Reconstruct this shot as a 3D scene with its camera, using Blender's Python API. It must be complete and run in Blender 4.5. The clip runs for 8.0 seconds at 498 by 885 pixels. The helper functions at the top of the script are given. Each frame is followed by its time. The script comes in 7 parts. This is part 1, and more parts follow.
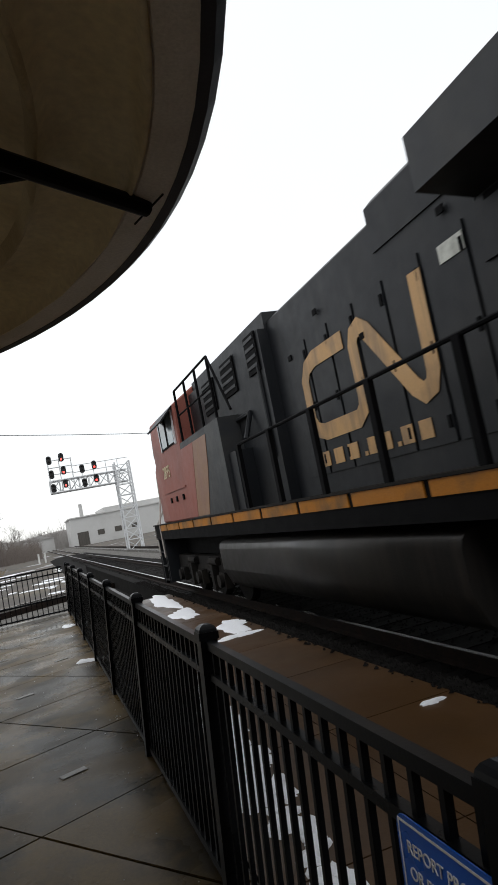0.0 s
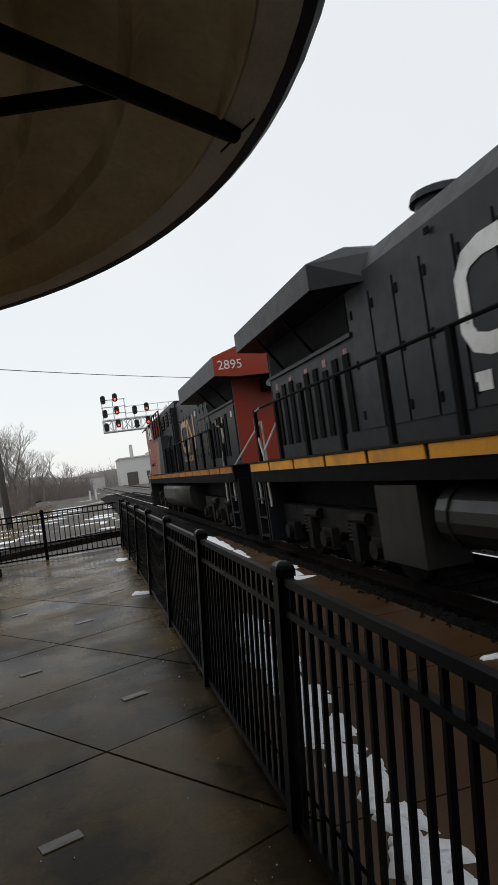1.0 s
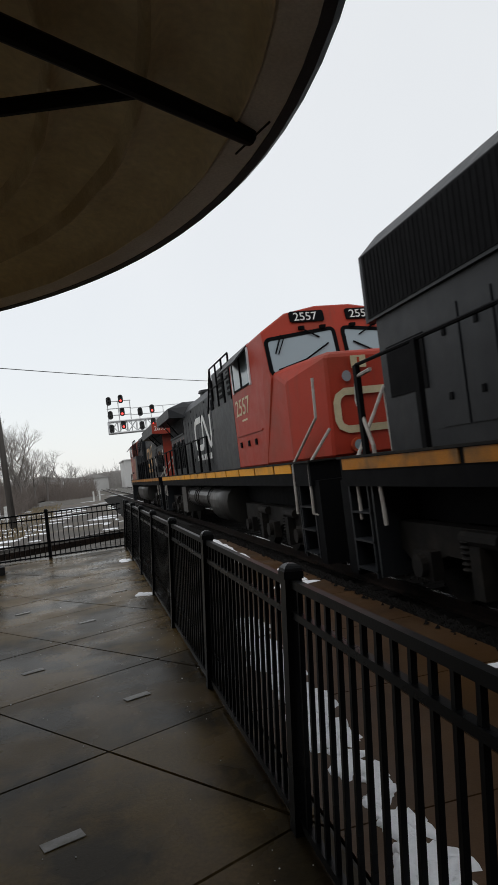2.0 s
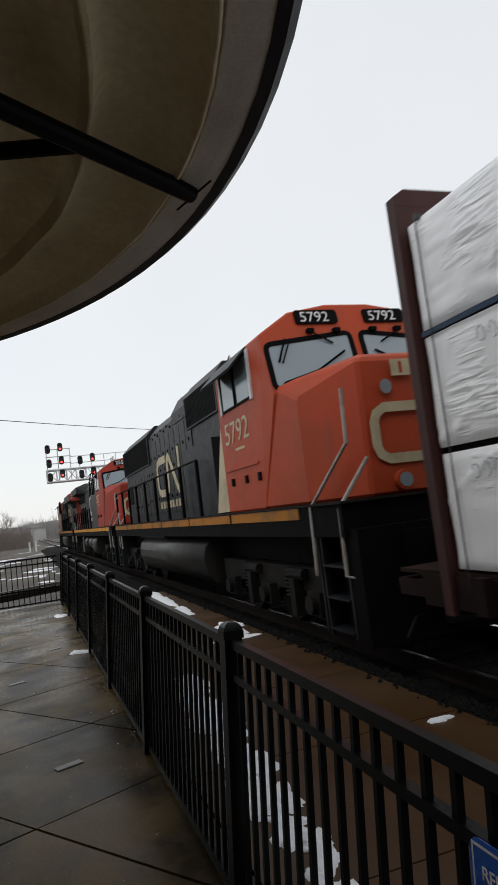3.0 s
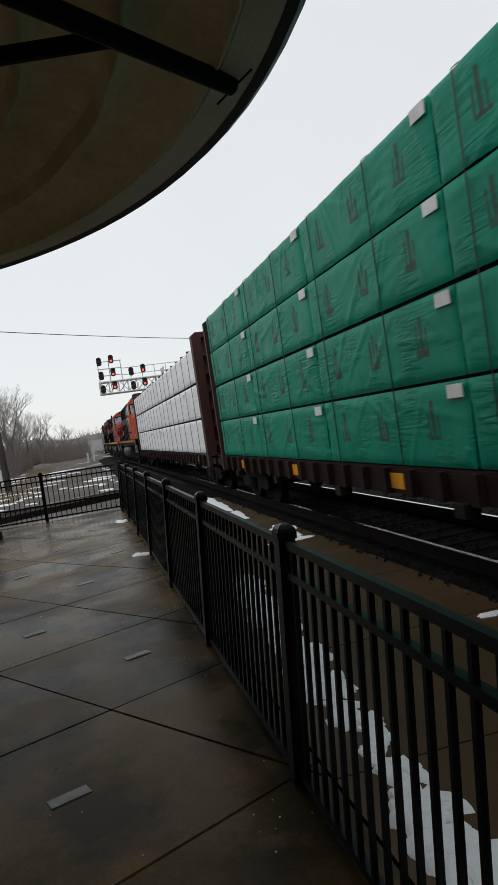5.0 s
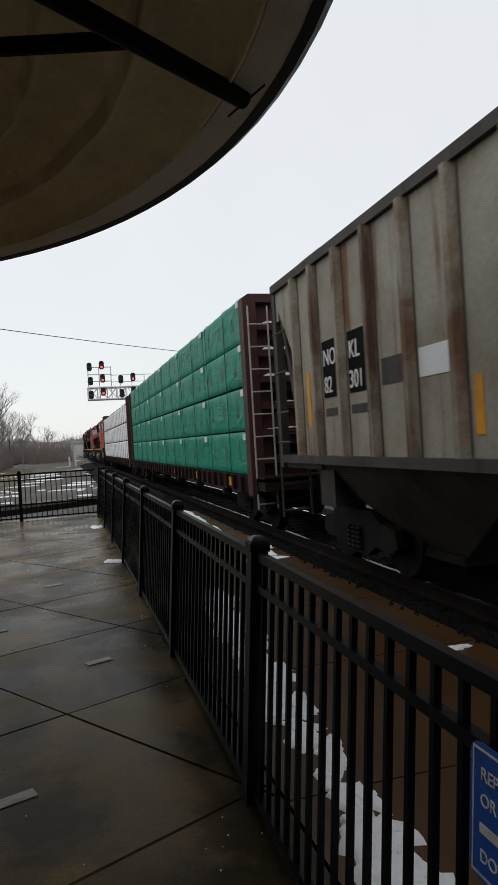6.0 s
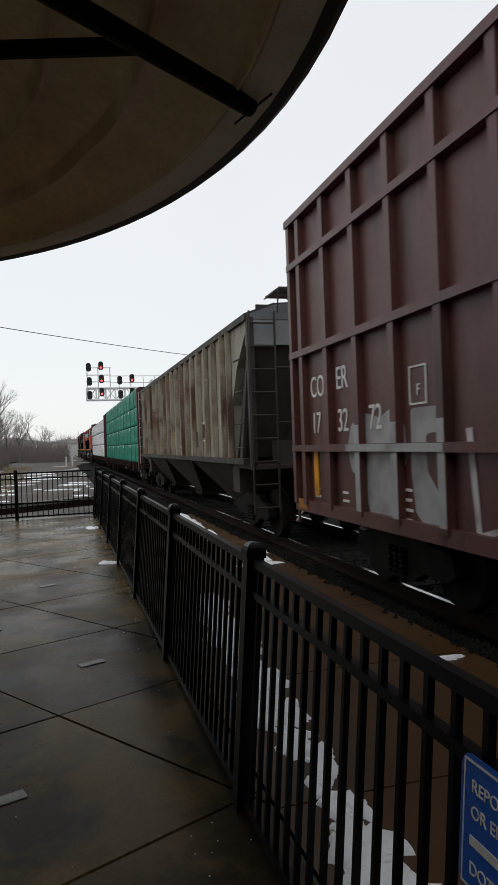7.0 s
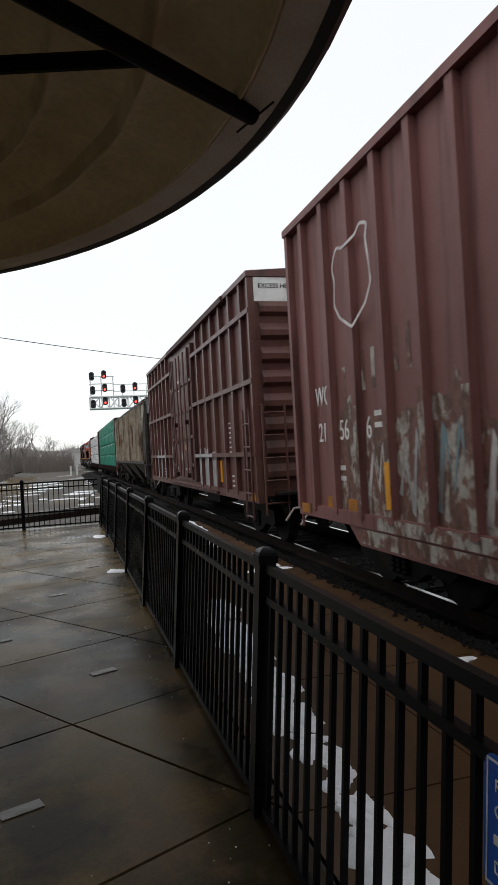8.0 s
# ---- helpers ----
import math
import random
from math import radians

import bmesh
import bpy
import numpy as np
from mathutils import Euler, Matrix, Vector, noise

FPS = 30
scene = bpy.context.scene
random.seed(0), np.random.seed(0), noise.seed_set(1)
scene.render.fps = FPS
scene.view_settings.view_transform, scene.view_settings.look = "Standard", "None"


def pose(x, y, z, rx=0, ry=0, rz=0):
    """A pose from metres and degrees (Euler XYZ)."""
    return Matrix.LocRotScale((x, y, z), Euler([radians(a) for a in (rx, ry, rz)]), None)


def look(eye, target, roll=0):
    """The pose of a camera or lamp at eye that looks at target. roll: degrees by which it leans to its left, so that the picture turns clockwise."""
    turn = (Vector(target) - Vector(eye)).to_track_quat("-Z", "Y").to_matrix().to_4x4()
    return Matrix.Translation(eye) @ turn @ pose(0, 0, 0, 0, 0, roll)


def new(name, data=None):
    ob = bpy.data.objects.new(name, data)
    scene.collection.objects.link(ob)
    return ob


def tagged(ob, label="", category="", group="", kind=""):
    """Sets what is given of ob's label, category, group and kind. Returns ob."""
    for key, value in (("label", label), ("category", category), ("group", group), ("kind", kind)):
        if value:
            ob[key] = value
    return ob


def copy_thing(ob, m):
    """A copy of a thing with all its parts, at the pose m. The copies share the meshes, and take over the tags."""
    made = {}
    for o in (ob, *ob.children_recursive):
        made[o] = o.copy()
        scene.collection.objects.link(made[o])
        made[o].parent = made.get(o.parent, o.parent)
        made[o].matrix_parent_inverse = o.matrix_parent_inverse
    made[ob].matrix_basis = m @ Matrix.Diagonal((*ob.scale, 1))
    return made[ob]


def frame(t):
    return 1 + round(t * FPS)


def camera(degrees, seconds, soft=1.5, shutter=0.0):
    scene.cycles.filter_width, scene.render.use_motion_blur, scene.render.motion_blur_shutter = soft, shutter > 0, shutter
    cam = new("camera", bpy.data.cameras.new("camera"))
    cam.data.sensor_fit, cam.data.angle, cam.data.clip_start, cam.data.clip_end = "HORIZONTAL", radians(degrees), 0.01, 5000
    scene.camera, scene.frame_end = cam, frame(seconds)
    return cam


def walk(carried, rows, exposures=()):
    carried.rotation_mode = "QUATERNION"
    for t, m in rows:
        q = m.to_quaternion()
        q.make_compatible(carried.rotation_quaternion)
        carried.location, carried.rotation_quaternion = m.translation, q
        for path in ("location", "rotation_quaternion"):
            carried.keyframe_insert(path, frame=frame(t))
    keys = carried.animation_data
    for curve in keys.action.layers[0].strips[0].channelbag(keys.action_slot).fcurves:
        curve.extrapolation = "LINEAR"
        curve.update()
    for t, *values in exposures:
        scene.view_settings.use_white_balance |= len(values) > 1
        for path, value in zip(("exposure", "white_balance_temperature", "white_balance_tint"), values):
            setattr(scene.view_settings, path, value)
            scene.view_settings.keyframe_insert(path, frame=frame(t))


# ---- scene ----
cam = camera(41.1, 8.0, soft=1.5, shutter=0.07)
PATH = [
    (0, (0.632, -0.229, 1.608), (1.287, 1.652, 1.79), -11.3),
    (0.3, (0.547, -0.17, 1.605), (1.048, 1.763, 1.725), -10.3),
    (0.5, (0.506, -0.137, 1.595), (0.883, 1.826, 1.66), -8.2),
    (0.7, (0.488, -0.13, 1.586), (0.841, 1.839, 1.6), -7.8),
    (1, (0.491, -0.127, 1.585), (0.985, 1.811, 1.641), -7.9),
    (2.5, (0.452, -0.116, 1.573), (0.939, 1.822, 1.653), -6.1),
    (2.7, (0.451, -0.117, 1.58), (0.988, 1.805, 1.713), -6.2),
    (3, (0.49, -0.084, 1.602), (1.151, 1.793, 1.796), -7.0),
    (3.2, (0.519, -0.091, 1.599), (1.259, 1.753, 1.831), -6.2),
    (3.5, (0.563, -0.096, 1.607), (1.415, 1.704, 1.789), -5.2),
    (4, (0.557, -0.114, 1.613), (1.343, 1.721, 1.723), -5.4),
    (4.3, (0.523, -0.097, 1.597), (1.173, 1.793, 1.639), -5.2),
    (4.5, (0.497, -0.075, 1.579), (1.008, 1.859, 1.56), -7.4),
    (4.7, (0.483, -0.087, 1.605), (0.978, 1.85, 1.545), -8.8),
    (5.8, (0.489, -0.119, 1.557), (0.989, 1.817, 1.51), -4.4),
    (6, (0.496, -0.089, 1.555), (1.033, 1.838, 1.545), -3.4),
    (6.5, (0.49, -0.095, 1.563), (1.043, 1.827, 1.557), -2.1),
    (7, (0.487, -0.098, 1.565), (1.032, 1.826, 1.567), -2.0),
    (7.5, (0.482, -0.119, 1.568), (1.076, 1.79, 1.598), -2.3),
    (8, (0.458, -0.104, 1.566), (0.993, 1.823, 1.586), -3.1),
]
EXPOSURES = [(0.0, 0.38), (0.4, 0.22), (0.8, 0.12), (2.5, 0.05), (3.4, 0.12), (4.0, -0.10), (4.4, -0.06), (5.8, 0.05), (7.0, 0.10), (7.5, 0.25), (8.0, 0.31)]
walk(cam, [(t, look(eye, target, roll)) for t, eye, target, roll in PATH], EXPOSURES)

# ---- world and sun: a bright overcast winter sky ----
world = bpy.data.worlds.new("overcast")
scene.world = world
world.use_nodes = True
wn = world.node_tree
wn.nodes.clear()
sky = wn.nodes.new("ShaderNodeTexSky")
sky.sky_type, sky.sun_disc = "NISHITA", False
sky.sun_elevation, sky.sun_rotation = radians(38), radians(-60)
sky_bg = wn.nodes.new("ShaderNodeBackground")
sky_bg.inputs["Strength"].default_value = 0.02
wn.links.new(sky.outputs[0], sky_bg.inputs["Color"])
cloud_bg = wn.nodes.new("ShaderNodeBackground")
cloud_tex = wn.nodes.new("ShaderNodeTexNoise")
cloud_tex.inputs["Scale"].default_value = 1.6
cloud_tex.inputs["Detail"].default_value = 4
cloud_ramp = wn.nodes.new("ShaderNodeValToRGB")
cloud_ramp.color_ramp.elements[0].position, cloud_ramp.color_ramp.elements[0].color = 0.3, (0.87, 0.89, 0.905, 1)
cloud_ramp.color_ramp.elements[1].position, cloud_ramp.color_ramp.elements[1].color = 0.75, (0.95, 0.965, 0.968, 1)
wn.links.new(cloud_tex.outputs["Fac"], cloud_ramp.inputs["Fac"])
wn.links.new(cloud_ramp.outputs["Color"], cloud_bg.inputs["Color"])
cloud_bg.inputs["Strength"].default_value = 0.80
sky_add = wn.nodes.new("ShaderNodeAddShader")
sky_out = wn.nodes.new("ShaderNodeOutputWorld")
wn.links.new(sky_bg.outputs[0], sky_add.inputs[0])
wn.links.new(cloud_bg.outputs[0], sky_add.inputs[1])
wn.links.new(sky_add.outputs[0], sky_out.inputs["Surface"])
sun_data = bpy.data.lights.new("sun", "SUN")
sun_data.energy, sun_data.angle, sun_data.color = 0.5, radians(40), (1.0, 0.97, 0.93)
sun = new("sun", sun_data)
sun.matrix_world = look((0, 0, 30), (12, 14, 0))

# ---- numbers of the plan ----
TRACK_X, RAIL_Z = 5.324, -0.27
FENCE_X, FENCE_LEAN = 1.19, 4.6        # the fence leans towards the track
FENCE_H, PANEL, POST_Y = 1.13, 2.1, 2.68
# way of the train along the track: seconds, metres
WAY = [(0, 0), (0.3, 5.25), (0.7, 12.25), (1.0, 17.4), (2.5, 43.7), (2.7, 47.2), (3.0, 52.25), (3.2, 55.75), (3.5, 61.0), (4.3, 75.6), (4.5, 79.1),
       (5.8, 102.4), (6.0, 106.0), (6.5, 115.2), (7.0, 124.27), (7.5, 132.95), (8.0, 141.35)]

# ---- materials ----
def mat(name, base, rough=0.6, metal=0.0, spots=None, spot_scale=3.0, spot_at=(0.45, 0.7), grain=60.0, grain_amt=0.12, bump=0.15,
        bump_scale=80.0, streak=None, streak_at=(0.5, 0.75), streak_scale=(6, 6, 0.5), wet=0.0, spec=0.5, vary=0.0, coords="Object", crease=0.0):
    """A procedural surface: base colour, coarse stains (spots), vertical streaks, fine grain, bump and patchy gloss."""
    m = bpy.data.materials.new(name)
    m.use_nodes = True
    n, l = m.node_tree.nodes, m.node_tree.links
    b = n["Principled BSDF"]
    tc = n.new("ShaderNodeTexCoord")
    co = tc.outputs[coords]

    def noise_tex(scale, detail=4.0, vec=None, rough_n=0.55):
        t = n.new("ShaderNodeTexNoise")
        t.inputs["Scale"].default_value, t.inputs["Detail"].default_value, t.inputs["Roughness"].default_value = scale, detail, rough_n
        l.new(vec or co, t.inputs["Vector"])
        return t.outputs["Fac"]

    def ramp(fac, lo, hi):
        r = n.new("ShaderNodeMapRange")
        r.inputs["From Min"].default_value, r.inputs["From Max"].default_value = lo, hi
        l.new(fac, r.inputs["Value"])
        return r.outputs["Result"]

    def mix(fac, a, c, mode="MIX"):
        x = n.new("ShaderNodeMix")
        x.data_type, x.blend_type = "RGBA", mode
        if isinstance(fac, float):
            x.inputs["Factor"].default_value = fac
        else:
            l.new(fac, x.inputs["Factor"])
        for socket, v in ((x.inputs["A"], a), (x.inputs["B"], c)):
            if isinstance(v, tuple):
                socket.default_value = (*v, 1) if len(v) == 3 else v
            else:
                l.new(v, socket)
        return x.outputs["Result"]

    col = tuple(base)
    if vary:
        oi = n.new("ShaderNodeObjectInfo")
        col = mix(ramp(oi.outputs["Random"], 0, 1), tuple(c * (1 - vary) for c in base), tuple(min(1, c * (1 + vary)) for c in base))
    if spots:
        col = mix(ramp(noise_tex(spot_scale, 6.0), *spot_at), col, tuple(spots))
    if streak:
        mp = n.new("ShaderNodeMapping")
        mp.inputs["Scale"].default_value = streak_scale
        l.new(co, mp.inputs["Vector"])
        col = mix(ramp(noise_tex(1.0, 5.0, mp.outputs["Vector"]), *streak_at), col, tuple(streak))
    g = noise_tex(grain, 5.0)
    gm = n.new("ShaderNodeMapRange")
    gm.inputs["From Min"].default_value, gm.inputs["From Max"].default_value = 0.25, 0.75
    gm.inputs["To Min"].default_value, gm.inputs["To Max"].default_value = 1 - grain_amt, 1 + grain_amt
    l.new(g, gm.inputs["Value"])
    cc = n.new("ShaderNodeCombineColor")
    for i in range(3):
        l.new(gm.outputs["Result"], cc.inputs[i])
    col = mix(1.0, col, cc.outputs["Color"], "MULTIPLY")
    l.new(col, b.inputs["Base Color"])
    b.inputs["Metallic"].default_value = metal
    b.inputs["Specular IOR Level"].default_value = spec
    if wet:
        r = n.new("ShaderNodeMapRange")
        r.inputs["From Min"].default_value, r.inputs["From Max"].default_value = 0.38, 0.62
        r.inputs["To Min"].default_value, r.inputs["To Max"].default_value = max(0.06, rough - wet), rough
        l.new(noise_tex(0.9, 5.0), r.inputs["Value"])
        l.new(r.outputs["Result"], b.inputs["Roughness"])
    else:
        r = n.new("ShaderNodeMapRange")
        r.inputs["To Min"].default_value, r.inputs["To Max"].default_value = max(0.05, rough - 0.12), min(1, rough + 0.12)
        l.new(noise_tex(5.0, 3.0), r.inputs["Value"])
        l.new(r.outputs["Result"], b.inputs["Roughness"])
    if bump:
        bp = n.new("ShaderNodeBump")
        bp.inputs["Strength"].default_value, bp.inputs["Distance"].default_value = bump, 0.01
        l.new(noise_tex(bump_scale, 4.0), bp.inputs["Height"])
        if crease:                               # sharp drawn folds of plastic sheet, in patches
            last = None
            for turn, sc, lo in ((0.35, (1.0, 0.8, 6.5), 0.50), (-0.6, (1.0, 0.7, 4.5), 0.54), (1.1, (1.0, 1.5, 7.0), 0.60)):
                mp = n.new("ShaderNodeMapping")
                mp.inputs["Rotation"].default_value, mp.inputs["Scale"].default_value = (turn, 0, 0), sc
                l.new(co, mp.inputs["Vector"])
                ab = n.new("ShaderNodeMath")
                ab.operation = "PINGPONG"
                ab.inputs[1].default_value = 0.09
                l.new(noise_tex(1.0, 2.5, mp.outputs["Vector"]), ab.inputs[0])
                mu = n.new("ShaderNodeMath")
                mu.operation = "MULTIPLY"
                l.new(ab.outputs[0], mu.inputs[0])
                l.new(ramp(noise_tex(1.3 + turn, 3.0), lo, lo + 0.12), mu.inputs[1])
                if last is None:
                    last = mu.outputs[0]
                else:
                    ad = n.new("ShaderNodeMath")
                    l.new(last, ad.inputs[0])
                    l.new(mu.outputs[0], ad.inputs[1])
                    last = ad.outputs[0]
            b2 = n.new("ShaderNodeBump")
            b2.inputs["Strength"].default_value, b2.inputs["Distance"].default_value = 1.0, crease
            l.new(last, b2.inputs["Height"])
            l.new(b2.outputs["Normal"], bp.inputs["Normal"])
        l.new(bp.outputs["Normal"], b.inputs["Normal"])
    return m


def lamp_mat(name, colour, strength):
    m = bpy.data.materials.new(name)
    m.use_nodes = True
    b = m.node_tree.nodes["Principled BSDF"]
    b.inputs["Base Color"].default_value = (*colour, 1)
    b.inputs["Emission Color"].default_value = (*colour, 1)
    b.inputs["Emission Strength"].default_value = strength
    return m


BLACK_LOCO = mat("black loco paint", (0.0115, 0.013, 0.0155), 0.48, spec=0.20, spots=(0.022, 0.0215, 0.021), spot_scale=1.2, spot_at=(0.5, 0.85), streak=(0.022, 0.021, 0.020),
                 streak_at=(0.55, 0.85), streak_scale=(5, 5, 0.4), grain=30)
GREY_LOCO = mat("grey loco paint", (0.030, 0.032, 0.035), 0.5, spec=0.2, spots=(0.045, 0.044, 0.042), spot_scale=1.5, streak=(0.035, 0.034, 0.033), streak_at=(0.5, 0.8))
RED_LOCO = mat("red loco paint", (0.42, 0.058, 0.019), 0.5, spec=0.2, spots=(0.33, 0.058, 0.020), spot_scale=1.0, streak=(0.25, 0.06, 0.04), streak_at=(0.58, 0.85))
RED_DULL = mat("weathered red loco paint", (0.29, 0.036, 0.018), 0.5, spec=0.25, spots=(0.19, 0.05, 0.038), spot_scale=1.0, streak=(0.16, 0.04, 0.03), streak_at=(0.58, 0.85))
RED_CAB = mat("crimson loco paint", (0.34, 0.036, 0.018), 0.5, spec=0.2, spots=(0.25, 0.04, 0.02), spot_scale=1.0, streak=(0.18, 0.045, 0.03), streak_at=(0.58, 0.85))
RED_FADED = mat("faded pinkish loco red", (0.27, 0.085, 0.062), 0.5, spec=0.25, spots=(0.21, 0.075, 0.058), spot_scale=0.9, streak=(0.17, 0.06, 0.045), streak_at=(0.56, 0.85))
TAN_STRIPE = mat("faded loco tan", (0.24, 0.13, 0.07), 0.55, spots=(0.22, 0.11, 0.08), spot_scale=1.4)
YELLOW = mat("yellow reflective paint", (0.70, 0.30, 0.010), 0.5, spec=0.25, spots=(0.42, 0.19, 0.02), spot_scale=2.0, grain_amt=0.2)
YELLOW_DIRTY = mat("dirty yellow paint", (0.40, 0.15, 0.010), 0.55, spec=0.2, spots=(0.12, 0.075, 0.03), spot_scale=2.0, grain_amt=0.2)
CREAM = mat("cream lettering", (0.55, 0.47, 0.30), 0.55, spots=(0.38, 0.31, 0.19), spot_scale=2.0)
GOLD_OLD = mat("worn tan lettering", (0.50, 0.29, 0.11), 0.55, spots=(0.30, 0.18, 0.08), spot_scale=2.0, streak=(0.2, 0.13, 0.07))
WHITE_LET = mat("white lettering", (0.68, 0.68, 0.66), 0.55, spots=(0.5, 0.5, 0.48), spot_scale=3.0)
TRUCK = mat("grimy truck iron", (0.012, 0.011, 0.0102), 0.72, spec=0.10, spots=(0.024, 0.0205, 0.017), spot_scale=3.0, bump=0.3)
TANK = mat("grimy fuel tank", (0.018, 0.0175, 0.0165), 0.38, spec=0.25, spots=(0.028, 0.026, 0.022), spot_scale=1.2, streak=(0.034, 0.029, 0.026))
DARK = mat("black grille", (0.004, 0.004, 0.0045), 0.7, spec=0.05)
HANDRAIL = mat("bare handrail steel", (0.36, 0.34, 0.31), 0.5, 0.1, spots=(0.25, 0.2, 0.17), spot_scale=6)
STEEL = mat("polished rail steel", (0.45, 0.44, 0.43), 0.22, 1.0, grain_amt=0.05, bump=0.05)
# Rust brown, taken down further for the shade beneath the train.
RUST = mat("rusty rail side", (0.012, 0.0085, 0.007), 0.8, spec=0.1, spots=(0.025, 0.016, 0.012), spot_scale=5)
# The pale blue base carries part of the sky's reflection.
GLASS = mat("cab window glass", (0.22, 0.28, 0.31), 0.08, grain_amt=0.02, bump=0.0, spec=0.8)
WRAP_WHITE = mat("white lumber wrap", (0.88, 0.885, 0.89), 0.40, spots=(0.82, 0.825, 0.835), spot_scale=1.2, grain_amt=0.02, bump=0.2, bump_scale=9.0, crease=0.095)
WRAP_GREEN = mat("green lumber wrap", (0.003, 0.225, 0.140), 0.45, spec=0.12, spots=(0.002, 0.180, 0.112), spot_scale=1.6, grain_amt=0.05, bump=0.3, bump_scale=7.0, crease=0.07)
WRAP_MARK = mat("faint print on green wrap", (0.016, 0.105, 0.070), 0.5, spec=0.12, spots=(0.055, 0.050, 0.042), spot_scale=9.0, spot_at=(0.35, 0.7))
# Seam colour that holds the shade of the soffit's folds.
SEAM = mat("water-stained canopy seam", (0.62, 0.52, 0.31), 0.7, spots=(0.80, 0.72, 0.50), spot_scale=2.4, spot_at=(0.42, 0.60))
STRAP = mat("black strap", (0.02, 0.022, 0.025), 0.5)
BLUE_EDGE = mat("blue wrap edge", (0.008, 0.035, 0.075), 0.5, spec=0.25)
SILL = mat("grimy dark brown sill", (0.015, 0.008, 0.007), 0.65, spec=0.08, spots=(0.028, 0.015, 0.012), spot_scale=2.5)
OXIDE = mat("brown oxide car paint", (0.052, 0.018, 0.015), 0.6, spec=0.25, spots=(0.042, 0.016, 0.014), spot_scale=1.0, streak=(0.034, 0.018, 0.016), streak_at=(0.52, 0.8))
OXIDE_BOX = mat("brown boxcar paint", (0.100, 0.039, 0.035), 0.42, spec=0.32, spots=(0.100, 0.047, 0.035), spot_scale=1.1, spot_at=(0.42, 0.66), streak=(0.055, 0.026, 0.021), streak_at=(0.52, 0.70), streak_scale=(4, 4, 0.35), grain=20, grain_amt=0.2)
OXIDE_WC = mat("maroon boxcar paint", (0.188, 0.084, 0.077), 0.55, spec=0.2, spots=(0.15, 0.068, 0.060), spot_scale=0.7, spot_at=(0.4, 0.8), streak=(0.06, 0.028, 0.025), streak_at=(0.52, 0.8))
HOPPER = mat("weathered grey hopper paint", (0.31, 0.295, 0.245), 0.6, spec=0.25, spots=(0.19, 0.162, 0.112), spot_scale=0.9, spot_at=(0.38, 0.70), streak=(0.15, 0.075, 0.036),
             streak_at=(0.54, 0.68), streak_scale=(3.2, 3.2, 0.40), grain=25, grain_amt=0.15)
# Dark grimy hopper paint, which also draws the shadows beside the ribs.
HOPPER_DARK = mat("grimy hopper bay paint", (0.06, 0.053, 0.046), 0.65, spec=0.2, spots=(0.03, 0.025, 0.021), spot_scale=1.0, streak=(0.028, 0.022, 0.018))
HOPPER_END = mat("blue-grey hopper end paint", (0.22, 0.245, 0.26), 0.55, spec=0.3, spots=(0.16, 0.17, 0.17), spot_scale=1.0, streak=(0.10, 0.08, 0.06), streak_at=(0.6, 0.8))
# Dirty grey, lowered to near black for the shade under the car.
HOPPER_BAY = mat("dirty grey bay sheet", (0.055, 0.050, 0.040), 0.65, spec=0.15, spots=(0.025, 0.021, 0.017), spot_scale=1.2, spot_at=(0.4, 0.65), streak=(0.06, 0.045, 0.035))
HOPPER_RIB = mat("rust-streaked hopper rib paint", (0.27, 0.24, 0.185), 0.65, spec=0.2, spots=(0.15, 0.085, 0.048), spot_scale=1.6, spot_at=(0.46, 0.66), streak=(0.075, 0.04, 0.024), streak_at=(0.5, 0.66), streak_scale=(2.2, 2.2, 0.5), grain=25, grain_amt=0.2)
SNOW = mat("old snow", (0.82, 0.84, 0.87), 0.6, grain_amt=0.05, bump=0.5, bump_scale=25)
CONCRETE = mat("wet plaza concrete", (0.092, 0.061, 0.022), 0.39, spec=0.036, spots=(0.029, 0.0215, 0.0105), spot_scale=1.0, spot_at=(0.44, 0.56), grain=45, grain_amt=0.25, wet=0.22,
               streak=(0.098, 0.066, 0.030), streak_scale=(1.9, 1.2, 1), streak_at=(0.53, 0.62), vary=0.25, bump=0.10)
STRIP = mat("wet rust-stained walkway", (0.064, 0.033, 0.013), 0.5, spec=0.12, spots=(0.035, 0.020, 0.010), spot_scale=0.8, spot_at=(0.4, 0.75), wet=0.22, vary=0.1, bump=0.08)
JOINT = mat("dark joint dirt", (0.025, 0.022, 0.018), 0.8)
FENCE_PAINT = mat("black powder-coated aluminium", (0.0038, 0.0042, 0.005), 0.30, spec=0.09, grain_amt=0.1, bump=0.03)
CANOPY = mat("stained beige canopy panel", (0.84, 0.75, 0.51), 0.6, spots=(0.60, 0.49, 0.28), spot_scale=1.6, spot_at=(0.45, 0.8), grain=20, bump=0.05)
CANOPY_RIM = mat("dark canopy fascia", (0.02, 0.021, 0.028), 0.45, spec=0.25)
CANOPY_EDGE = mat("pale grey canopy edge panel", (0.84, 0.81, 0.76), 0.55, spots=(0.70, 0.66, 0.60), spot_scale=1.5)
BEAM = mat("dark painted steel tube", (0.006, 0.006, 0.007), 0.5, spec=0.12)
# Shade beneath the train is put into this stone colour; BALLAST_PALE has none.
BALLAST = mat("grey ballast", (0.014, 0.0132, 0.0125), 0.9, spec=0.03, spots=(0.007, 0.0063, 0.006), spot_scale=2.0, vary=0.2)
BALLAST_PALE = mat("pale crushed stone", (0.15, 0.145, 0.135), 0.9, spec=0.1, spots=(0.075, 0.068, 0.06), spot_scale=6.0, grain=30, grain_amt=0.45, bump=0.6, bump_scale=30)
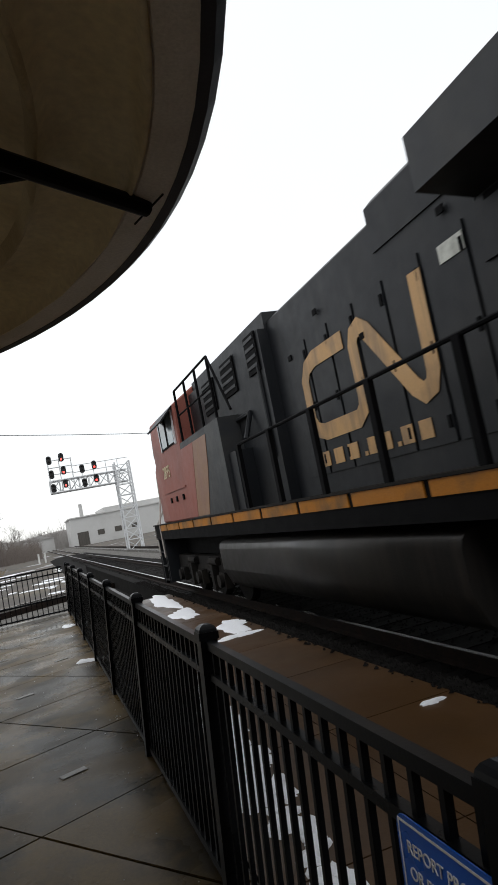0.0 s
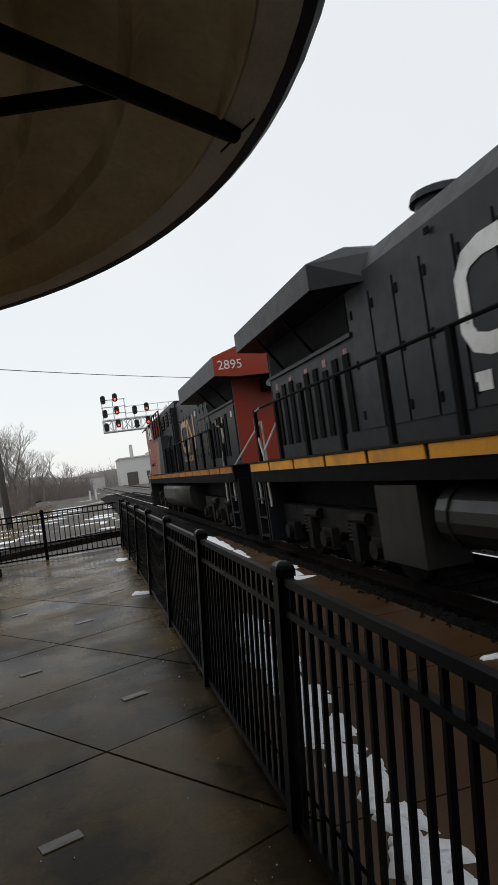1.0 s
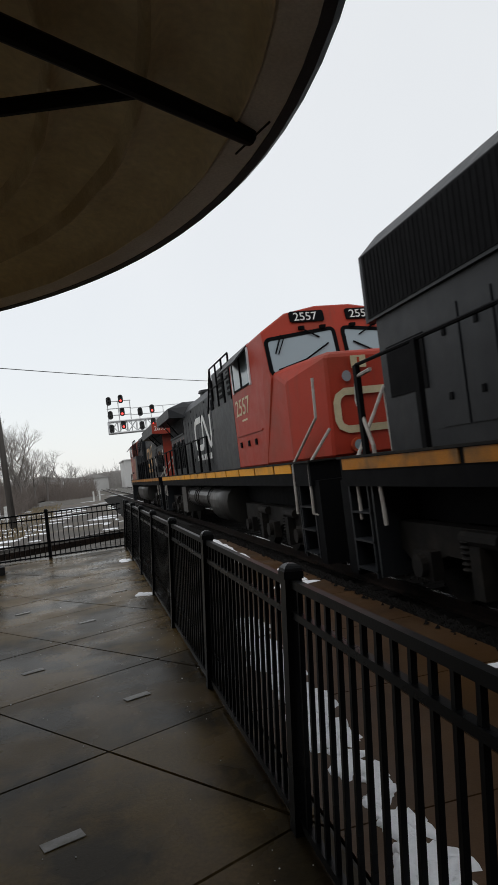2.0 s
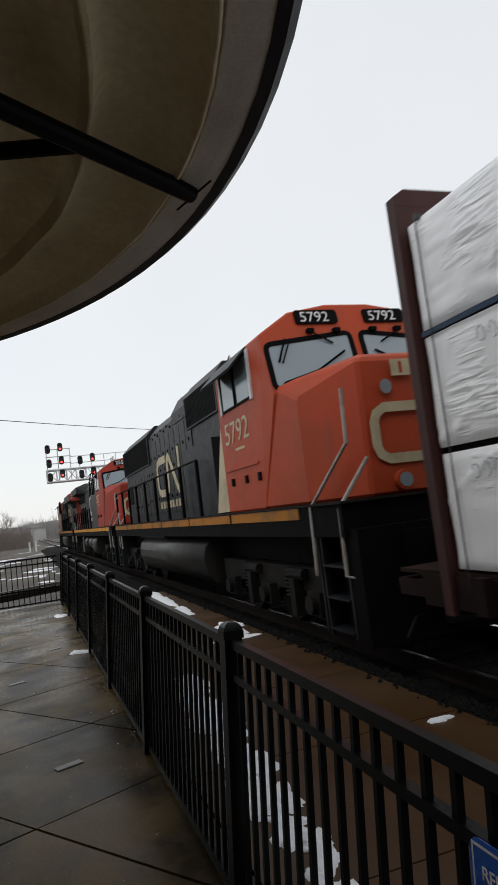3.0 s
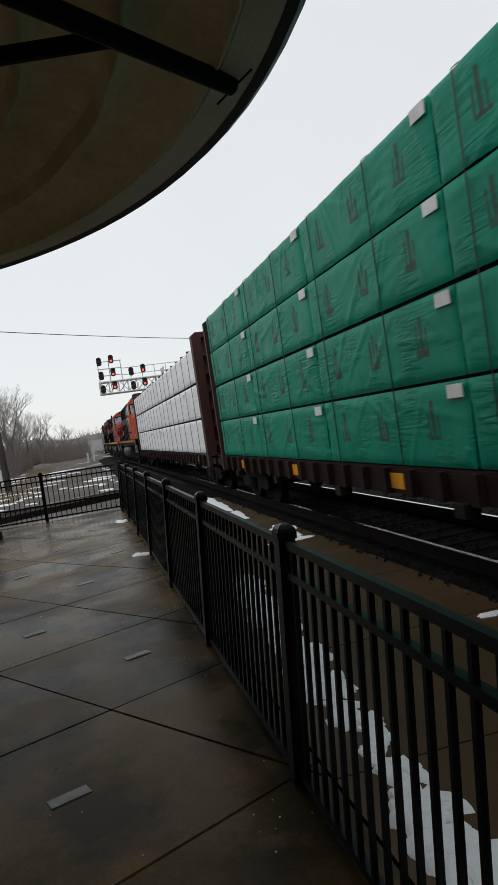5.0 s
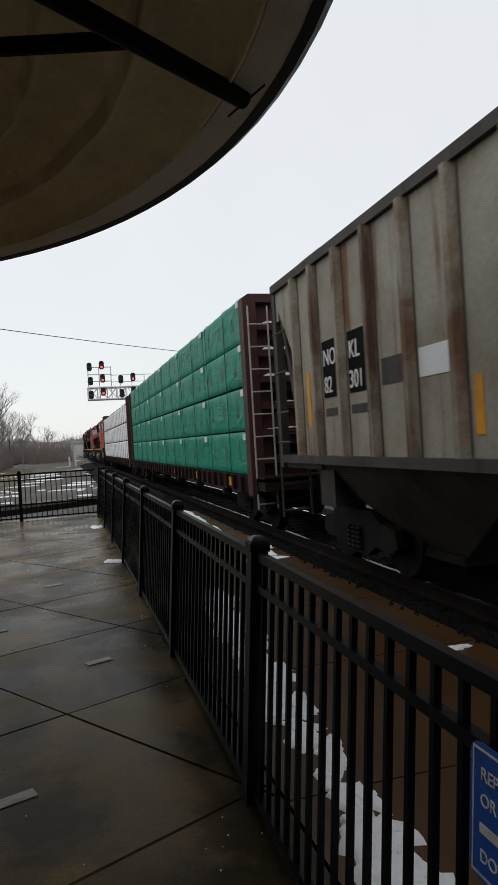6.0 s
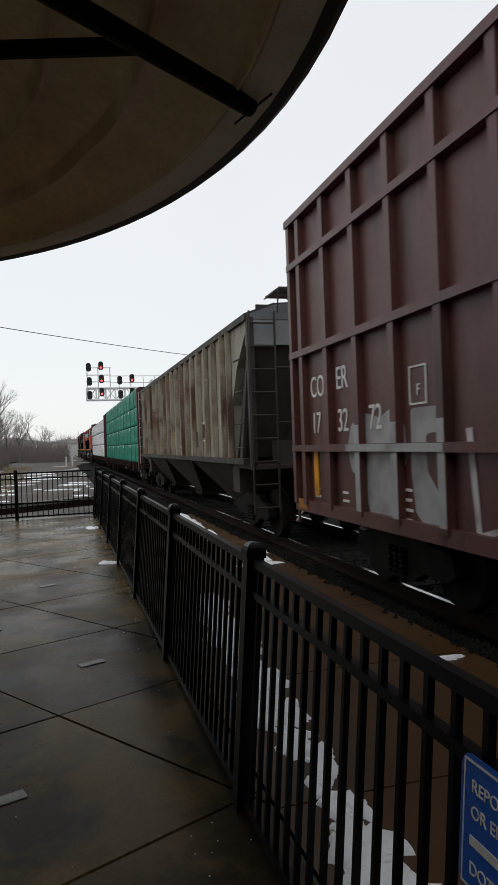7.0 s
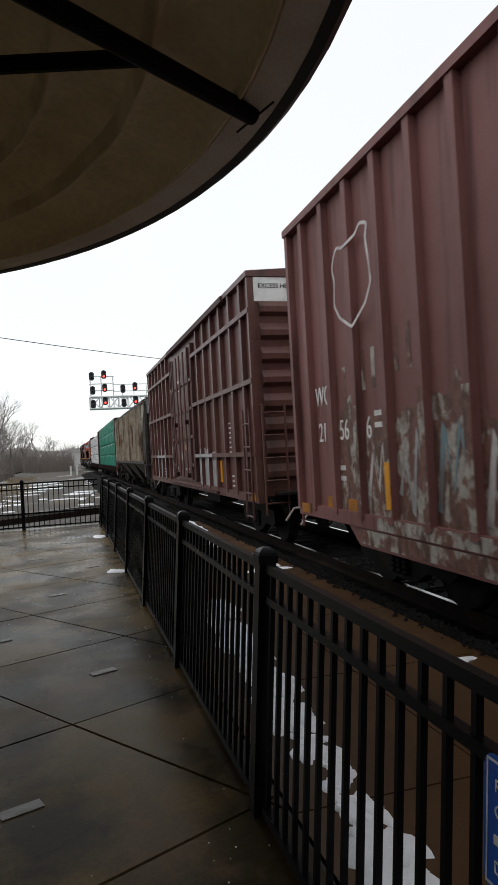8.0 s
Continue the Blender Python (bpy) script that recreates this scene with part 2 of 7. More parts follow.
# Sleeper timber is near black to include the train's shade.
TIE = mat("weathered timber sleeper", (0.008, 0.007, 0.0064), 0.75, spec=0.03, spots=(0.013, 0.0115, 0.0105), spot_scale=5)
GROUND = mat("wet winter ground", (0.062, 0.053, 0.045), 0.85, spots=(0.115, 0.095, 0.065), spot_scale=0.25, spot_at=(0.42, 0.7), streak=(0.62, 0.64, 0.67), streak_at=(0.60, 0.68),
             streak_scale=(0.22, 0.10, 0.2), grain=6, grain_amt=0.3)
GALV = mat("galvanised signal steel", (0.62, 0.63, 0.64), 0.5, 0.2)
SIG_BLACK = mat("black signal housing", (0.012, 0.012, 0.013), 0.55)
RED_LAMP = lamp_mat("red signal lamp", (1.0, 0.05, 0.04), 4.0)
POLE_WOOD = mat("weathered pole wood", (0.085, 0.076, 0.068), 0.85, streak=(0.05, 0.045, 0.04), streak_scale=(8, 8, 0.3))
# Bark is lightened to carry the haze over the far trees.
BARK = mat("bare winter bark", (0.19, 0.17, 0.155), 0.9, vary=0.2)
# Wall and roof greys are raised to hold the haze of distance.
BUILD = mat("pale industrial wall", (0.52, 0.515, 0.505), 0.8, spots=(0.42, 0.415, 0.40), spot_scale=0.1)
ROOF_GREY = mat("pale weathered roof", (0.34, 0.33, 0.32), 0.8, spots=(0.27, 0.26, 0.25), spot_scale=0.3)
SIGN_BLUE = mat("blue enamel sign", (0.008, 0.095, 0.46), 0.3, grain_amt=0.05, bump=0.02)
STONE = mat("dark stacked stone", (0.012, 0.012, 0.012), 0.7, spec=0.2, spots=(0.022, 0.021, 0.02), spot_scale=8, vary=0.3)
GRAFFITI = mat("silver grey spray paint", (0.33, 0.33, 0.335), 0.5, spots=(0.20, 0.19, 0.19), spot_scale=2.5, spot_at=(0.45, 0.7))
GRAFFITI_W = mat("white spray paint line", (0.52, 0.50, 0.49), 0.5, spots=(0.3, 0.27, 0.26), spot_scale=4.0)
GRAF_MIX = mat("layered worn spray paint", (0.155, 0.078, 0.062), 0.55, spec=0.2, spots=(0.34, 0.315, 0.28), spot_scale=3.4, spot_at=(0.50, 0.565), streak=(0.105, 0.06, 0.045), streak_at=(0.52, 0.60), streak_scale=(7.0, 7.0, 2.2), grain=14, grain_amt=0.35)
GRAFFITI_B = mat("blue-green spray paint", (0.13, 0.22, 0.25), 0.5, spots=(0.12, 0.07, 0.06), spot_scale=2.0)
ORANGE = mat("orange placard", (0.75, 0.22, 0.02), 0.5)
PALE_LABEL = mat("faded pink label", (0.30, 0.17, 0.15), 0.6, spots=(0.15, 0.06, 0.05), spot_scale=9)
PALE_PLATE = mat("weathered white plate", (0.55, 0.56, 0.50), 0.5, spots=(0.35, 0.35, 0.31), spot_scale=8.0)
CHALK = mat("grey marker scrawl", (0.22, 0.23, 0.25), 0.6)

# ---- building helpers ----
def box(bm, x0, x1, y0, y1, z0, z1):
    xs, ys, zs = sorted((x0, x1)), sorted((y0, y1)), sorted((z0, z1))
    v = [bm.verts.new((x, y, z)) for x in xs for y in ys for z in zs]
    for f in ((0, 1, 3, 2), (4, 6, 7, 5), (0, 4, 5, 1), (2, 3, 7, 6), (0, 2, 6, 4), (1, 5, 7, 3)):
        bm.faces.new([v[i] for i in f])


def prism(bm, poly, axis, lo, hi):
    """A polygon in the plane across the axis ("x": points are y, z; "y": x, z; "z": x, y), drawn out from lo to hi."""
    place = {"x": lambda p, d: (d, p[0], p[1]), "y": lambda p, d: (p[0], d, p[1]), "z": lambda p, d: (p[0], p[1], d)}[axis]
    a, b = [bm.verts.new(place(p, lo)) for p in poly], [bm.verts.new(place(p, hi)) for p in poly]
    n = len(poly)
    bm.faces.new(a)
    bm.faces.new(b[::-1])
    for i in range(n):
        bm.faces.new((a[i], a[(i + 1) % n], b[(i + 1) % n], b[i]))


def rod(bm, a, b, r, seg=8, r2=None):
    a, b = Vector(a), Vector(b)
    d = (b - a).normalized()
    side = d.orthogonal().normalized()
    up = d.cross(side)
    rings = []
    for p, rad in ((a, r), (b, r if r2 is None else r2)):
        rings.append([bm.verts.new(p + rad * (math.cos(2 * math.pi * i / seg) * side + math.sin(2 * math.pi * i / seg) * up)) for i in range(seg)])
    for i in range(seg):
        bm.faces.new((rings[0][i], rings[0][(i + 1) % seg], rings[1][(i + 1) % seg], rings[1][i]))
    bm.faces.new(rings[0][::-1])
    bm.faces.new(rings[1])


def tube(bm, pts, r, seg=6):
    """One bent round bar through the points."""
    pts = [Vector(p) for p in pts]
    n, rings, side = len(pts), [], None
    for i, p in enumerate(pts):
        d = (pts[min(i + 1, n - 1)] - pts[max(i - 1, 0)]).normalized()
        side = d.orthogonal() if side is None else side - d * side.dot(d)
        if side.length < 1e-5:
            side = d.orthogonal()
        side = side.normalized()
        up = d.cross(side)
        rings.append([bm.verts.new(p + r * (math.cos(2 * math.pi * k / seg) * side + math.sin(2 * math.pi * k / seg) * up)) for k in range(seg)])
    for a, b in zip(rings, rings[1:]):
        for k in range(seg):
            bm.faces.new((a[k], a[(k + 1) % seg], b[(k + 1) % seg], b[k]))
    bm.faces.new(rings[0][::-1])
    bm.faces.new(rings[-1])


def ribbon(bm, pts, w, to3, depth=0.006):
    """A flat band of width w along 2D points, placed by to3(a, b, d)."""
    n, cross = len(pts), []
    closed = (Vector(pts[0]) - Vector(pts[-1])).length < 1e-6
    m = n - 1 if closed else n
    for i in range(m):
        p = Vector(pts[i])
        a, b = (Vector(pts[(i - 1) % m]), Vector(pts[(i + 1) % m])) if closed else (Vector(pts[max(i - 1, 0)]), Vector(pts[min(i + 1, m - 1)]))
        d = (b - a).normalized()
        q = Vector((-d.y, d.x)) * w / 2
        cross.append([bm.verts.new(to3(*c, e)) for c, e in ((p + q, 0), (p + q, depth), (p - q, depth), (p - q, 0))])
    for i in range(m if closed else m - 1):
        a, b = cross[i], cross[(i + 1) % m]
        for k in range(3):
            bm.faces.new((a[k], b[k], b[k + 1], a[k + 1]))
    if not closed:
        bm.faces.new(cross[0])
        bm.faces.new(cross[-1][::-1])


def sheet(bm, poly, to3, depth):
    """A flat plate with the outline poly (2D), placed by to3(a, b, d) and drawn out by depth."""
    a, b = [bm.verts.new(to3(*p, 0)) for p in poly], [bm.verts.new(to3(*p, depth)) for p in poly]
    n = len(poly)
    bm.faces.new(a[::-1])
    bm.faces.new(b)
    for i in range(n):
        bm.faces.new((a[i], a[(i + 1) % n], b[(i + 1) % n], b[i]))


def rounded(poly, r, n=4):
    """The 2D outline poly with its corners rounded by about r."""
    out = []
    for i, c in enumerate(poly):
        c = Vector(c)
        a, b = (Vector(poly[i - 1]) - c).normalized() * r + c, (Vector(poly[(i + 1) % len(poly)]) - c).normalized() * r + c
        for k in range(n + 1):
            t = k / n
            out.append(tuple(a * (1 - t) ** 2 + c * 2 * t * (1 - t) + b * t * t))
    return out


def hull(bm, pts):
    """The convex body round some points."""
    vs = [bm.verts.new(q) for q in pts]
    bmesh.ops.convex_hull(bm, input=vs)
    bmesh.ops.delete(bm, geom=[v for v in bm.verts if not v.link_faces], context="VERTS")
    bmesh.ops.dissolve_limit(bm, angle_limit=0.03, verts=bm.verts, edges=bm.edges)


def part(name, bm, material, parent=None, label="", bevel=0.0, smooth=False, m=None):
    """Links a bmesh as one mesh object, under a thing or part where one is given."""
    if bevel:
        sharp = [e for e in bm.edges if len(e.link_faces) == 2 and e.calc_face_angle(0) > 0.5]
        bmesh.ops.bevel(bm, geom=sharp, offset=bevel, segments=1, affect="EDGES", clamp_overlap=True)
    bmesh.ops.recalc_face_normals(bm, faces=bm.faces)
    me = bpy.data.meshes.new(name)
    bm.to_mesh(me)
    bm.free()
    me.materials.append(material)
    if smooth:
        for p in me.polygons:
            p.use_smooth = True
    ob = new(name, me)
    if parent:
        ob.parent = parent
    if m is not None:
        ob.matrix_basis = m
    if label:
        tagged(ob, label)
    return ob


def quick(name, boxes, material, parent=None, label="", bevel=0.0, m=None):
    bm = bmesh.new()
    for b in boxes:
        box(bm, *b)
    return part(name, bm, material, parent, label, bevel, m=m)


def again(ob, m, parent=None):
    """One more object on the same mesh."""
    c = new(ob.name.split(".")[0], ob.data)
    c.parent = parent or ob.parent
    c.matrix_basis = m
    return c


def words(name, text, size, material, parent, m, label="", depth=0.004):
    cu = bpy.data.curves.new(name, "FONT")
    cu.body, cu.size, cu.extrude, cu.align_x = text, size, depth, "LEFT"
    tmp = bpy.data.objects.new(name, cu)
    scene.collection.objects.link(tmp)
    dg = bpy.context.evaluated_depsgraph_get()
    me = bpy.data.meshes.new_from_object(tmp.evaluated_get(dg))
    bpy.data.objects.remove(tmp)
    me.materials.clear()
    me.materials.append(material)
    ob = new(name, me)
    ob.parent, ob.matrix_basis = parent, m
    if label:
        tagged(ob, label)
    return ob


def side_text(x, y, z, sx=1.0):
    """Writing on a wall that faces -x."""
    return Matrix(((0, 0, -1, x), (-sx, 0, 0, y), (0, 1, 0, z), (0, 0, 0, 1)))


def end_text(x, y, z, sx=1.0):
    """Writing on a wall that faces -y."""
    return Matrix(((sx, 0, 0, x), (0, 0, -1, y), (0, 1, 0, z), (0, 0, 0, 1)))


def grid_face(bm, o, du, dv, nu, nv, push):
    """A sheet from o along du and dv, moved along its normal by push(u, v) in metres."""
    o, du, dv = Vector(o), Vector(du), Vector(dv)
    nrm = du.cross(dv).normalized()
    rows = [[bm.verts.new(o + du * (i / nu) + dv * (j / nv) + nrm * push(i / nu * du.length, j / nv * dv.length)) for i in range(nu + 1)] for j in range(nv + 1)]
    for j in range(nv):
        for i in range(nu):
            bm.faces.new((rows[j][i], rows[j][i + 1], rows[j + 1][i + 1], rows[j + 1][i]))


# ---- ground, track bed and rails ----
bm = bmesh.new()
grid_face(bm, (-900, -200, -0.72), (1800, 0, 0), (0, 2600, 0), 90, 130, lambda u, v: 0.0)
tagged(part("ground", bm, GROUND), "wet brown winter ground with patches of old snow", "ground", kind="structure")

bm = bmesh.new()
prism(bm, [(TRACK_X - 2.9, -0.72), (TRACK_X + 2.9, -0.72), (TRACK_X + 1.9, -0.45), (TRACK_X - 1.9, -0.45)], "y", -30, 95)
tagged(part("ballast_bed", bm, BALLAST), "crushed-stone ballast under the track, darkened for shade", "ballast", kind="structure")

bm = bmesh.new()
rng = random.Random(3)
for i in range(5200):
    far = rng.random() < 0.35
    x = TRACK_X + rng.uniform(-1.95, 2.6)
    y = rng.uniform(12, 40) if far else rng.uniform(1.0, 13)
    s = rng.uniform(0.018, 0.042)
    c = Vector((x, y, -0.455 + s * 0.3))
    v = [bm.verts.new(c + Vector((rng.uniform(0.5, 1) * s * a, rng.uniform(0.5, 1) * s * b, rng.uniform(0.5, 1) * s * d))) for a, b, d in ((1, 0, 0), (-1, 0, 0), (0, 1, 0), (0, -1, 0), (0, 0, 1))]
    for f in ((0, 2, 4), (2, 1, 4), (1, 3, 4), (3, 0, 4)):
        bm.faces.new([v[k] for k in f])
tagged(part("ballast_stones", bm, BALLAST), "loose ballast stones round the sleepers, darkened for shade", "ballast", kind="stuff")

track = tagged(new("railway_track"), "railway track with polished rails on timber sleepers", "track", kind="structure")
for side in (-0.7525, 0.7525):
    bm = bmesh.new()
    cx = TRACK_X + side
    prism(bm, [(cx - 0.07, RAIL_Z - 0.17), (cx + 0.07, RAIL_Z - 0.17), (cx + 0.07, RAIL_Z - 0.15), (cx + 0.012, RAIL_Z - 0.13), (cx + 0.012, RAIL_Z - 0.045), (cx + 0.034, RAIL_Z - 0.035),
               (cx + 0.034, RAIL_Z - 0.004), (cx - 0.034, RAIL_Z - 0.004), (cx - 0.034, RAIL_Z - 0.035), (cx - 0.012, RAIL_Z - 0.045), (cx - 0.012, RAIL_Z - 0.13), (cx - 0.07, RAIL_Z - 0.15)], "y", -30, 240)
    part("rail", bm, RUST, track, "rusty steel rail")
    quick("rail_head", [(cx - 0.030, cx + 0.030, -30, 240, RAIL_Z - 0.003, RAIL_Z)], STEEL, track, "polished bright rail head")
first = quick("sleeper", [(-1.3, 1.3, -0.115, 0.115, -0.18, 0.0)], TIE, track, bevel=0.012)
first.matrix_basis = pose(TRACK_X, -6, RAIL_Z - 0.17)
for i in range(1, 150):
    again(first, pose(TRACK_X + rng.uniform(-0.03, 0.03), -6 + 0.52 * i, RAIL_Z - 0.17 + rng.uniform(-0.008, 0.004), 0, 0, rng.uniform(-0.8, 0.8)), track)


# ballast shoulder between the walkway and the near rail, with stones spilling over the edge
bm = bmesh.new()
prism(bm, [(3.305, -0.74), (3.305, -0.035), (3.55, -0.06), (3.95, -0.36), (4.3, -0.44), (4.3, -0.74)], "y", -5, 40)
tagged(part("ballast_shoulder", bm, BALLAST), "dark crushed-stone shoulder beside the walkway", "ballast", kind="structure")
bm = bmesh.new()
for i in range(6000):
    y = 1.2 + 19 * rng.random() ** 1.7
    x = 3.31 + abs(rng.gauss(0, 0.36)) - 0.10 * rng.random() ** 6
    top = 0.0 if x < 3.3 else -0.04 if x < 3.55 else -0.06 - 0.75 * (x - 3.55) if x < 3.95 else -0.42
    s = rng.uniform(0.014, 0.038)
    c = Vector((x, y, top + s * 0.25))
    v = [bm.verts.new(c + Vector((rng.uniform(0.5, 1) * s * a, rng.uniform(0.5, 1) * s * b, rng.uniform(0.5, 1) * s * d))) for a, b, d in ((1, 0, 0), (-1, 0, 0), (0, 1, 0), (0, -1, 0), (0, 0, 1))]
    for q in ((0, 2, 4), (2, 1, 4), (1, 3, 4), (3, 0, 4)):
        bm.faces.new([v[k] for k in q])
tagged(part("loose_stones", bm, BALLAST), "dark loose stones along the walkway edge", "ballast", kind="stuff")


# ---- plaza of skewed concrete slabs, each with a small inlaid plate ----
def corner(a, b):
    """The meeting of the joint lines number a and b: y = 3.80 + 0.45 x + 1.6 a and y = 4.62 - 1.5 x + 2.5 b."""
    x = (0.82 + 2.5 * b - 1.6 * a) / 1.95
    return Vector((x, 3.80 + 0.45 * x + 1.6 * a))


EDGE_X, END_Y, WEST_X, SOUTH_Y = 1.30, 16.15, -13.0, -5.0
bm = bmesh.new()
box(bm, WEST_X, EDGE_X + 0.02, SOUTH_Y, END_Y, -0.75, -0.012)
plaza = tagged(part("plaza", bm, JOINT), "wet concrete plaza of skewed square slabs with dark joints", "pavement", kind="structure")


def clip_poly(poly, axis, limit, keep_less):
    out = []
    for p, q in zip(poly, poly[1:] + poly[:1]):
        ip, iq = ((p[axis] <= limit) == keep_less or p[axis] == limit), ((q[axis] <= limit) == keep_less or q[axis] == limit)
        if ip:
            out.append(p)
        if ip != iq:
            t = (limit - p[axis]) / (q[axis] - p[axis])
            out.append(p.lerp(q, t))
    return out


slab_cells = []
for a in range(-9, 12):
    for b in range(-12, 10):
        poly = [corner(a, b), corner(a, b + 1), corner(a + 1, b + 1), corner(a + 1, b)]
        mid = sum(poly, Vector((0, 0))) / 4
        poly = [mid + (p - mid) * 0.988 for p in poly]
        for axis, limit, less in ((0, EDGE_X, True), (0, WEST_X, False), (1, END_Y, True), (1, SOUTH_Y, False)):
            if len(poly) > 2:
                poly = clip_poly(poly, axis, limit, less)
        if len(poly) > 2:
            slab_cells.append((poly, mid))
for poly, mid in slab_cells:
    bm = bmesh.new()
    prism(bm, poly, "z", -0.05, rng.uniform(-0.0015, 0.0015))
    part("slab", bm, CONCRETE, plaza)

PLATE = mat("worn pale plate", (0.24, 0.235, 0.225), 0.5, spec=0.2, spots=(0.12, 0.11, 0.09), spot_scale=5.0, vary=0.5)
plate = None
for poly, mid in slab_cells:
    if WEST_X + 0.5 < mid.x < EDGE_X - 0.35 and SOUTH_Y < mid.y < END_Y - 0.5:
        m = pose(mid.x, mid.y, 0.002, 0, 0, 20)
        if plate is None:
            plate = quick("inlaid_plate", [(-0.095, 0.095, -0.04, 0.04, 0, 0.003)], PLATE, None, bevel=0.001)
            tagged(plate, "small pale metal plate set into a plaza slab", "plate", "plates in the plaza slabs")
            plate.matrix_basis = m
        else:
            copy_thing(plate, m)

# walkway strip between fence and track
strip = quick("walkway", [(EDGE_X + 0.03, 3.30, SOUTH_Y, 13.4, -0.75, -0.012)], JOINT)
tagged(strip, "rust-stained wet concrete walkway beside the track", "pavement", kind="structure")
y = SOUTH_Y
k = 0
while y < 13.3:
    quick("walkway_slab", [(EDGE_X + 0.03, 2.30, y + 0.004, y + 1.516, -0.05, 0.0)], STRIP, strip)
    quick("walkway_slab", [(2.308, 3.30, y + 0.004, y + 1.516, -0.05, 0.0)], STRIP, strip)
    y += 1.524


def snow_patch(cx, cy, rx, ry, seed, z=0.0, h=0.02, turn=0.0):
    r = random.Random(seed)
    bm = bmesh.new()
    n = 26
    phase = [r.uniform(0, 6.28) for _ in range(5)]
    rings = []
    for k, f in enumerate((1.0, 0.86, 0.5)):
        ring = []
        for i in range(n):
            a = 2 * math.pi * i / n
            w = 1 + 0.22 * math.sin(2 * a + phase[0]) + 0.14 * math.sin(3 * a + phase[1]) + 0.12 * math.sin(5 * a + phase[2]) + 0.1 * math.sin(9 * a + phase[3])
            ring.append(bm.verts.new((rx * f * w * math.cos(a), ry * f * w * math.sin(a), (0.0, h * 0.7, h)[k] + r.uniform(-0.35, 0.35) * h * (k > 0))))
        rings.append(ring)
    for a, b in zip(rings, rings[1:]):
        for i in range(n):
            bm.faces.new((a[i], a[(i + 1) % n], b[(i + 1) % n], b[i]))
    bm.faces.new(rings[-1])
    ob = part("snow_patch", bm, SNOW, smooth=True, m=pose(cx, cy, z, 0, 0, turn))
    return tagged(ob, "melting patch of old white snow on wet concrete", "snow", "snow patches")


# ---- fences ----
def fence_panel(length, height, low_rail=False):
    """One panel along +x from 0, rails and pickets as parts."""
    f = new("picket_fence")
    for z, hh in ((height - 0.075, 0.036), (height - 0.205, 0.030), (0.055, 0.034)) + (((0.36, 0.04),) if low_rail else ()):
        quick("rail_bar", [(0.03, length - 0.03, -0.017, 0.017, z - hh / 2, z + hh / 2)], FENCE_PAINT, f, bevel=0.004)
    n = int(round(length / 0.1135)) - 1
    pk = None
    for i in range(n):
        x = (i + 1) * length / (n + 1)
        if pk is None:
            pk = quick("picket", [(-0.0095, 0.0095, -0.0095, 0.0095, 0.02, height - 0.09)], FENCE_PAINT, f)
            pk.matrix_basis = pose(x, 0, 0)
        else:
            again(pk, pose(x, 0, 0), f)
    return tagged(f, "black metal picket fence panel between posts on the plaza edge", "fence", "fence panels")


def fence_post(height):
    f = new("fence_pillar")
    quick("post", [(-0.038, 0.038, -0.038, 0.038, 0.0, height - 0.03)], FENCE_PAINT, f, bevel=0.004)
    bm = bmesh.new()
    box(bm, -0.044, 0.044, -0.044, 0.044, height - 0.055, height - 0.022)
    rings = []
    for k in range(5):
        a = k * math.pi / 9
        w, z = 0.041 * math.cos(a), height - 0.022 + 0.034 * math.sin(a)
        rings.append([bm.verts.new((sx * w, sy * w, z)) for sx, sy in ((-1, -1), (1, -1), (1, 1), (-1, 1))])
    for lo, hi in zip(rings, rings[1:]):
        for k in range(4):
            bm.faces.new((lo[k], lo[(k + 1) % 4], hi[(k + 1) % 4], hi[k]))
    bm.faces.new(rings[-1])
    part("cap", bm, FENCE_PAINT, f, "domed black post cap", bevel=0.004)
    return tagged(f, "black square metal fence post with a cap", "fence post", "fence posts")


LEAN = Matrix.Rotation(radians(FENCE_LEAN), 4, "Y")
post_ys = [POST_Y + PANEL * i for i in range(-3, 7)]
post0 = fence_post(FENCE_H)
post0.matrix_basis = Matrix.Translation((FENCE_X, post_ys[0], 0)) @ LEAN
for i, y in enumerate(post_ys[1:], 1):
    copy_thing(post0, Matrix.Translation((FENCE_X, y + (0.13 if i == 2 else 0.0), 0)) @ LEAN)
panel0 = fence_panel(PANEL, FENCE_H)
ALONG = Matrix.Rotation(radians(90), 4, "Z")
panel0.matrix_basis = Matrix.Translation((FENCE_X, post_ys[0], 0)) @ LEAN @ ALONG
for y in post_ys[1:-1]:
    copy_thing(panel0, Matrix.Translation((FENCE_X, y, 0)) @ LEAN @ ALONG)
FAR_Y = 16.0
short = fence_panel(FAR_Y - post_ys[-1], FENCE_H)
short.matrix_basis = Matrix.Translation((FENCE_X, post_ys[-1], 0)) @ LEAN @ ALONG
copy_thing(post0, Matrix.Translation((FENCE_X, FAR_Y, 0)) @ LEAN)
cross = fence_panel(1.72, FENCE_H, True)
cross.matrix_basis = pose(FENCE_X - 1.72, FAR_Y, 0)
cross2 = fence_panel(PANEL, FENCE_H, True)
cross2.matrix_basis = pose(FENCE_X - 1.72 - PANEL, FAR_Y, 0)
for i in range(1, 5):
    copy_thing(cross2, pose(FENCE_X - 1.72 - PANEL * (i + 1), FAR_Y, 0))
for i in range(6):
    copy_thing(post0, pose(FENCE_X - 1.72 - PANEL * i, FAR_Y, 0))

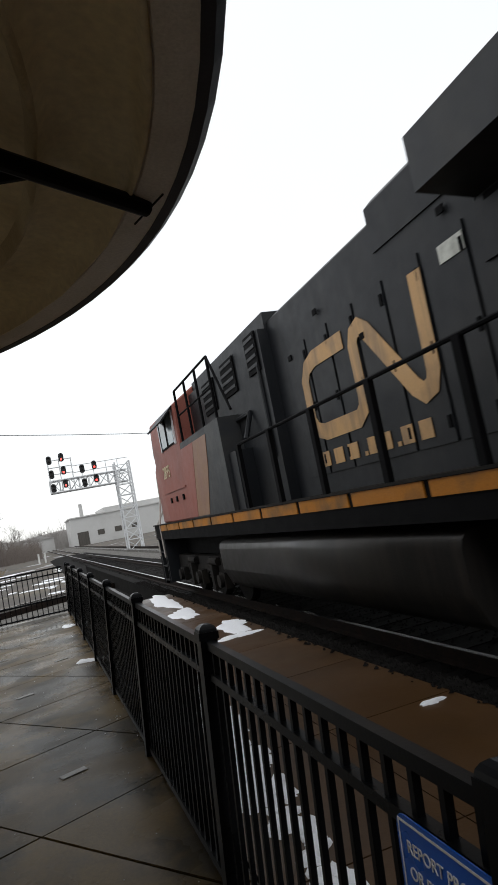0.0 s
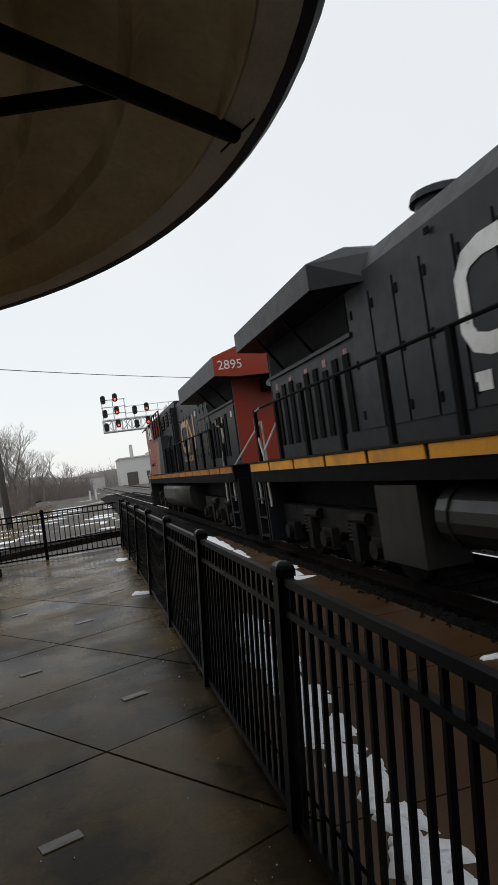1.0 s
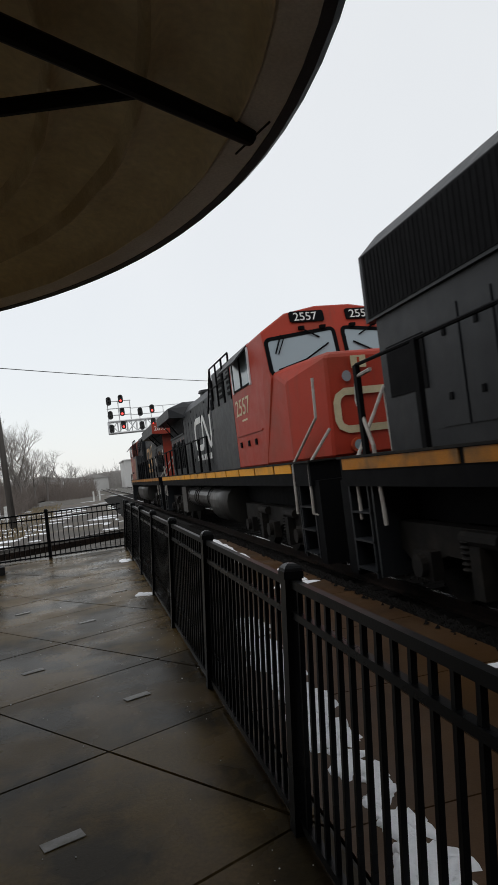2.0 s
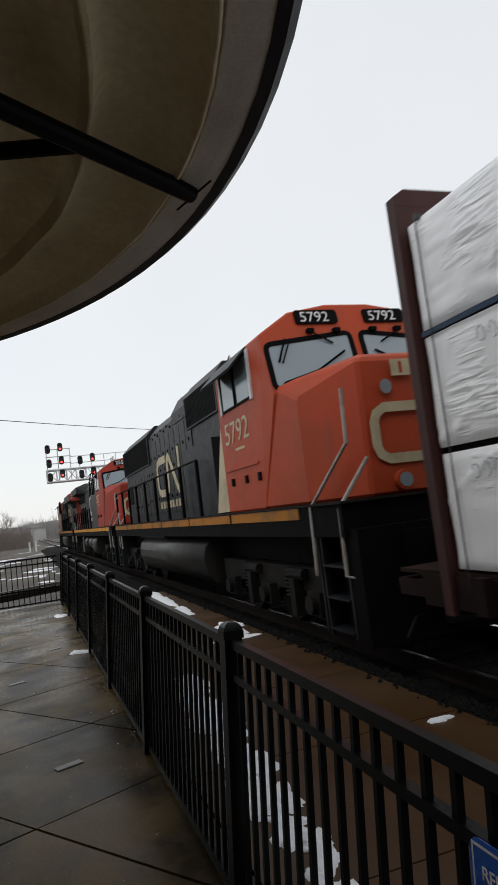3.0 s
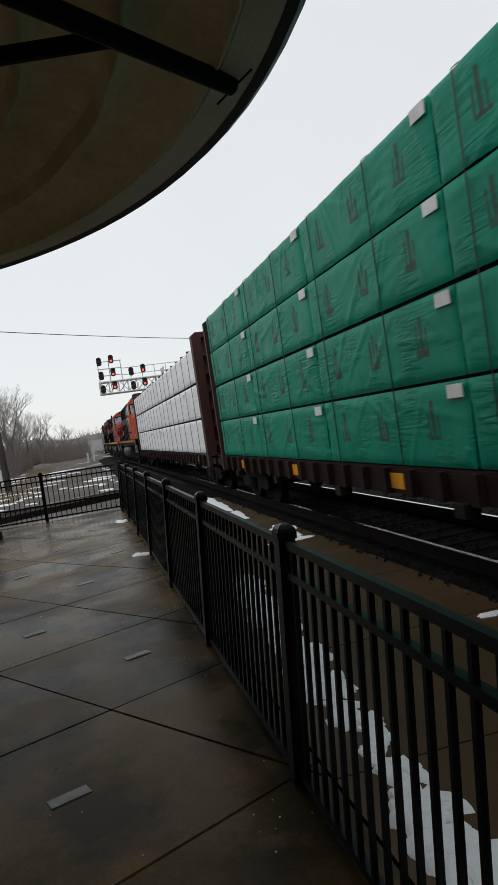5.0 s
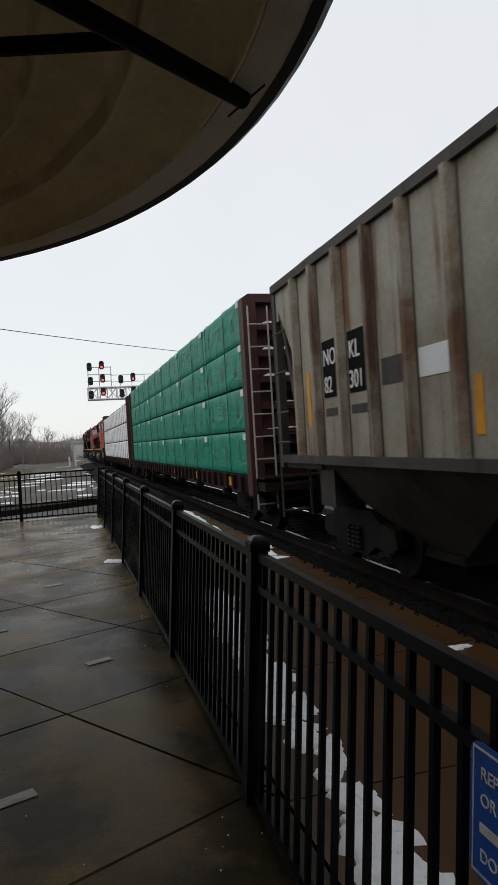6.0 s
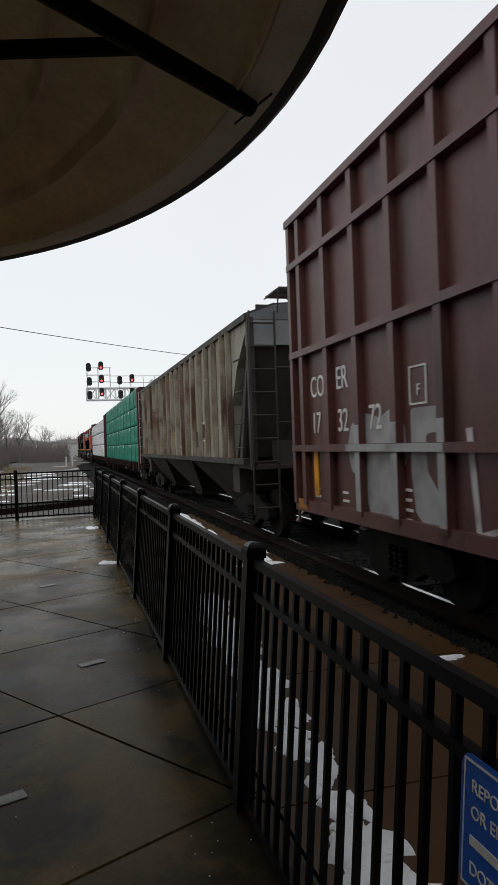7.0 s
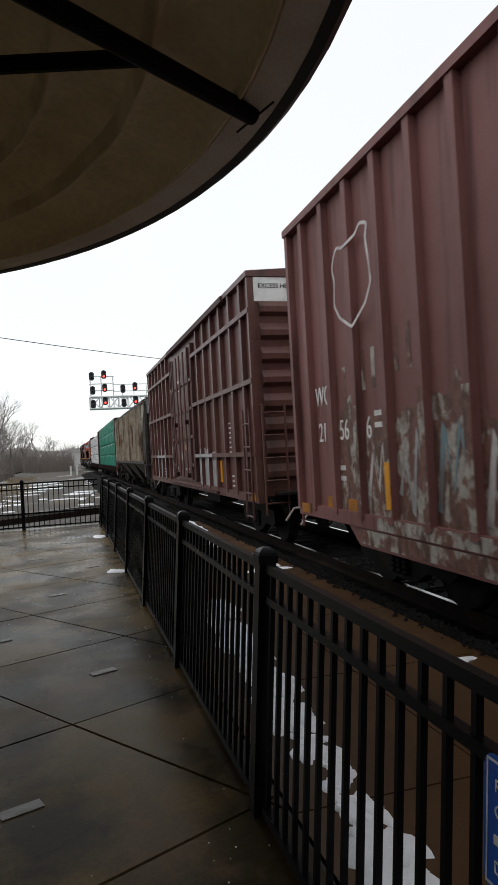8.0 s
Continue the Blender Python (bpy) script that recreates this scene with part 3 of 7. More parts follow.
# blue notice on the fence
notice = tagged(new("fence_notice"), "blue enamel emergency notice with white lettering on the fence", "sign")
bm = bmesh.new()
pts = []
for cx, cz, a0 in ((0.15, 0.10, 0), (-0.15, 0.10, 90), (-0.15, -0.10, 180), (0.15, -0.10, 270)):
    for k in range(4):
        a = radians(a0 + k * 30)
        pts.append((cx + 0.03 * math.cos(a), cz + 0.03 * math.sin(a)))
prism(bm, pts, "y", -0.003, 0.0)
part("plate", bm, SIGN_BLUE, notice)
bm = bmesh.new()
ribbon(bm, [(0.168 * c, 0.118 * d) for c, d in ((-1, -1), (1, -1), (1, 1), (-1, 1), (-1, -1))], 0.006, lambda a, b, d: (a, -0.004 - d, b), 0.001)
part("border", bm, WHITE_LET, notice)
for text, z in (("REPORT PROBLEM", 0.062), ("OR EMERGENCY", 0.014)):
    words("lettering", text, 0.0345, WHITE_LET, notice, end_text(-0.145, -0.0045, z), depth=0.0008)
quick("number_bar", [(-0.145, 0.14, -0.0055, -0.0035, -0.038, -0.020)], WHITE_LET, notice)
words("lettering", "DOT", 0.0345, WHITE_LET, notice, end_text(-0.145, -0.0045, -0.092), depth=0.0008)
quick("number_bar", [(-0.06, 0.13, -0.0055, -0.0035, -0.090, -0.070)], WHITE_LET, notice)
notice.matrix_basis = Matrix.Translation((FENCE_X - 0.03, 1.06 - 0.18, 0)) @ LEAN @ Matrix.Translation((0, 0, 0.82)) @ Matrix.Rotation(radians(-90), 4, "Z")

# ---- snow ----
SNOWS = ((2.95, 13.6, 0.24, 1.25), (2.85, 11.2, 0.2, 0.75), (3.05, 8.9, 0.22, 0.55), (2.9, 8.15, 0.24, 0.16), (3.08, 4.04, 0.085, 0.05))
for i, (x, y, rx, ry) in enumerate(SNOWS):
    snow_patch(x, y, rx, ry, i, 0.0, 0.014)
# a broken, lumpy ridge of shovelled snow along the fence
ridge = random.Random(17)
y = 1.0
while y < 6.6:
    x = 1.55 + 0.07 * (y - 2.2)
    w = 0.14 if y < 2.3 else 0.085 if y < 3.4 else 0.12
    for _ in range(3):
        rr_ = w * ridge.uniform(0.4, 0.85)
        snow_patch(x + ridge.uniform(-w, w) * 0.8, y + ridge.uniform(-0.1, 0.1), rr_, rr_ * ridge.uniform(1.2, 2.2), int(ridge.uniform(200, 900)), 0.0, 0.32 * rr_, ridge.uniform(-30, 30))
    y += 0.13
snow_patch(1.06, 9.1, 0.07, 0.16, 40, 0.0, 0.03, 40)
snow_patch(1.02, 13.3, 0.1, 0.2, 41, 0.0, 0.03)
rs = random.Random(8)
for i in range(130):
    y = rs.uniform(17.5, 75)
    x = rs.uniform(-14, 3.2) * (0.5 + y / 60)
    if y > 30 or x < 1.0:
        snow_patch(min(x, 3.2), y, rs.uniform(0.1, 0.75) * (0.6 + y / 60), rs.uniform(0.1, 0.5) * (0.6 + y / 60), 100 + i, -0.72, 0.04)

# scattered grains of road salt on the wet slabs
bm = bmesh.new()
for i in range(150):
    y = rs.uniform(1.2, 12)
    x = FENCE_X - abs(rs.gauss(0, 0.55)) if i % 3 else rs.uniform(-3, 1.1)
    if x < 1.25:
        s = rs.uniform(0.0012, 0.003) if y < 5 else rs.uniform(0.002, 0.005)
        box(bm, x - s, x + s, y - s, y + s, 0.0016, 0.0016 + s)
tagged(part("salt_grains", bm, SNOW), "scattered white grains of road salt", "salt", kind="stuff")

# ---- round canopy overhead ----
canopy = tagged(new("canopy"), "round beige canopy with ribbed underside, dark rim and steel struts", "canopy")
CX, CY = -3.04, 3.13


def revolve(profile, seg=96):
    bm = bmesh.new()
    rings = [[bm.verts.new((CX + r * math.cos(2 * math.pi * i / seg), CY + r * math.sin(2 * math.pi * i / seg), z)) for i in range(seg)] for r, z in profile]
    for a, b in zip(rings, rings[1:]):
        for i in range(seg):
            bm.faces.new((a[i], a[(i + 1) % seg], b[(i + 1) % seg], b[i]))
    return bm


steps = [4.54, 4.02, 3.55, 3.05, 2.5, 2.0, 1.4, 0.5]
part("edge_panel", revolve([(4.735, 3.455), (4.66, 3.462), (4.545, 3.482), (4.535, 3.52)]), CANOPY_EDGE, canopy, "pale grey outer edge panel", smooth=False)
z = 3.50
prof = []
for r0, r1 in zip(steps, steps[1:]):
    prof += [(r0 - 0.005, z + 0.01), (r0 - 0.015, z - 0.035), (r0 - 0.035, z - 0.04), (r0 - 0.06, z + 0.06)]
    for k in range(1, 9):
        f = k / 9
        prof += [(r0 - 0.06 + (r1 - r0 + 0.06) * f, z + 0.05 + 0.09 * f + 0.05 * math.sin(math.pi * f))]
    z += 0.07
soffit = revolve(prof)
for v in soffit.verts:
    v.co.z += 0.022 * noise.noise(v.co * 1.7) + 0.01 * noise.noise(v.co * 6.0)
    d = 0.02 * noise.noise(v.co * 2.3 + Vector((9, 9, 0)))
    v.co.x += d
    v.co.y += d
soffit_ob = part("soffit", soffit, CANOPY, canopy, "stained beige ribbed soffit", smooth=True)
soffit_ob.data.materials.append(SEAM)
# A darker ring inside each step paints the fold's shade.
for p in soffit_ob.data.polygons:
    r = math.hypot(p.center.x - CX, p.center.y - CY)
    if any(0.0 < s - r < 0.06 for s in steps[1:-1]):
        p.material_index = 1
part("fascia", revolve([(4.728, 3.475), (4.728, 3.45), (4.785, 3.44), (4.83, 3.475), (4.84, 3.56), (4.82, 3.74), (3.5, 4.1), (0.2, 4.5)]), CANOPY_RIM, canopy, "dark metal rim and roof")
bm = bmesh.new()
end, hub = Vector((1.575, 3.471, 3.45)), Vector((CX, CY - 2.0, 3.62))
way = Vector((0.293, 2.594, 3.45)) - end
rod(bm, end, end + way * 3.2, 0.052, 12)
part("strut", bm, BEAM, canopy, smooth=False)
bm = bmesh.new()
joint = end + way * 0.51
rod(bm, joint, joint + (Vector((0.219, 3.215, 3.45)) - joint).normalized() * 4.0, 0.042, 12)
part("strut", bm, BEAM, canopy)
bm = bmesh.new()
rod(bm, end + Vector((-0.05, 0.16, -0.02)), end + Vector((0.06, -0.20, -0.02)), 0.007, 6)
part("tie_rod", bm, BEAM, canopy)
bm = bmesh.new()
rod(bm, (CX, CY, 0), (CX, CY, 4.2), 0.16, 16)
part("column", bm, BEAM, canopy)

# ---- lectern-shaped stone marker by the far fence ----
kiosk = tagged(new("stone_marker"), "dark stacked-stone marker with a sloping plaque beside the fence", "monument")
quick("base", [(-0.46, 0.46, -0.36, 0.36, 0, 0.16)], STONE, kiosk, bevel=0.02)
for row in range(5):
    for k in range(3):
        w = 0.66 / 3
        x0 = -0.33 + k * w + (0.05 if row % 2 else 0)
        quick("stone", [(max(-0.33, x0 + 0.006), min(0.33, x0 + w - 0.006), -0.28 + rng.uniform(0, 0.012), 0.26, 0.165 + row * 0.135, 0.165 + (row + 1) * 0.135 - 0.01)], STONE, kiosk, bevel=0.008)
bm = bmesh.new()
prism(bm, [(-0.30, 0.84), (0.30, 0.84), (0.30, 1.16), (0.26, 1.18), (-0.30, 0.90)], "x", -0.35, 0.35)
part("top_block", bm, STONE, kiosk, bevel=0.01)
bm = bmesh.new()
prism(bm, [(-0.26, 0.925), (0.22, 1.165), (0.22, 1.175), (-0.26, 0.935)], "x", -0.27, 0.27)
part("plaque", bm, GALV, kiosk, "pale metal plaque")
kiosk.matrix_basis = pose(-1.75, 14.2, 0, 0, 0, -74)

# ---- unseen walls, added behind and beside the plaza to close it and cut skylight ----
BRICK = mat("dark station brick", (0.10, 0.055, 0.04), 0.8, spots=(0.07, 0.045, 0.035), spot_scale=2)
quick_wall = quick("wall_south", [(WEST_X, 1.2, SOUTH_Y - 0.3, SOUTH_Y, -0.75, 5.2)], BRICK)
tagged(quick_wall, "unseen plain brick wall added behind the plaza to cut skylight", "wall", kind="structure")
wall_w = quick("wall_west", [(WEST_X - 0.3, WEST_X, SOUTH_Y - 0.3, 9.0, -0.75, 5.2)], BRICK)
tagged(wall_w, "unseen plain brick wall added beside the plaza to cut skylight", "wall", kind="structure")

# ---- further tracks ----
def plain_track(name, pts, label, ties=True):
    """Two rails on a low bed along points (x, y)."""
    t = tagged(new(name), label, "track", kind="structure")
    bed = bmesh.new()
    offs = []
    for i, p in enumerate(pts):
        a, b = Vector(pts[max(i - 1, 0)]), Vector(pts[min(i + 1, len(pts) - 1)])
        d = (b - a).normalized()
        offs.append(Vector((-d.y, d.x)))
    prof = [(-2.4, -0.71), (-1.7, -0.50), (1.7, -0.50), (2.4, -0.71)]
    rows = [[bed.verts.new((p[0] + o.x * w, p[1] + o.y * w, z)) for w, z in prof] for p, o in zip(pts, offs)]
    for r0, r1 in zip(rows, rows[1:]):
        for k in range(3):
            bed.faces.new((r0[k], r0[k + 1], r1[k + 1], r1[k]))
    part("bed", bed, BALLAST_PALE, t)
    for side in (-0.75, 0.75):
        bm = bmesh.new()
        for (p, o), (q, o2) in zip(zip(pts, offs), zip(pts[1:], offs[1:])):
            a, b = Vector((*(Vector(p) + o * side), 0)), Vector((*(Vector(q) + o2 * side), 0))
            n = Vector((o.x, o.y, 0)) * 0.035
            v = [bm.verts.new(c) for c in (a - n + Vector((0, 0, -0.5)), a + n + Vector((0, 0, -0.5)), a + n + Vector((0, 0, -0.3)), a - n + Vector((0, 0, -0.3)),
                                           b - n + Vector((0, 0, -0.5)), b + n + Vector((0, 0, -0.5)), b + n + Vector((0, 0, -0.3)), b - n + Vector((0, 0, -0.3)))]
            for f in ((3, 2, 6, 7), (0, 3, 7, 4), (1, 5, 6, 2)):
                bm.faces.new([v[k] for k in f])
        part("rail", bm, RUST if side < 0 else STEEL, t)
    return t


plain_track("track_second", [(9.6, -30), (9.6, 60), (9.9, 110), (10.6, 180), (12.5, 260)], "second main track beyond the train")
plain_track("track_crossing", [(-16, 16.7), (-8, 20.4), (-3, 22.9), (2.9, 26.6)], "crossing track behind the plaza fence")
plain_track("track_crossing_east", [(8.2, 29.8), (13, 32.6), (24, 40)], "crossing track leading away from the main line")
plain_track("track_branch", [(-17, 34), (-12.5, 44), (-10.4, 60), (-9.3, 85), (-8.4, 120), (-6.0, 160), (-1.5, 210), (4, 260)], "branch track curving in from the trees")
bm = bmesh.new()
r2 = random.Random(12)
for i in range(2600):
    x = r2.uniform(-13, 1.25)
    y = r2.uniform(16.3, 22.0 + 0.5 * x if x < -2 else 24)
    if y < 16.3:
        continue
    s = r2.uniform(0.02, 0.06)
    c = Vector((x, y, -0.70 + s * 0.3))
    v = [bm.verts.new(c + Vector(q) * s) for q in ((1, 0, 0), (-0.4, 0.9, 0), (-0.5, -0.8, 0), (0, 0, 0.9))]
    for f in ((0, 1, 3), (1, 2, 3), (2, 0, 3)):
        bm.faces.new([v[k] for k in f])
tagged(part("gravel", bm, BALLAST), "dark loose gravel behind the plaza fence", "gravel", kind="stuff")
tagged(quick("gravel_bed", [(-13, 1.3, 16.2, 21.5, -0.75, -0.705)], JOINT), "dark wet gravel bed behind the fence", "ground", kind="structure")

# ---- cantilever signal bridge ----
SY = 70.0
bridge = tagged(new("signal_bridge"), "pale steel cantilever signal bridge with red lamps over the track", "signal bridge")


def lattice(bm, a, b, w, n, r=0.05):
    """A four-cornered lattice boom from a to b."""
    a, b = Vector(a), Vector(b)
    d = (b - a).normalized()
    s = Vector((0, 1, 0))
    u = d.cross(s).normalized()
    cs = [a + s * w * i + u * w * j for i, j in ((-0.5, -0.5), (0.5, -0.5), (0.5, 0.5), (-0.5, 0.5))]
    ln = (b - a)
    for c in cs:
        rod(bm, c, c + ln, r, 5)
    for k in range(n):
        for i in range(4):
            p, q = cs[i] + ln * (k / n), cs[(i + 1) % 4] + ln * ((k + 1) / n)
            rod(bm, p, q, r * 0.7, 4)
            rod(bm, cs[i] + ln * (k / n), cs[(i + 1) % 4] + ln * (k / n), r * 0.6, 4)


bm = bmesh.new()
lattice(bm, (10.6, SY, -0.72), (10.6, SY, 8.6), 1.5, 8, 0.09)
part("tower", bm, GALV, bridge, "pale lattice tower")
bm = bmesh.new()
lattice(bm, (3.2, SY, 7.15), (11.0, SY, 7.15), 1.2, 8, 0.085)
part("boom", bm, GALV, bridge, "pale lattice boom")
bm = bmesh.new()
for x in (3.3, 4.4, 5.6):
    rod(bm, (x, SY - 0.3, 6.5), (x, SY - 0.3, 9.9), 0.05, 5)
for z in (8.4, 9.1, 9.85):
    rod(bm, (3.2, SY - 0.3, z), (5.7, SY - 0.3, z), 0.05, 5)
for x in (6.5, 7.7, 9.0, 10.2):
    rod(bm, (x, SY - 0.3, 6.5), (x, SY - 0.3, 9.0), 0.04, 5)
for z in (8.3, 9.0):
    rod(bm, (5.6, SY - 0.3, z), (11.3, SY - 0.3, z), 0.04, 5)
part("platform_rail", bm, GALV, bridge, "pale walkway rails")


def signal_head(parent, x, y, z, lamp, s=1.0):
    h = new("signal_head")
    h.parent, h.matrix_basis = parent, pose(x, y, z)
    bm = bmesh.new()
    pts = [(0.36 * s * math.cos(a), (0.34 if math.sin(a) > 0 else 0.30) * s * math.sin(a) + (0.30 * s if math.sin(a) > 0 else -0.30 * s)) for a in [2 * math.pi * k / 20 for k in range(20)]]
    prism(bm, pts, "y", -0.06, 0.0)
    box(bm, -0.22 * s, 0.22 * s, 0.0, 0.35, -0.5 * s, 0.5 * s)
    part("backplate", bm, SIG_BLACK, h, "black oval signal plate")
    for dz in (0.28, -0.24):
        bm = bmesh.new()
        seg = 12
        for k in range(seg // 2 + 2):
            a0, a1 = math.pi * k / (seg // 2 + 2) - 0.1, math.pi * (k + 1) / (seg // 2 + 2) - 0.1
            box(bm, 0.17 * s * math.cos(a0) - 0.03, 0.17 * s * math.cos(a0) + 0.03, -0.3, -0.06, dz * s + 0.17 * s * math.sin(a0) - 0.02, dz * s + 0.17 * s * math.sin(a0) + 0.02)
        part("hood", bm, SIG_BLACK, h)
    if lamp:
        bm = bmesh.new()
        rod(bm, (0, -0.062, -0.24 * s), (0, -0.09, -0.24 * s), 0.14 * s, 14)
        part("lamp", bm, lamp, h, "lit red lens")
    return h


for x, z, lamp in ((3.45, 9.85, None), (3.5, 8.4, None), (3.5, 7.0, None), (4.68, 10.0, RED_LAMP), (4.72, 8.65, RED_LAMP), (4.72, 7.3, RED_LAMP), (6.55, 8.5, None), (6.6, 7.05, None), (7.8, 8.7, RED_LAMP), (7.8, 7.3, RED_LAMP)):
    signal_head(bridge, x, SY - 0.6, z, lamp, 0.72)

# ---- signal mast on the far side ----
mast = tagged(new("signal_mast"), "pale lattice signal mast with three black heads and ladder", "signal mast")
bm = bmesh.new()
lattice(bm, (-8.6, SY, -0.72), (-8.6, SY, 8.4), 0.7, 11, 0.05)
for z in (3.6, 5.4, 7.2):
    lattice(bm, (-8.3, SY - 0.4, z), (-7.2, SY - 0.4, z), 0.5, 2, 0.05)
part("tower", bm, GALV, mast)
for x, z in ((-9.3, 7.6), (-9.35, 5.9), (-9.4, 4.15)):
    signal_head(mast, x, SY - 0.5, z, None, 0.95)

# ---- utility pole with wires ----
pole = tagged(new("utility_pole"), "weathered leaning wooden utility pole with wires beside the tracks", "utility pole")
bm = bmesh.new()
rod(bm, (-4.5, 46, -0.75), (-4.95, 46, 11.6), 0.23, 12, 0.15)
part("post", bm, POLE_WOOD, pole, smooth=True)
bm = bmesh.new()


def sag(a, b, drop, n=14):
    a, b = Vector(a), Vector(b)
    return [a.lerp(b, k / n) - Vector((0, 0, drop * 4 * (k / n) * (1 - k / n))) for k in range(n + 1)]


tube(bm, sag((-4.9, 46, 10.0), (30, 78, 10.9), 0.35), 0.028, 5)
part("wire", bm, SIG_BLACK, pole)
bm = bmesh.new()
tube(bm, sag((-4.9, 46, 10.0), (-40, 30, 10.2), 0.9), 0.026, 5)
part("wire", bm, SIG_BLACK, pole)
bm = bmesh.new()
tube(bm, [(-4.9, 46, 10.6), (-14, 44, -0.7)], 0.012, 4)
part("guy_wire", bm, SIG_BLACK, pole)

# white marker posts by the tracks
mk = tagged(quick("marker_post", [(-0.11, 0.11, -0.11, 0.11, 0, 1.35)], WHITE_LET, bevel=0.02), "short white marker post beside the tracks", "post", "white marker posts")
mk.matrix_basis = pose(1.9, 92, -0.72)
for x, y in ((-6.6, 56), (-6.1, 56.5), (1.1, 90)):
    copy_thing(mk, pose(x, y, -0.72))

# ---- distant works building ----
works = tagged(new("factory_building"), "pale distant factory building with a chimney", "building")
quick("wall", [(11.6, 40, 200, 225, -0.75, 7.4), (22, 44, 203, 230, 7.4, 9.2)], BUILD, works, bevel=0.05)
quick("roof", [(11.3, 40.3, 199.7, 225.3, 7.4, 7.75)], BUILD, works)
bm = bmesh.new()
rod(bm, (15.7, 206, 7.4), (15.7, 206, 11.6), 0.6, 12, 0.5)
part("chimney", bm, BUILD, works)
for x0, x1, z0, z1 in ((13.2, 16.4, -0.7, 3.2), (19.0, 21.0, 1.5, 3.0), (24.0, 26.0, 1.5, 3.0), (29.0, 31.0, 1.5, 3.0)):
    quick("window", [(x0, x1, 199.94, 200.04, z0, z1)], POLE_WOOD, works)
for x, y, w, h in ((-2, 215, 9, 3.4), (-26, 170, 7, 3.0), (-12, 190, 6, 3.2)):
    b = tagged(new("shed"), "low pale distant shed", "building", "distant sheds")
    quick("wall", [(x, x + w, y, y + 7, -0.75, h)], BUILD, b)
    bm = bmesh.new()
    prism(bm, [(x - 0.3, h), (x + w + 0.3, h), (x + w / 2, h + 1.4)], "y", y - 0.3, y + 7.3)
    part("roof", bm, ROOF_GREY, b)


# ---- bare trees and brush ----
def bare_tree(seed, height):
    r = random.Random(seed)
    t = tagged(new("bare_tree"), "leafless winter tree with fine grey-brown twigs", "tree", "bare trees beyond the tracks")
    trunk, crown = bmesh.new(), bmesh.new()

    def grow(p, d, ln, rad, level):
        q = p + d * ln
        rod(trunk if level < 2 else crown, p, q, rad, 6 if level < 2 else 3, rad * 0.62)
        if level >= 6:
            return
        for k in range(3):
            nd = (d * 0.75 + Vector((r.uniform(-1, 1), r.uniform(-1, 1), r.uniform(-0.15, 0.8))) * 0.75).normalized()
            start = p.lerp(q, r.uniform(0.55, 1.0)) if k else q
            grow(start, nd, ln * r.uniform(0.58, 0.8), rad * 0.55, level + 1)

    grow(Vector((0, 0, -0.75)), Vector((r.uniform(-0.08, 0.08), r.uniform(-0.08, 0.08), 1)).normalized(), height * 0.30, height * 0.018, 0)
    part("trunk", trunk, BARK, t)
    part("crown", crown, BARK, t, "bare branching twigs")
    return t


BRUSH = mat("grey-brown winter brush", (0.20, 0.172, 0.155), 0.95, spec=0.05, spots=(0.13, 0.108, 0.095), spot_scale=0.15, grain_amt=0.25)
# Distance haze is mixed into this pale wood colour.
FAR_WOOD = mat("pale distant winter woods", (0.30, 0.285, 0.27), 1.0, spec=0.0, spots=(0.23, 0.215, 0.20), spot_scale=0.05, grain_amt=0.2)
templates = [bare_tree(s, h) for s, h in ((1, 15), (2, 16), (3, 12))]
templates[0].matrix_basis = pose(-8.6, 100, 0)
templates[1].matrix_basis = pose(-17, 92, 0)
templates[2].matrix_basis = pose(-13, 82, 0)
rt = random.Random(21)
spots = [(-13, 96), (-20, 84), (-9.5, 108), (-25, 100), (-18, 76), (-22, 88), (-27, 95), (-33, 90), (-20, 104), (-11.5, 118), (-14, 130), (-26, 112), (-38, 100), (-16, 112), (-30, 80), (-24, 76), (-45, 96),
         (-15, 79), (-21, 80), (-26, 84), (-17, 99), (-12.5, 88), (-29, 104), (-23, 95), (-35, 84), (-19, 122), (-10.5, 125),
         (-7.2, 104), (-9, 113), (-6.6, 124), (-10, 135), (-5.0, 142), (-8, 150), (-12, 148), (-4, 165), (-8.5, 96), (-10, 104), (-13, 140), (-7, 134)]
for i, (x, y) in enumerate(spots):
    s = rt.uniform(0.75, 1.15) * (0.72 if x > -11 else 1.0)
    copy_thing(templates[i % 3], pose(x, y, 0, 0, 0, rt.uniform(0, 360)) @ Matrix.Scale(s, 4))


def brush(name, n, area, height, thick, material, label, seed):
    """A thicket of thin leaning twigs, uncountable."""
    r = random.Random(seed)
    bm = bmesh.new()
    for i in range(n):
        x, y, scale = area(r)
        h = height * scale * r.uniform(0.3, 1.0) * (0.80 + 0.45 * noise.noise(Vector((x * 0.35, y * 0.12, seed))))
        w = thick * r.uniform(0.5, 1.4)
        lean = Vector((r.uniform(-0.3, 0.3) * h, r.uniform(-0.2, 0.2) * h, h))
        p = Vector((x, y, -0.75))
        v = [bm.verts.new(p + Vector((-w, 0, 0))), bm.verts.new(p + Vector((w, 0, 0))), bm.verts.new(p + lean)]
        bm.faces.new(v)
        m = p + lean * r.uniform(0.4, 0.7)
        q = m + Vector((r.uniform(-0.35, 0.35) * h, r.uniform(-0.2, 0.2) * h, r.uniform(0.1, 0.35) * h))
        bm.faces.new([bm.verts.new(m + Vector((0, 0, -w))), bm.verts.new(m + Vector((0, 0, w))), bm.verts.new(q)])
    return tagged(part(name, bm, material), label, "brush", kind="stuff")


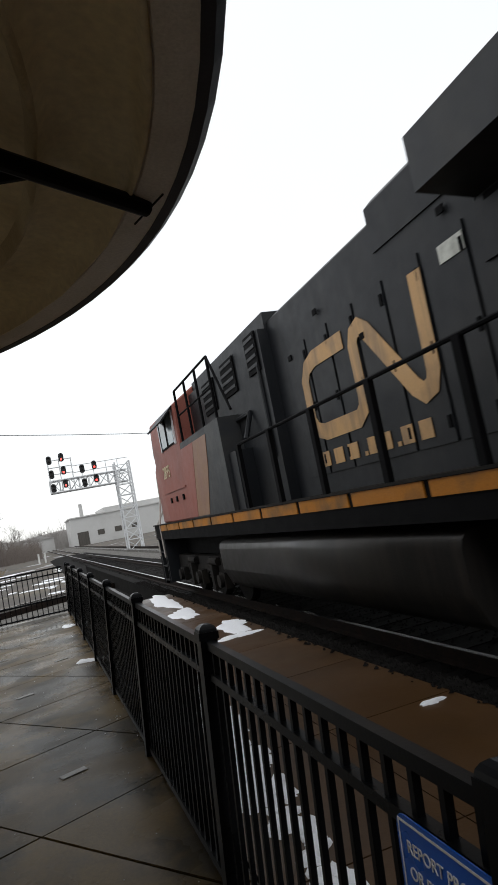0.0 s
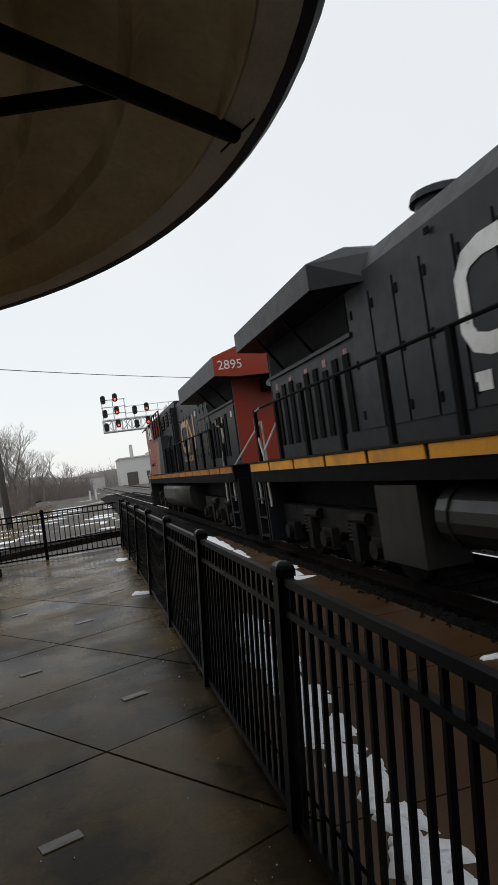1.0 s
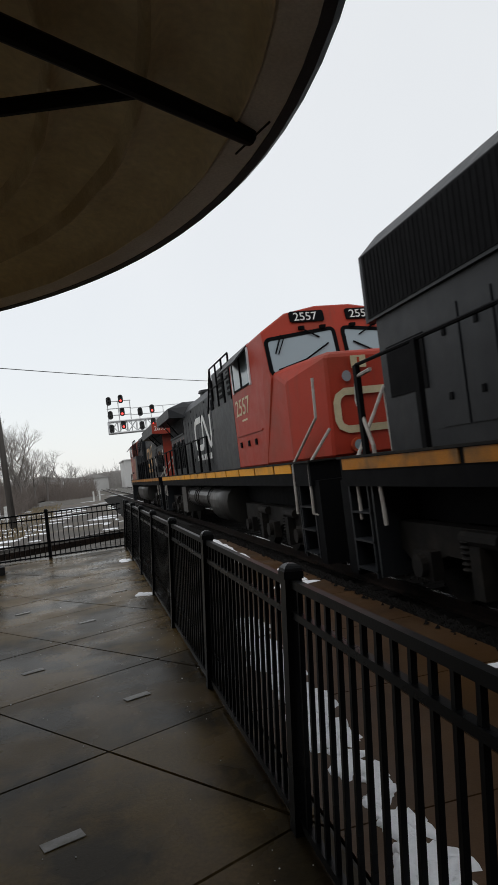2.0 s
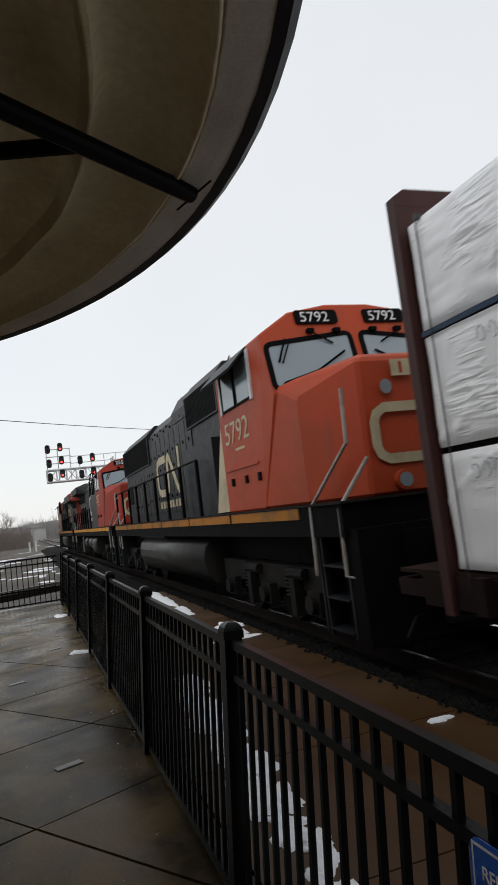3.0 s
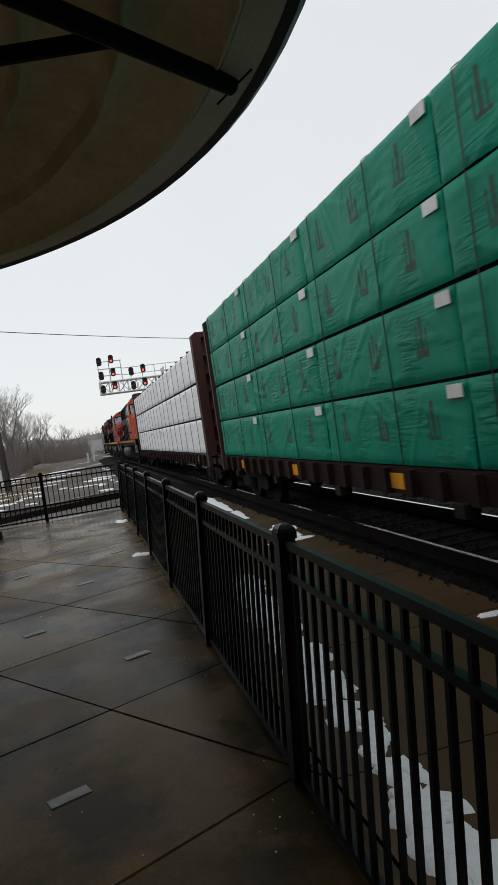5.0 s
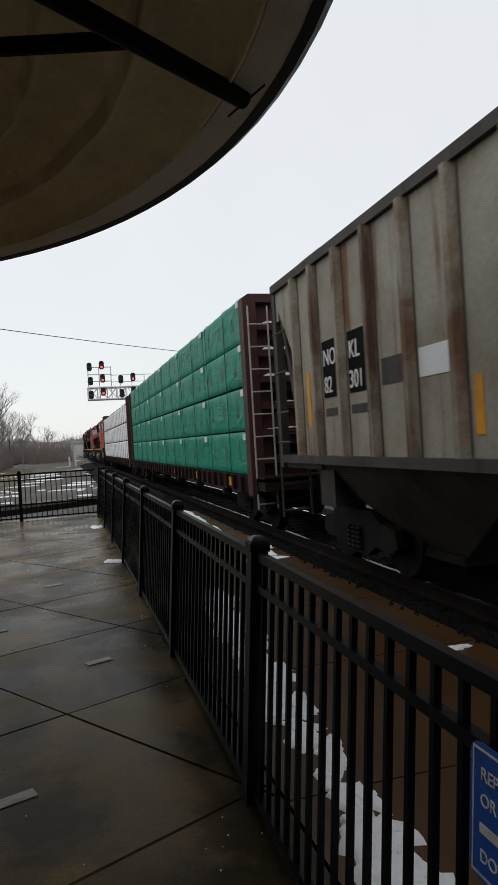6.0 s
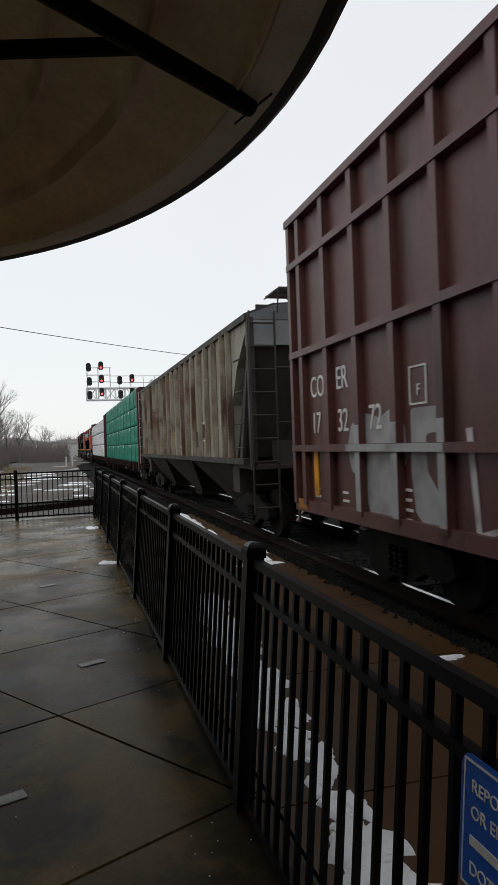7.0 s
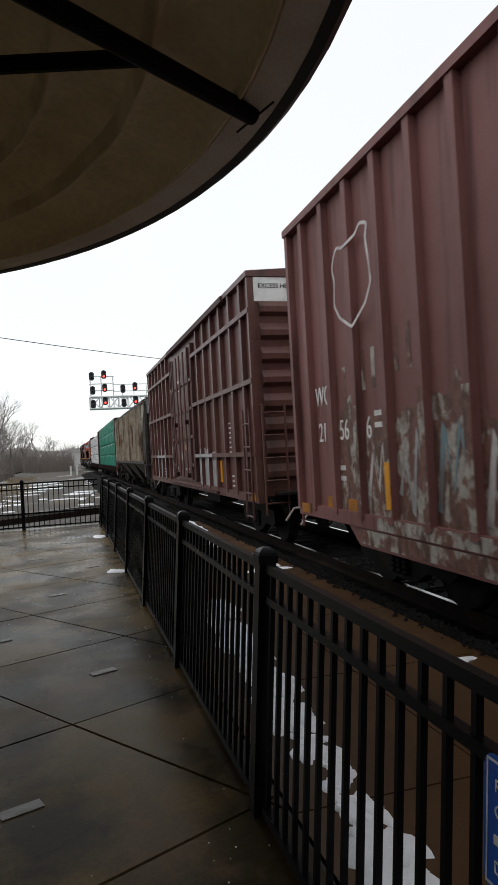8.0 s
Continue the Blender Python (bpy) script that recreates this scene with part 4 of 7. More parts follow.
brush("brush_thicket", 42000, lambda r: ((lambda a: (-7.6 - a * 40 + r.uniform(-2, 1), 74 + r.uniform(0, 30) + a * 8, 0.45 + 0.75 * min(1.0, a * 4) if a < 0.9 else 0.7))(r.random() ** 1.3)), 7.6, 0.026, BRUSH, "dense leafless grey-brown brush beyond the tracks", 31)
brush("brush_thicket_far", 22000, lambda r: (r.uniform(-60, 2) if r.random() < 0.6 else r.uniform(-30, -6), r.uniform(125, 185), r.uniform(0.4, 1.0)), 7.0, 0.045, BRUSH, "leafless brush in the middle distance", 32)
brush("distant_woods", 22000, lambda r: (r.uniform(-170, 190), r.uniform(235, 330), r.uniform(0.6, 1.0)), 11.5, 0.22, FAR_WOOD, "bare woods along the horizon, haze in their colour", 33)
brush("dry_grass", 7000, lambda r: ((lambda y: (r.uniform(-22, -2.5) * (0.6 + y / 140), y, r.uniform(0.3, 1.0)))(r.uniform(34, 95))), 0.45, 0.05, mat("dry tan grass", (0.24, 0.19, 0.115), 0.95), "dry tan winter grass along the branch track", 34)
# The ridge shares the woods' colour, haze included.
bm = bmesh.new()
for k, (x0, x1, y, h) in enumerate(((-400, 500, 420, 9), (-600, 40, 520, 13), (20, 700, 560, 12))):
    n = 60
    a = [bm.verts.new((x0 + (x1 - x0) * i / n, y, -0.75)) for i in range(n + 1)]
    b = [bm.verts.new((x0 + (x1 - x0) * i / n, y + 30, h * (0.75 + 0.35 * noise.noise(Vector((i * 0.35, k * 5, 0)))))) for i in range(n + 1)]
    for i in range(n):
        bm.faces.new((a[i], a[i + 1], b[i + 1], b[i]))
tagged(part("backdrop", bm, FAR_WOOD), "low wooded ridge on the horizon, haze in its colour", "hills", kind="structure")

# ---- the train; each vehicle has its base on the rail top, +y ahead ----
def wheelset(parent, y, r=0.48, name="wheelset"):
    bm = bmesh.new()
    for s in (-1, 1):
        rod(bm, (s * 0.70, y, r), (s * 0.83, y, r), r, 20)
        rod(bm, (s * 0.66, y, r), (s * 0.70, y, r), r + 0.025, 20)
        rod(bm, (s * 0.83, y, r), (s * 1.05, y, r), 0.11, 10)
    rod(bm, (-0.7, y, r), (0.7, y, r), 0.08, 8)
    return part(name, bm, TRUCK, parent)


def coil(bm, x, y, z0, z1, r, turns, seg=10):
    """A coil spring as one grooved body."""
    rings = [[bm.verts.new((x + q * math.cos(2 * math.pi * i / seg), y + q * math.sin(2 * math.pi * i / seg), z0 + (z1 - z0) * k / (2 * turns))) for i in range(seg)]
             for k in range(2 * turns + 1) for q in (r * (1.0 if k % 2 else 0.7),)]
    for a, b in zip(rings, rings[1:]):
        for i in range(seg):
            bm.faces.new((a[i], a[(i + 1) % seg], b[(i + 1) % seg], b[i]))
    bm.faces.new(rings[0])
    bm.faces.new(rings[-1])


def freight_truck(parent, y):
    """A two-axle truck with cast side frames, springs and bearing ends."""
    t = quick("truck", [(-0.95, 0.95, y - 0.16, y + 0.16, 0.42, 0.72)], TRUCK, parent, bevel=0.02)
    for s in (-1, 1):
        bm = bmesh.new()
        prism(bm, [(y - 1.15, 0.40), (y - 1.0, 0.32), (y - 0.55, 0.34), (y - 0.3, 0.20), (y + 0.3, 0.20), (y + 0.55, 0.34), (y + 1.0, 0.32), (y + 1.15, 0.40), (y + 1.1, 0.62),
                   (y + 0.72, 0.66), (y + 0.45, 0.80), (y - 0.45, 0.80), (y - 0.72, 0.66), (y - 1.1, 0.62)], "x", s * 0.92, s * 1.06)
        part("side_frame", bm, TRUCK, t, bevel=0.015)
        for k in (-0.14, 0, 0.14):
            bm = bmesh.new()
            coil(bm, s * 1.08, y + k, 0.26, 0.57, 0.06, 5)
            part("spring", bm, TRUCK, t)
    for d in (-0.88, 0.88):
        wheelset(t, y + d, 0.46)
    return t


def loco_truck(parent, y):
    """A three-axle locomotive truck."""
    t = quick("truck", [(-0.9, 0.9, y - 2.2, y + 2.2, 0.55, 0.85)], TRUCK, parent, bevel=0.02)
    for s in (-1, 1):
        bm = bmesh.new()
        prism(bm, [(y - 2.6, 0.62), (y - 2.2, 0.40), (y - 1.5, 0.62), (y - 0.35, 0.60), (y, 0.42), (y + 0.35, 0.60), (y + 1.5, 0.62), (y + 2.2, 0.40), (y + 2.6, 0.62), (y + 2.6, 0.95), (y - 2.6, 0.95)],
              "x", s * 0.98, s * 1.16)
        part("side_frame", bm, TRUCK, t, "grimy cast iron side frame", bevel=0.02)
        for d in (-1.85, 0, 1.85):
            bm = bmesh.new()
            box(bm, s * 1.14, s * 1.28, y + d - 0.2, y + d + 0.2, 0.34, 0.66)
            rod(bm, (s * 1.2, y + d, 0.5), (s * 1.36, y + d, 0.5), 0.13, 12)
            part("journal_box", bm, TRUCK, t, bevel=0.02)
        for d in (-0.95, 0.95):
            bm = bmesh.new()
            coil(bm, s * 1.2, y + d, 0.52, 0.86, 0.11, 6)
            part("spring", bm, TRUCK, t)
            bm = bmesh.new()
            rod(bm, (s * 1.2, y + d - 0.55, 0.86), (s * 1.2, y + d + 0.1, 0.86), 0.085, 10)
            box(bm, s * 1.14, s * 1.30, y + d - 0.3, y + d - 0.12, 0.28, 0.8)
            part("brake_rigging", bm, TRUCK, t)
    for d in (-1.85, 0, 1.85):
        wheelset(t, y + d, 0.52)
    return t


def logo(parent, y_left, z0, h, length, x, material):
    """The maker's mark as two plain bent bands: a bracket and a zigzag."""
    w = 0.19 * h
    to3 = lambda a, b, d: (x - d, y_left - a * length, z0 + b * h)
    to3s = lambda a, b, d: (x - d, y_left - a, z0 + b)
    k = length / 3.0
    c = [(1.25, h * 0.92), (0.45, h * 0.92), (0.22, h * 0.86), (0.10, h * 0.72), (0.10, h * 0.26), (0.2, h * 0.13), (0.4, h * 0.08), (1.28, h * 0.08), (1.42, h * 0.16), (1.46, h * 0.3), (1.46, h * 0.80), (1.52, h * 0.9),
         (1.64, h * 0.94), (1.78, h * 0.86), (2.45, h * 0.16), (2.58, h * 0.08), (2.72, h * 0.12), (2.78, h * 0.24), (2.80, h * 1.07)]
    bm = bmesh.new()
    ribbon(bm, [(a * k, b) for a, b in c], w, to3s)
    part("painted_mark", bm, material, parent, "worn painted band emblem")
    yy = 0.12 * k
    for n in range(9):
        ww = (0.30, 0.30, 0.30, 0.08, 0.24, 0.24, 0.08, 0.26, 0.26)[n] * k
        quick("lettering_bar", [(x - 0.005, x, y_left - yy, y_left - yy - ww * 0.8, z0 - 0.34, z0 - 0.34 + (0.19 if n not in (3, 6) else 0.05))], material, parent)
        yy += ww * 1.25


def handrail(parent, pts_y, z0, x, z_top=1.05, material=None):
    """Side handrail: stanchions and one rail."""
    material = material or DARK
    for y in pts_y:
        quick("stanchion", [(x - 0.03, x + 0.03, y - 0.048, y + 0.048, z0 - 0.3, z0 + z_top)], material, parent)
    bm = bmesh.new()
    tube(bm, [(x, pts_y[0], z0 + z_top), (x, pts_y[-1], z0 + z_top)], 0.022)
    part("handrail", bm, material, parent)


def locomotive(u_hood, u_cab, kind):
    """kind: "ge_front" leads with its cab, "ge_back" and "emd" trail with theirs. s runs from the hood end to the cab end."""
    length = abs(u_cab - u_hood)
    sgn = 1 if u_cab > u_hood else -1
    Y = lambda s: sgn * (s - length / 2)
    ge = kind != "emd"
    label = {"ge_front": "weathered black freight locomotive with red rear end, cab leading", "ge_back": "dark grey and black freight locomotive running hood first, red cab trailing",
             "emd": "black freight locomotive with bright red wide-nose cab trailing"}[kind]
    e = tagged(new("locomotive"), label, "locomotive", "locomotives at the head of the train")
    W = 1.82                                     # walkway height
    hood = BLACK_LOCO
    # frame and walkway
    quick("underframe", [(-1.5, 1.5, Y(0.25), Y(length - 0.25), 1.42, W - 0.03), (-0.9, 0.9, Y(0), Y(length), 0.95, 1.42)], DARK, e, bevel=0.02)
    quick("walkway_plate", [(-1.53, 1.53, Y(0.2), Y(length - 0.2), W - 0.028, W)], TRUCK, e)
    stripe = YELLOW if kind == "ge_back" else YELLOW_DIRTY
    s = 0.3
    seg = 1.45 if ge else 3.0
    while s < length - 1.4:
        s1 = min(s + seg, length - 1.15)
        quick("side_stripe", [(-1.515, -1.5, Y(s + 0.05), Y(s1 - 0.05), W - (0.185 if kind == "ge_back" else 0.18), W - 0.035)], stripe, e, "yellow reflective frame stripe")
        s = s1
    # trucks, tank, couplers
    loco_truck(e, Y(3.7)), loco_truck(e, Y(length - 3.7))
    if kind == "ge_back":
        bm = bmesh.new()
        for y0, y1, r, x in ((7.4, 9.2, 0.33, -1.12), (9.4, 11.7, 0.33, -1.12)):
            rod(bm, (x, Y(y0), 1.02), (x, Y(y1), 1.02), r, 18)
            for q in (0.12, 0.88):
                yq = y0 + (y1 - y0) * q
                rod(bm, (x, Y(yq - 0.03), 1.02), (x, Y(yq + 0.03), 1.02), r + 0.025, 18)
        part("air_reservoir", bm, TANK, e, "long dark air tanks", smooth=False)
        quick("equipment_box", [(-1.45, -0.9, Y(6.05), Y(7.1), 0.45, 1.36)], TANK, e, bevel=0.02)
    bm = bmesh.new()
    t0, t1 = {"ge_front": (7.3, 14.7), "ge_back": (11.9, length - 7.0), "emd": (5.4, length - 6.6)}[kind]
    if kind == "ge_front":
        shape = ((1.0, 1.36), (1.38, 1.33), (1.46, 1.27), (1.48, 1.18), (1.47, 0.80), (1.36, 0.55), (1.24, 0.46), (1.0, 0.42))
    else:
        shape = ((1.0, 1.36), (1.30, 1.32), (1.43, 1.20), (1.48, 1.02), (1.47, 0.82), (1.40, 0.62), (1.26, 0.46), (1.0, 0.36))
    prism(bm, [(sx * x, z) for sx, order in ((-1, 1), (1, -1)) for x, z in shape[::order]], "y", Y(t0), Y(t1))
    tank = part("fuel_tank", bm, TANK, e, "grimy rounded fuel tank", smooth=True)
    for p in tank.data.polygons:
        p.use_smooth = abs(p.normal.y) < 0.5
    if kind == "emd":
        bm = bmesh.new()
        rod(bm, (-1.30, Y(5.1), 1.46), (-1.30, Y(8.9), 1.46), 0.13, 18)
        part("air_reservoir", bm, TANK, e)
    for s, d in ((0, -1), (length, 1)):
        quick("coupler", [(-0.16, 0.16, Y(s), Y(s + d * 0.55), 0.72, 1.0), (-0.5, 0.5, Y(s - d * 0.1), Y(s + d * 0.06), 0.35, 1.3)], TRUCK, e, bevel=0.03)
        quick("pilot", [(-1.45, 1.45, Y(s - d * 0.32), Y(s - d * 0.05), 0.22, 1.5)], DARK, e, bevel=0.02)
        for sx in (-1, 1):
            bm = bmesh.new()
            x = sx * 1.45
            for z in (0.35, 0.72, 1.09, 1.46):
                box(bm, x - sx * 0.28, x + sx * 0.03, Y(s - d * 1.0), Y(s - d * 0.40), z - 0.025, z)
            box(bm, x - sx * 0.02, x + sx * 0.02, Y(s - d * 1.0), Y(s - d * 0.96), 0.25, 1.6)
            part("steps", bm, BLACK_LOCO, e)
            quick("step_well", [(sx * 0.9, sx * 1.18, Y(s - d * 1.08), Y(s - d * 0.34), 0.3, 1.46), (sx * 0.9, sx * 1.46, Y(s - d * 1.12), Y(s - d * 1.07), 0.28, 1.6), (sx * 0.9, sx * 1.46, Y(s - d * 0.38), Y(s - d * 0.33), 0.28, 1.6)], BLACK_LOCO, e, "dark steel step well")
            bm = bmesh.new()
            if d > 0:
                tube(bm, [(sx * 1.22, Y(s - 0.42), W + 1.30), (sx * 1.24, Y(s - 0.42), W + 0.66), (sx * 1.5, Y(s - 1.08), W - 0.05), (sx * 1.5, Y(s - 1.12), 0.95)], 0.024)
                tube(bm, [(sx * 1.10, Y(s - 0.22), W + 0.46), (sx * 1.48, Y(s - 0.34), W - 0.08), (sx * 1.48, Y(s - 0.36), 0.98), (sx * 1.40, Y(s - 0.16), 0.96)], 0.024)
                part("end_handrail", bm, HANDRAIL, e, "bare steel end handrails")
                continue
            x = sx * 1.47
            tube(bm, [(x, Y(1.5), W + 1.0), (x, Y(1.15), W + 0.98), (x, Y(1.03), W + 0.88), (x, Y(1.0), W + 0.68), (x, Y(1.33), W + 0.1), (x, Y(1.42), 0.95)], 0.026)
            tube(bm, [(sx * 0.7, Y(0.22), W + 0.92), (x * 0.98, Y(0.62), W - 0.12), (x * 0.98, Y(0.64), 0.98)], 0.024)
            tube(bm, [(sx * 0.7, Y(0.22), W + 0.92), (sx * 0.68, Y(0.22), W)], 0.022)
            part("end_handrail", bm, HANDRAIL, e, "bare steel end handrails")
    cab0 = length - (5.0 if ge else 4.45)         # cab's back wall
    hz = 4.53 if kind == "ge_front" else 4.50
    if ge:
        # hood
        ch = (0.07, 0.90, 0.02, 0.84) if kind == "ge_front" else (0.36, 0.74, 0.05, 0.55)
        prof = [(-0.95, W), (-0.95, hz - ch[0]), (-ch[1], hz - ch[2]), (-ch[3], hz), (ch[3], hz), (ch[1], hz - ch[2]), (0.95, hz - ch[0]), (0.95, W)]
        bm = bmesh.new()
        h0 = 1.50 if kind == "ge_front" else 0.75
        prism(bm, prof, "y", Y(h0), Y(cab0 - 4.6))
        part("hood", bm, hood, e, "long engine hood with doors", bevel=0.01)
        # radiator wings
        w0, w1 = (0.90, 6.84) if kind == "ge_front" else (0.44, 4.95)
        wz = 3.99 if kind == "ge_front" else 4.08
        bm = bmesh.new()
        wing = [(-1.5, wz), (-1.5, 4.45), (-0.9, 4.66), (0.9, 4.66), (1.5, 4.45), (1.5, wz), (0.96, wz - 0.06), (-0.96, wz - 0.06)]
        slim = [(-0.94, 4.0), (-0.94, 4.06), (-0.5, 4.42), (0.5, 4.42), (0.94, 4.06), (0.94, 4.0), (0.90, 3.72), (-0.90, 3.72)]
        ra, rb, rc = ([bm.verts.new((x, Y(s), z)) for x, z in q] for s, q in ((w0, wing), (w1, wing), (w1 + (0.05 if kind == "ge_front" else 0.6), slim)))
        for p, q in ((ra, rb), (rb, rc)):
            for i in range(8):
                bm.faces.new((p[i], p[(i + 1) % 8], q[(i + 1) % 8], q[i]))
        bm.faces.new(ra)
        bm.faces.new(rc[::-1])
        part("radiator_housing", bm, GREY_LOCO if kind == "ge_front" else BLACK_LOCO, e, "wide overhanging radiator wings", bevel=0.01)
        for k in (1.3, 2.9):
            bm = bmesh.new()
            prism(bm, [(-0.968, 3.42), (-0.968, 3.50), (-1.40, wz), (-1.40, wz - 0.07)], "y", Y(w0 + k), Y(w0 + k + 0.04))
            part("brace", bm, DARK, e)
        quick("intake_screen", [(-0.962, -0.951, Y(h0 + 0.1), Y(w1 - 0.1), 3.46, wz - 0.08)], DARK, e, "black radiator intake screen under the wing")
        quick("screen_sill", [(-1.0, -0.951, Y(h0), Y(w1), 3.39, 3.45)], hood, e, bevel=0.008)
        end_mat = RED_DULL if kind == "ge_front" else BLACK_LOCO
        bm = bmesh.new()
        prism(bm, wing, "y", Y(w0 - 0.02), Y(w0 - 0.002))
        box(bm, -0.96, 0.96, Y(h0 - 0.025), Y(h0 - 0.002), W, wz - 0.05)
        part("end_sheet", bm, end_mat, e, "dull red painted hood end" if kind == "ge_front" else "")
        if kind == "ge_front":
            yb = Y(w0 - 0.024)
            words("road_number", "2895", 0.31, WHITE_LET, e, end_text(-1.40, yb, 4.13))
            bm = bmesh.new()
            ribbon(bm, [(0.55, 4.50), (0.18, 4.50), (0.05, 4.42), (0.05, 4.28), (0.18, 4.2), (0.62, 4.2), (0.68, 4.28), (0.68, 4.42), (0.78, 4.5), (1.02, 4.22), (1.12, 4.22), (1.14, 4.56)], 0.075, lambda a, b, d: (a - 0.15, yb - d, b - 0.06))
            part("painted_mark", bm, WHITE_LET, e)
            bm = bmesh.new()
            box(bm, -0.24, 0.24, Y(h0), Y(h0 - 0.42), 3.55, 3.87)
            part("headlight", bm, DARK, e, "twin headlight housing", bevel=0.02)
            bm = bmesh.new()
            for x in (-0.11, 0.11):
                rod(bm, (x, Y(h0 - 0.415), 3.71), (x, Y(h0 - 0.44), 3.71), 0.085, 16)
            part("headlight_lens", bm, GLASS, e)
        # hood doors, louvres
        for k in range(9):
            s0 = h0 + 0.25 + k * 0.44
            if kind == "ge_front" and k < 2:
                continue
            quick("hood_louvre", [(-0.975, -0.95, Y(s0), Y(s0 + 0.20), W + 0.25, 3.1 + (0.1 if k % 3 else 0.0))], DARK, e, bevel=0.006)
            if kind == "ge_front" and k in (3, 5):
                quick("warning_label", [(-0.981, -0.976, Y(s0 + 0.03), Y(s0 + 0.17), 3.0, 3.16)], GOLD_OLD if k == 3 else PALE_LABEL, e, "small orange and pale warning label")
            if k % 2 == 0 and kind == "ge_back":
                quick("warning_label", [(-0.956, -0.951, Y(s0 + 0.02), Y(s0 + 0.17), 3.16, 3.28)], PALE_LABEL, e, "small pale pink warning label")
        if kind == "ge_front":
            quick("hood_door", [(-0.972, -0.951, Y(h0 + 0.15), Y(h0 + 1.0), W + 0.1, 3.33)], hood, e, bevel=0.01)
            quick("warning_label", [(-0.977, -0.972, Y(h0 + 0.4), Y(h0 + 0.55), 3.05, 3.2)], WHITE_LET, e, "small white label on a hood door")
            quick("data_plate", [(-0.983, -0.974, Y(7.05), Y(7.40), 3.60, 3.76)], PALE_PLATE, e, "pale rectangular data plate")
        s0 = 5.0
        while s0 < cab0 - 5.2:
            quick("hood_door", [(-0.972, -0.951, Y(s0), Y(s0 + 0.62), W + 0.25, 3.85)], hood, e, bevel=0.008)
            for z in (2.2, 2.9, 3.6):
                quick("hinge", [(-0.985, -0.972, Y(s0 + 0.02), Y(s0 + 0.07), z, z + 0.12)], DARK, e)
            s0 += 0.68
        for s0, z in ((7.2, 4.0), (8.9, 3.4), (9.9, 4.02), (10.9, 3.7)):
            quick("latch", [(-0.99, -0.972, Y(s0), Y(s0 + 0.1), z, z + 0.07)], DARK, e)
        bm = bmesh.new()
        if kind == "ge_front":
            prism(bm, [(-0.968, 4.15), (-0.968, 4.62), (-0.86, 4.72), (0.86, 4.72), (0.968, 4.62), (0.968, 4.15)], "y", Y(w1 + 0.06), Y(8.42))
        else:
            rod(bm, (0, Y(6.15), hz - 0.02), (0, Y(6.15), hz + 0.30), 0.36, 20)
            rod(bm, (0, Y(6.15), hz + 0.30), (0, Y(6.15), hz + 0.40), 0.43, 20, 0.40)
        part("raised_hood" if kind == "ge_front" else "exhaust_outlet", bm, BLACK_LOCO, e, bevel=0.03)
        # auxiliary cabinets between hood and cab
        a0, a1 = cab0 - 4.6, cab0
        top = 4.63
        quick("auxiliary_cabin", [(-1.12, 1.12, Y(a0), Y(a1), W, top - 0.25), (-1.0, 1.0, Y(a0), Y(a1), top - 0.25, top)], BLACK_LOCO, e, "stepped equipment cabinets behind the cab", bevel=0.03)
        for s0, z0, z1, dd in ((0.12, 3.80, 4.40, 0.5), (1.3, 3.75, 4.35, 0.75), (2.6, 3.7, 4.3, 0.8)):
            quick("grille", [(-1.15, -1.12, Y(a0 + s0), Y(a0 + s0 + dd), z0, z1)], DARK, e, bevel=0.01)
            for q in range(4):
                quick("slat", [(-1.162, -1.15, Y(a0 + s0 + 0.04), Y(a0 + s0 + dd - 0.04), z0 + 0.08 + q * 0.14, z0 + 0.13 + q * 0.14)], BLACK_LOCO, e)
        quick("battery_box", [(-1.42, -1.12, Y(a0 + 1.2), Y(a0 + 2.6), W, W + 0.95)], BLACK_LOCO, e, bevel=0.03)
        quick("battery_box", [(-1.30, -1.12, Y(a0 + 2.8), Y(a0 + 4.4), W, W + 1.2)], BLACK_LOCO, e, bevel=0.03)
        bm = bmesh.new()
        tube(bm, [(-1.3, Y(a0 + 0.9), 2.9), (-1.15, Y(a0 + 0.9), 3.3), (-1.15, Y(a0 + 3.9), 3.3)], 0.04)
        tube(bm, [(-1.14, Y(a0 + 0.2), 2.5), (-1.14, Y(a0 + 0.2), 3.9)], 0.03)
        part("conduit", bm, BLACK_LOCO, e)
    else:
        prof = [(-0.95, W), (-0.95, 4.36), (-0.62, 4.72), (0.62, 4.72), (0.95, 4.36), (0.95, W)]
        bm = bmesh.new()
        prism(bm, prof, "y", Y(0.75), Y(cab0))
        part("hood", bm, BLACK_LOCO, e, "long black engine hood", bevel=0.01)
        bm = bmesh.new()
        prism(bm, [(-1.0, 3.56), (-1.0, 4.46), (-0.70, 4.76), (0.70, 4.76), (1.0, 4.46), (1.0, 3.56)], "y", Y(0.55), Y(5.75))
        part("radiator_housing", bm, BLACK_LOCO, e, "flared radiator section", bevel=0.01)
        bm = bmesh.new()
        box(bm, -1.01, -1.0, Y(0.65), Y(5.65), 3.60, 4.44)
        for k in range(47):
            box(bm, -1.016, -1.01, Y(0.7 + k * 0.105), Y(0.735 + k * 0.105), 3.62, 4.42)
        part("grille", bm, DARK, e, "black radiator intake grille")
        quick("grille", [(-0.965, -0.95, Y(0.95), Y(1.9), 2.5, 3.15)], DARK, e)
        s0 = 2.1
        while s0 < 11.2:
            quick("hood_door", [(-0.968, -0.951, Y(s0), Y(s0 + 0.56), W + 0.2, 3.3 if s0 < 6 else 4.15)], BLACK_LOCO, e, bevel=0.008)
            for z in (2.3, 3.0) if s0 < 5 else (2.4, 3.2, 3.62):
                quick("latch", [(-0.985, -0.968, Y(s0 + 0.25), Y(s0 + 0.31), z, z + 0.08)], DARK, e)
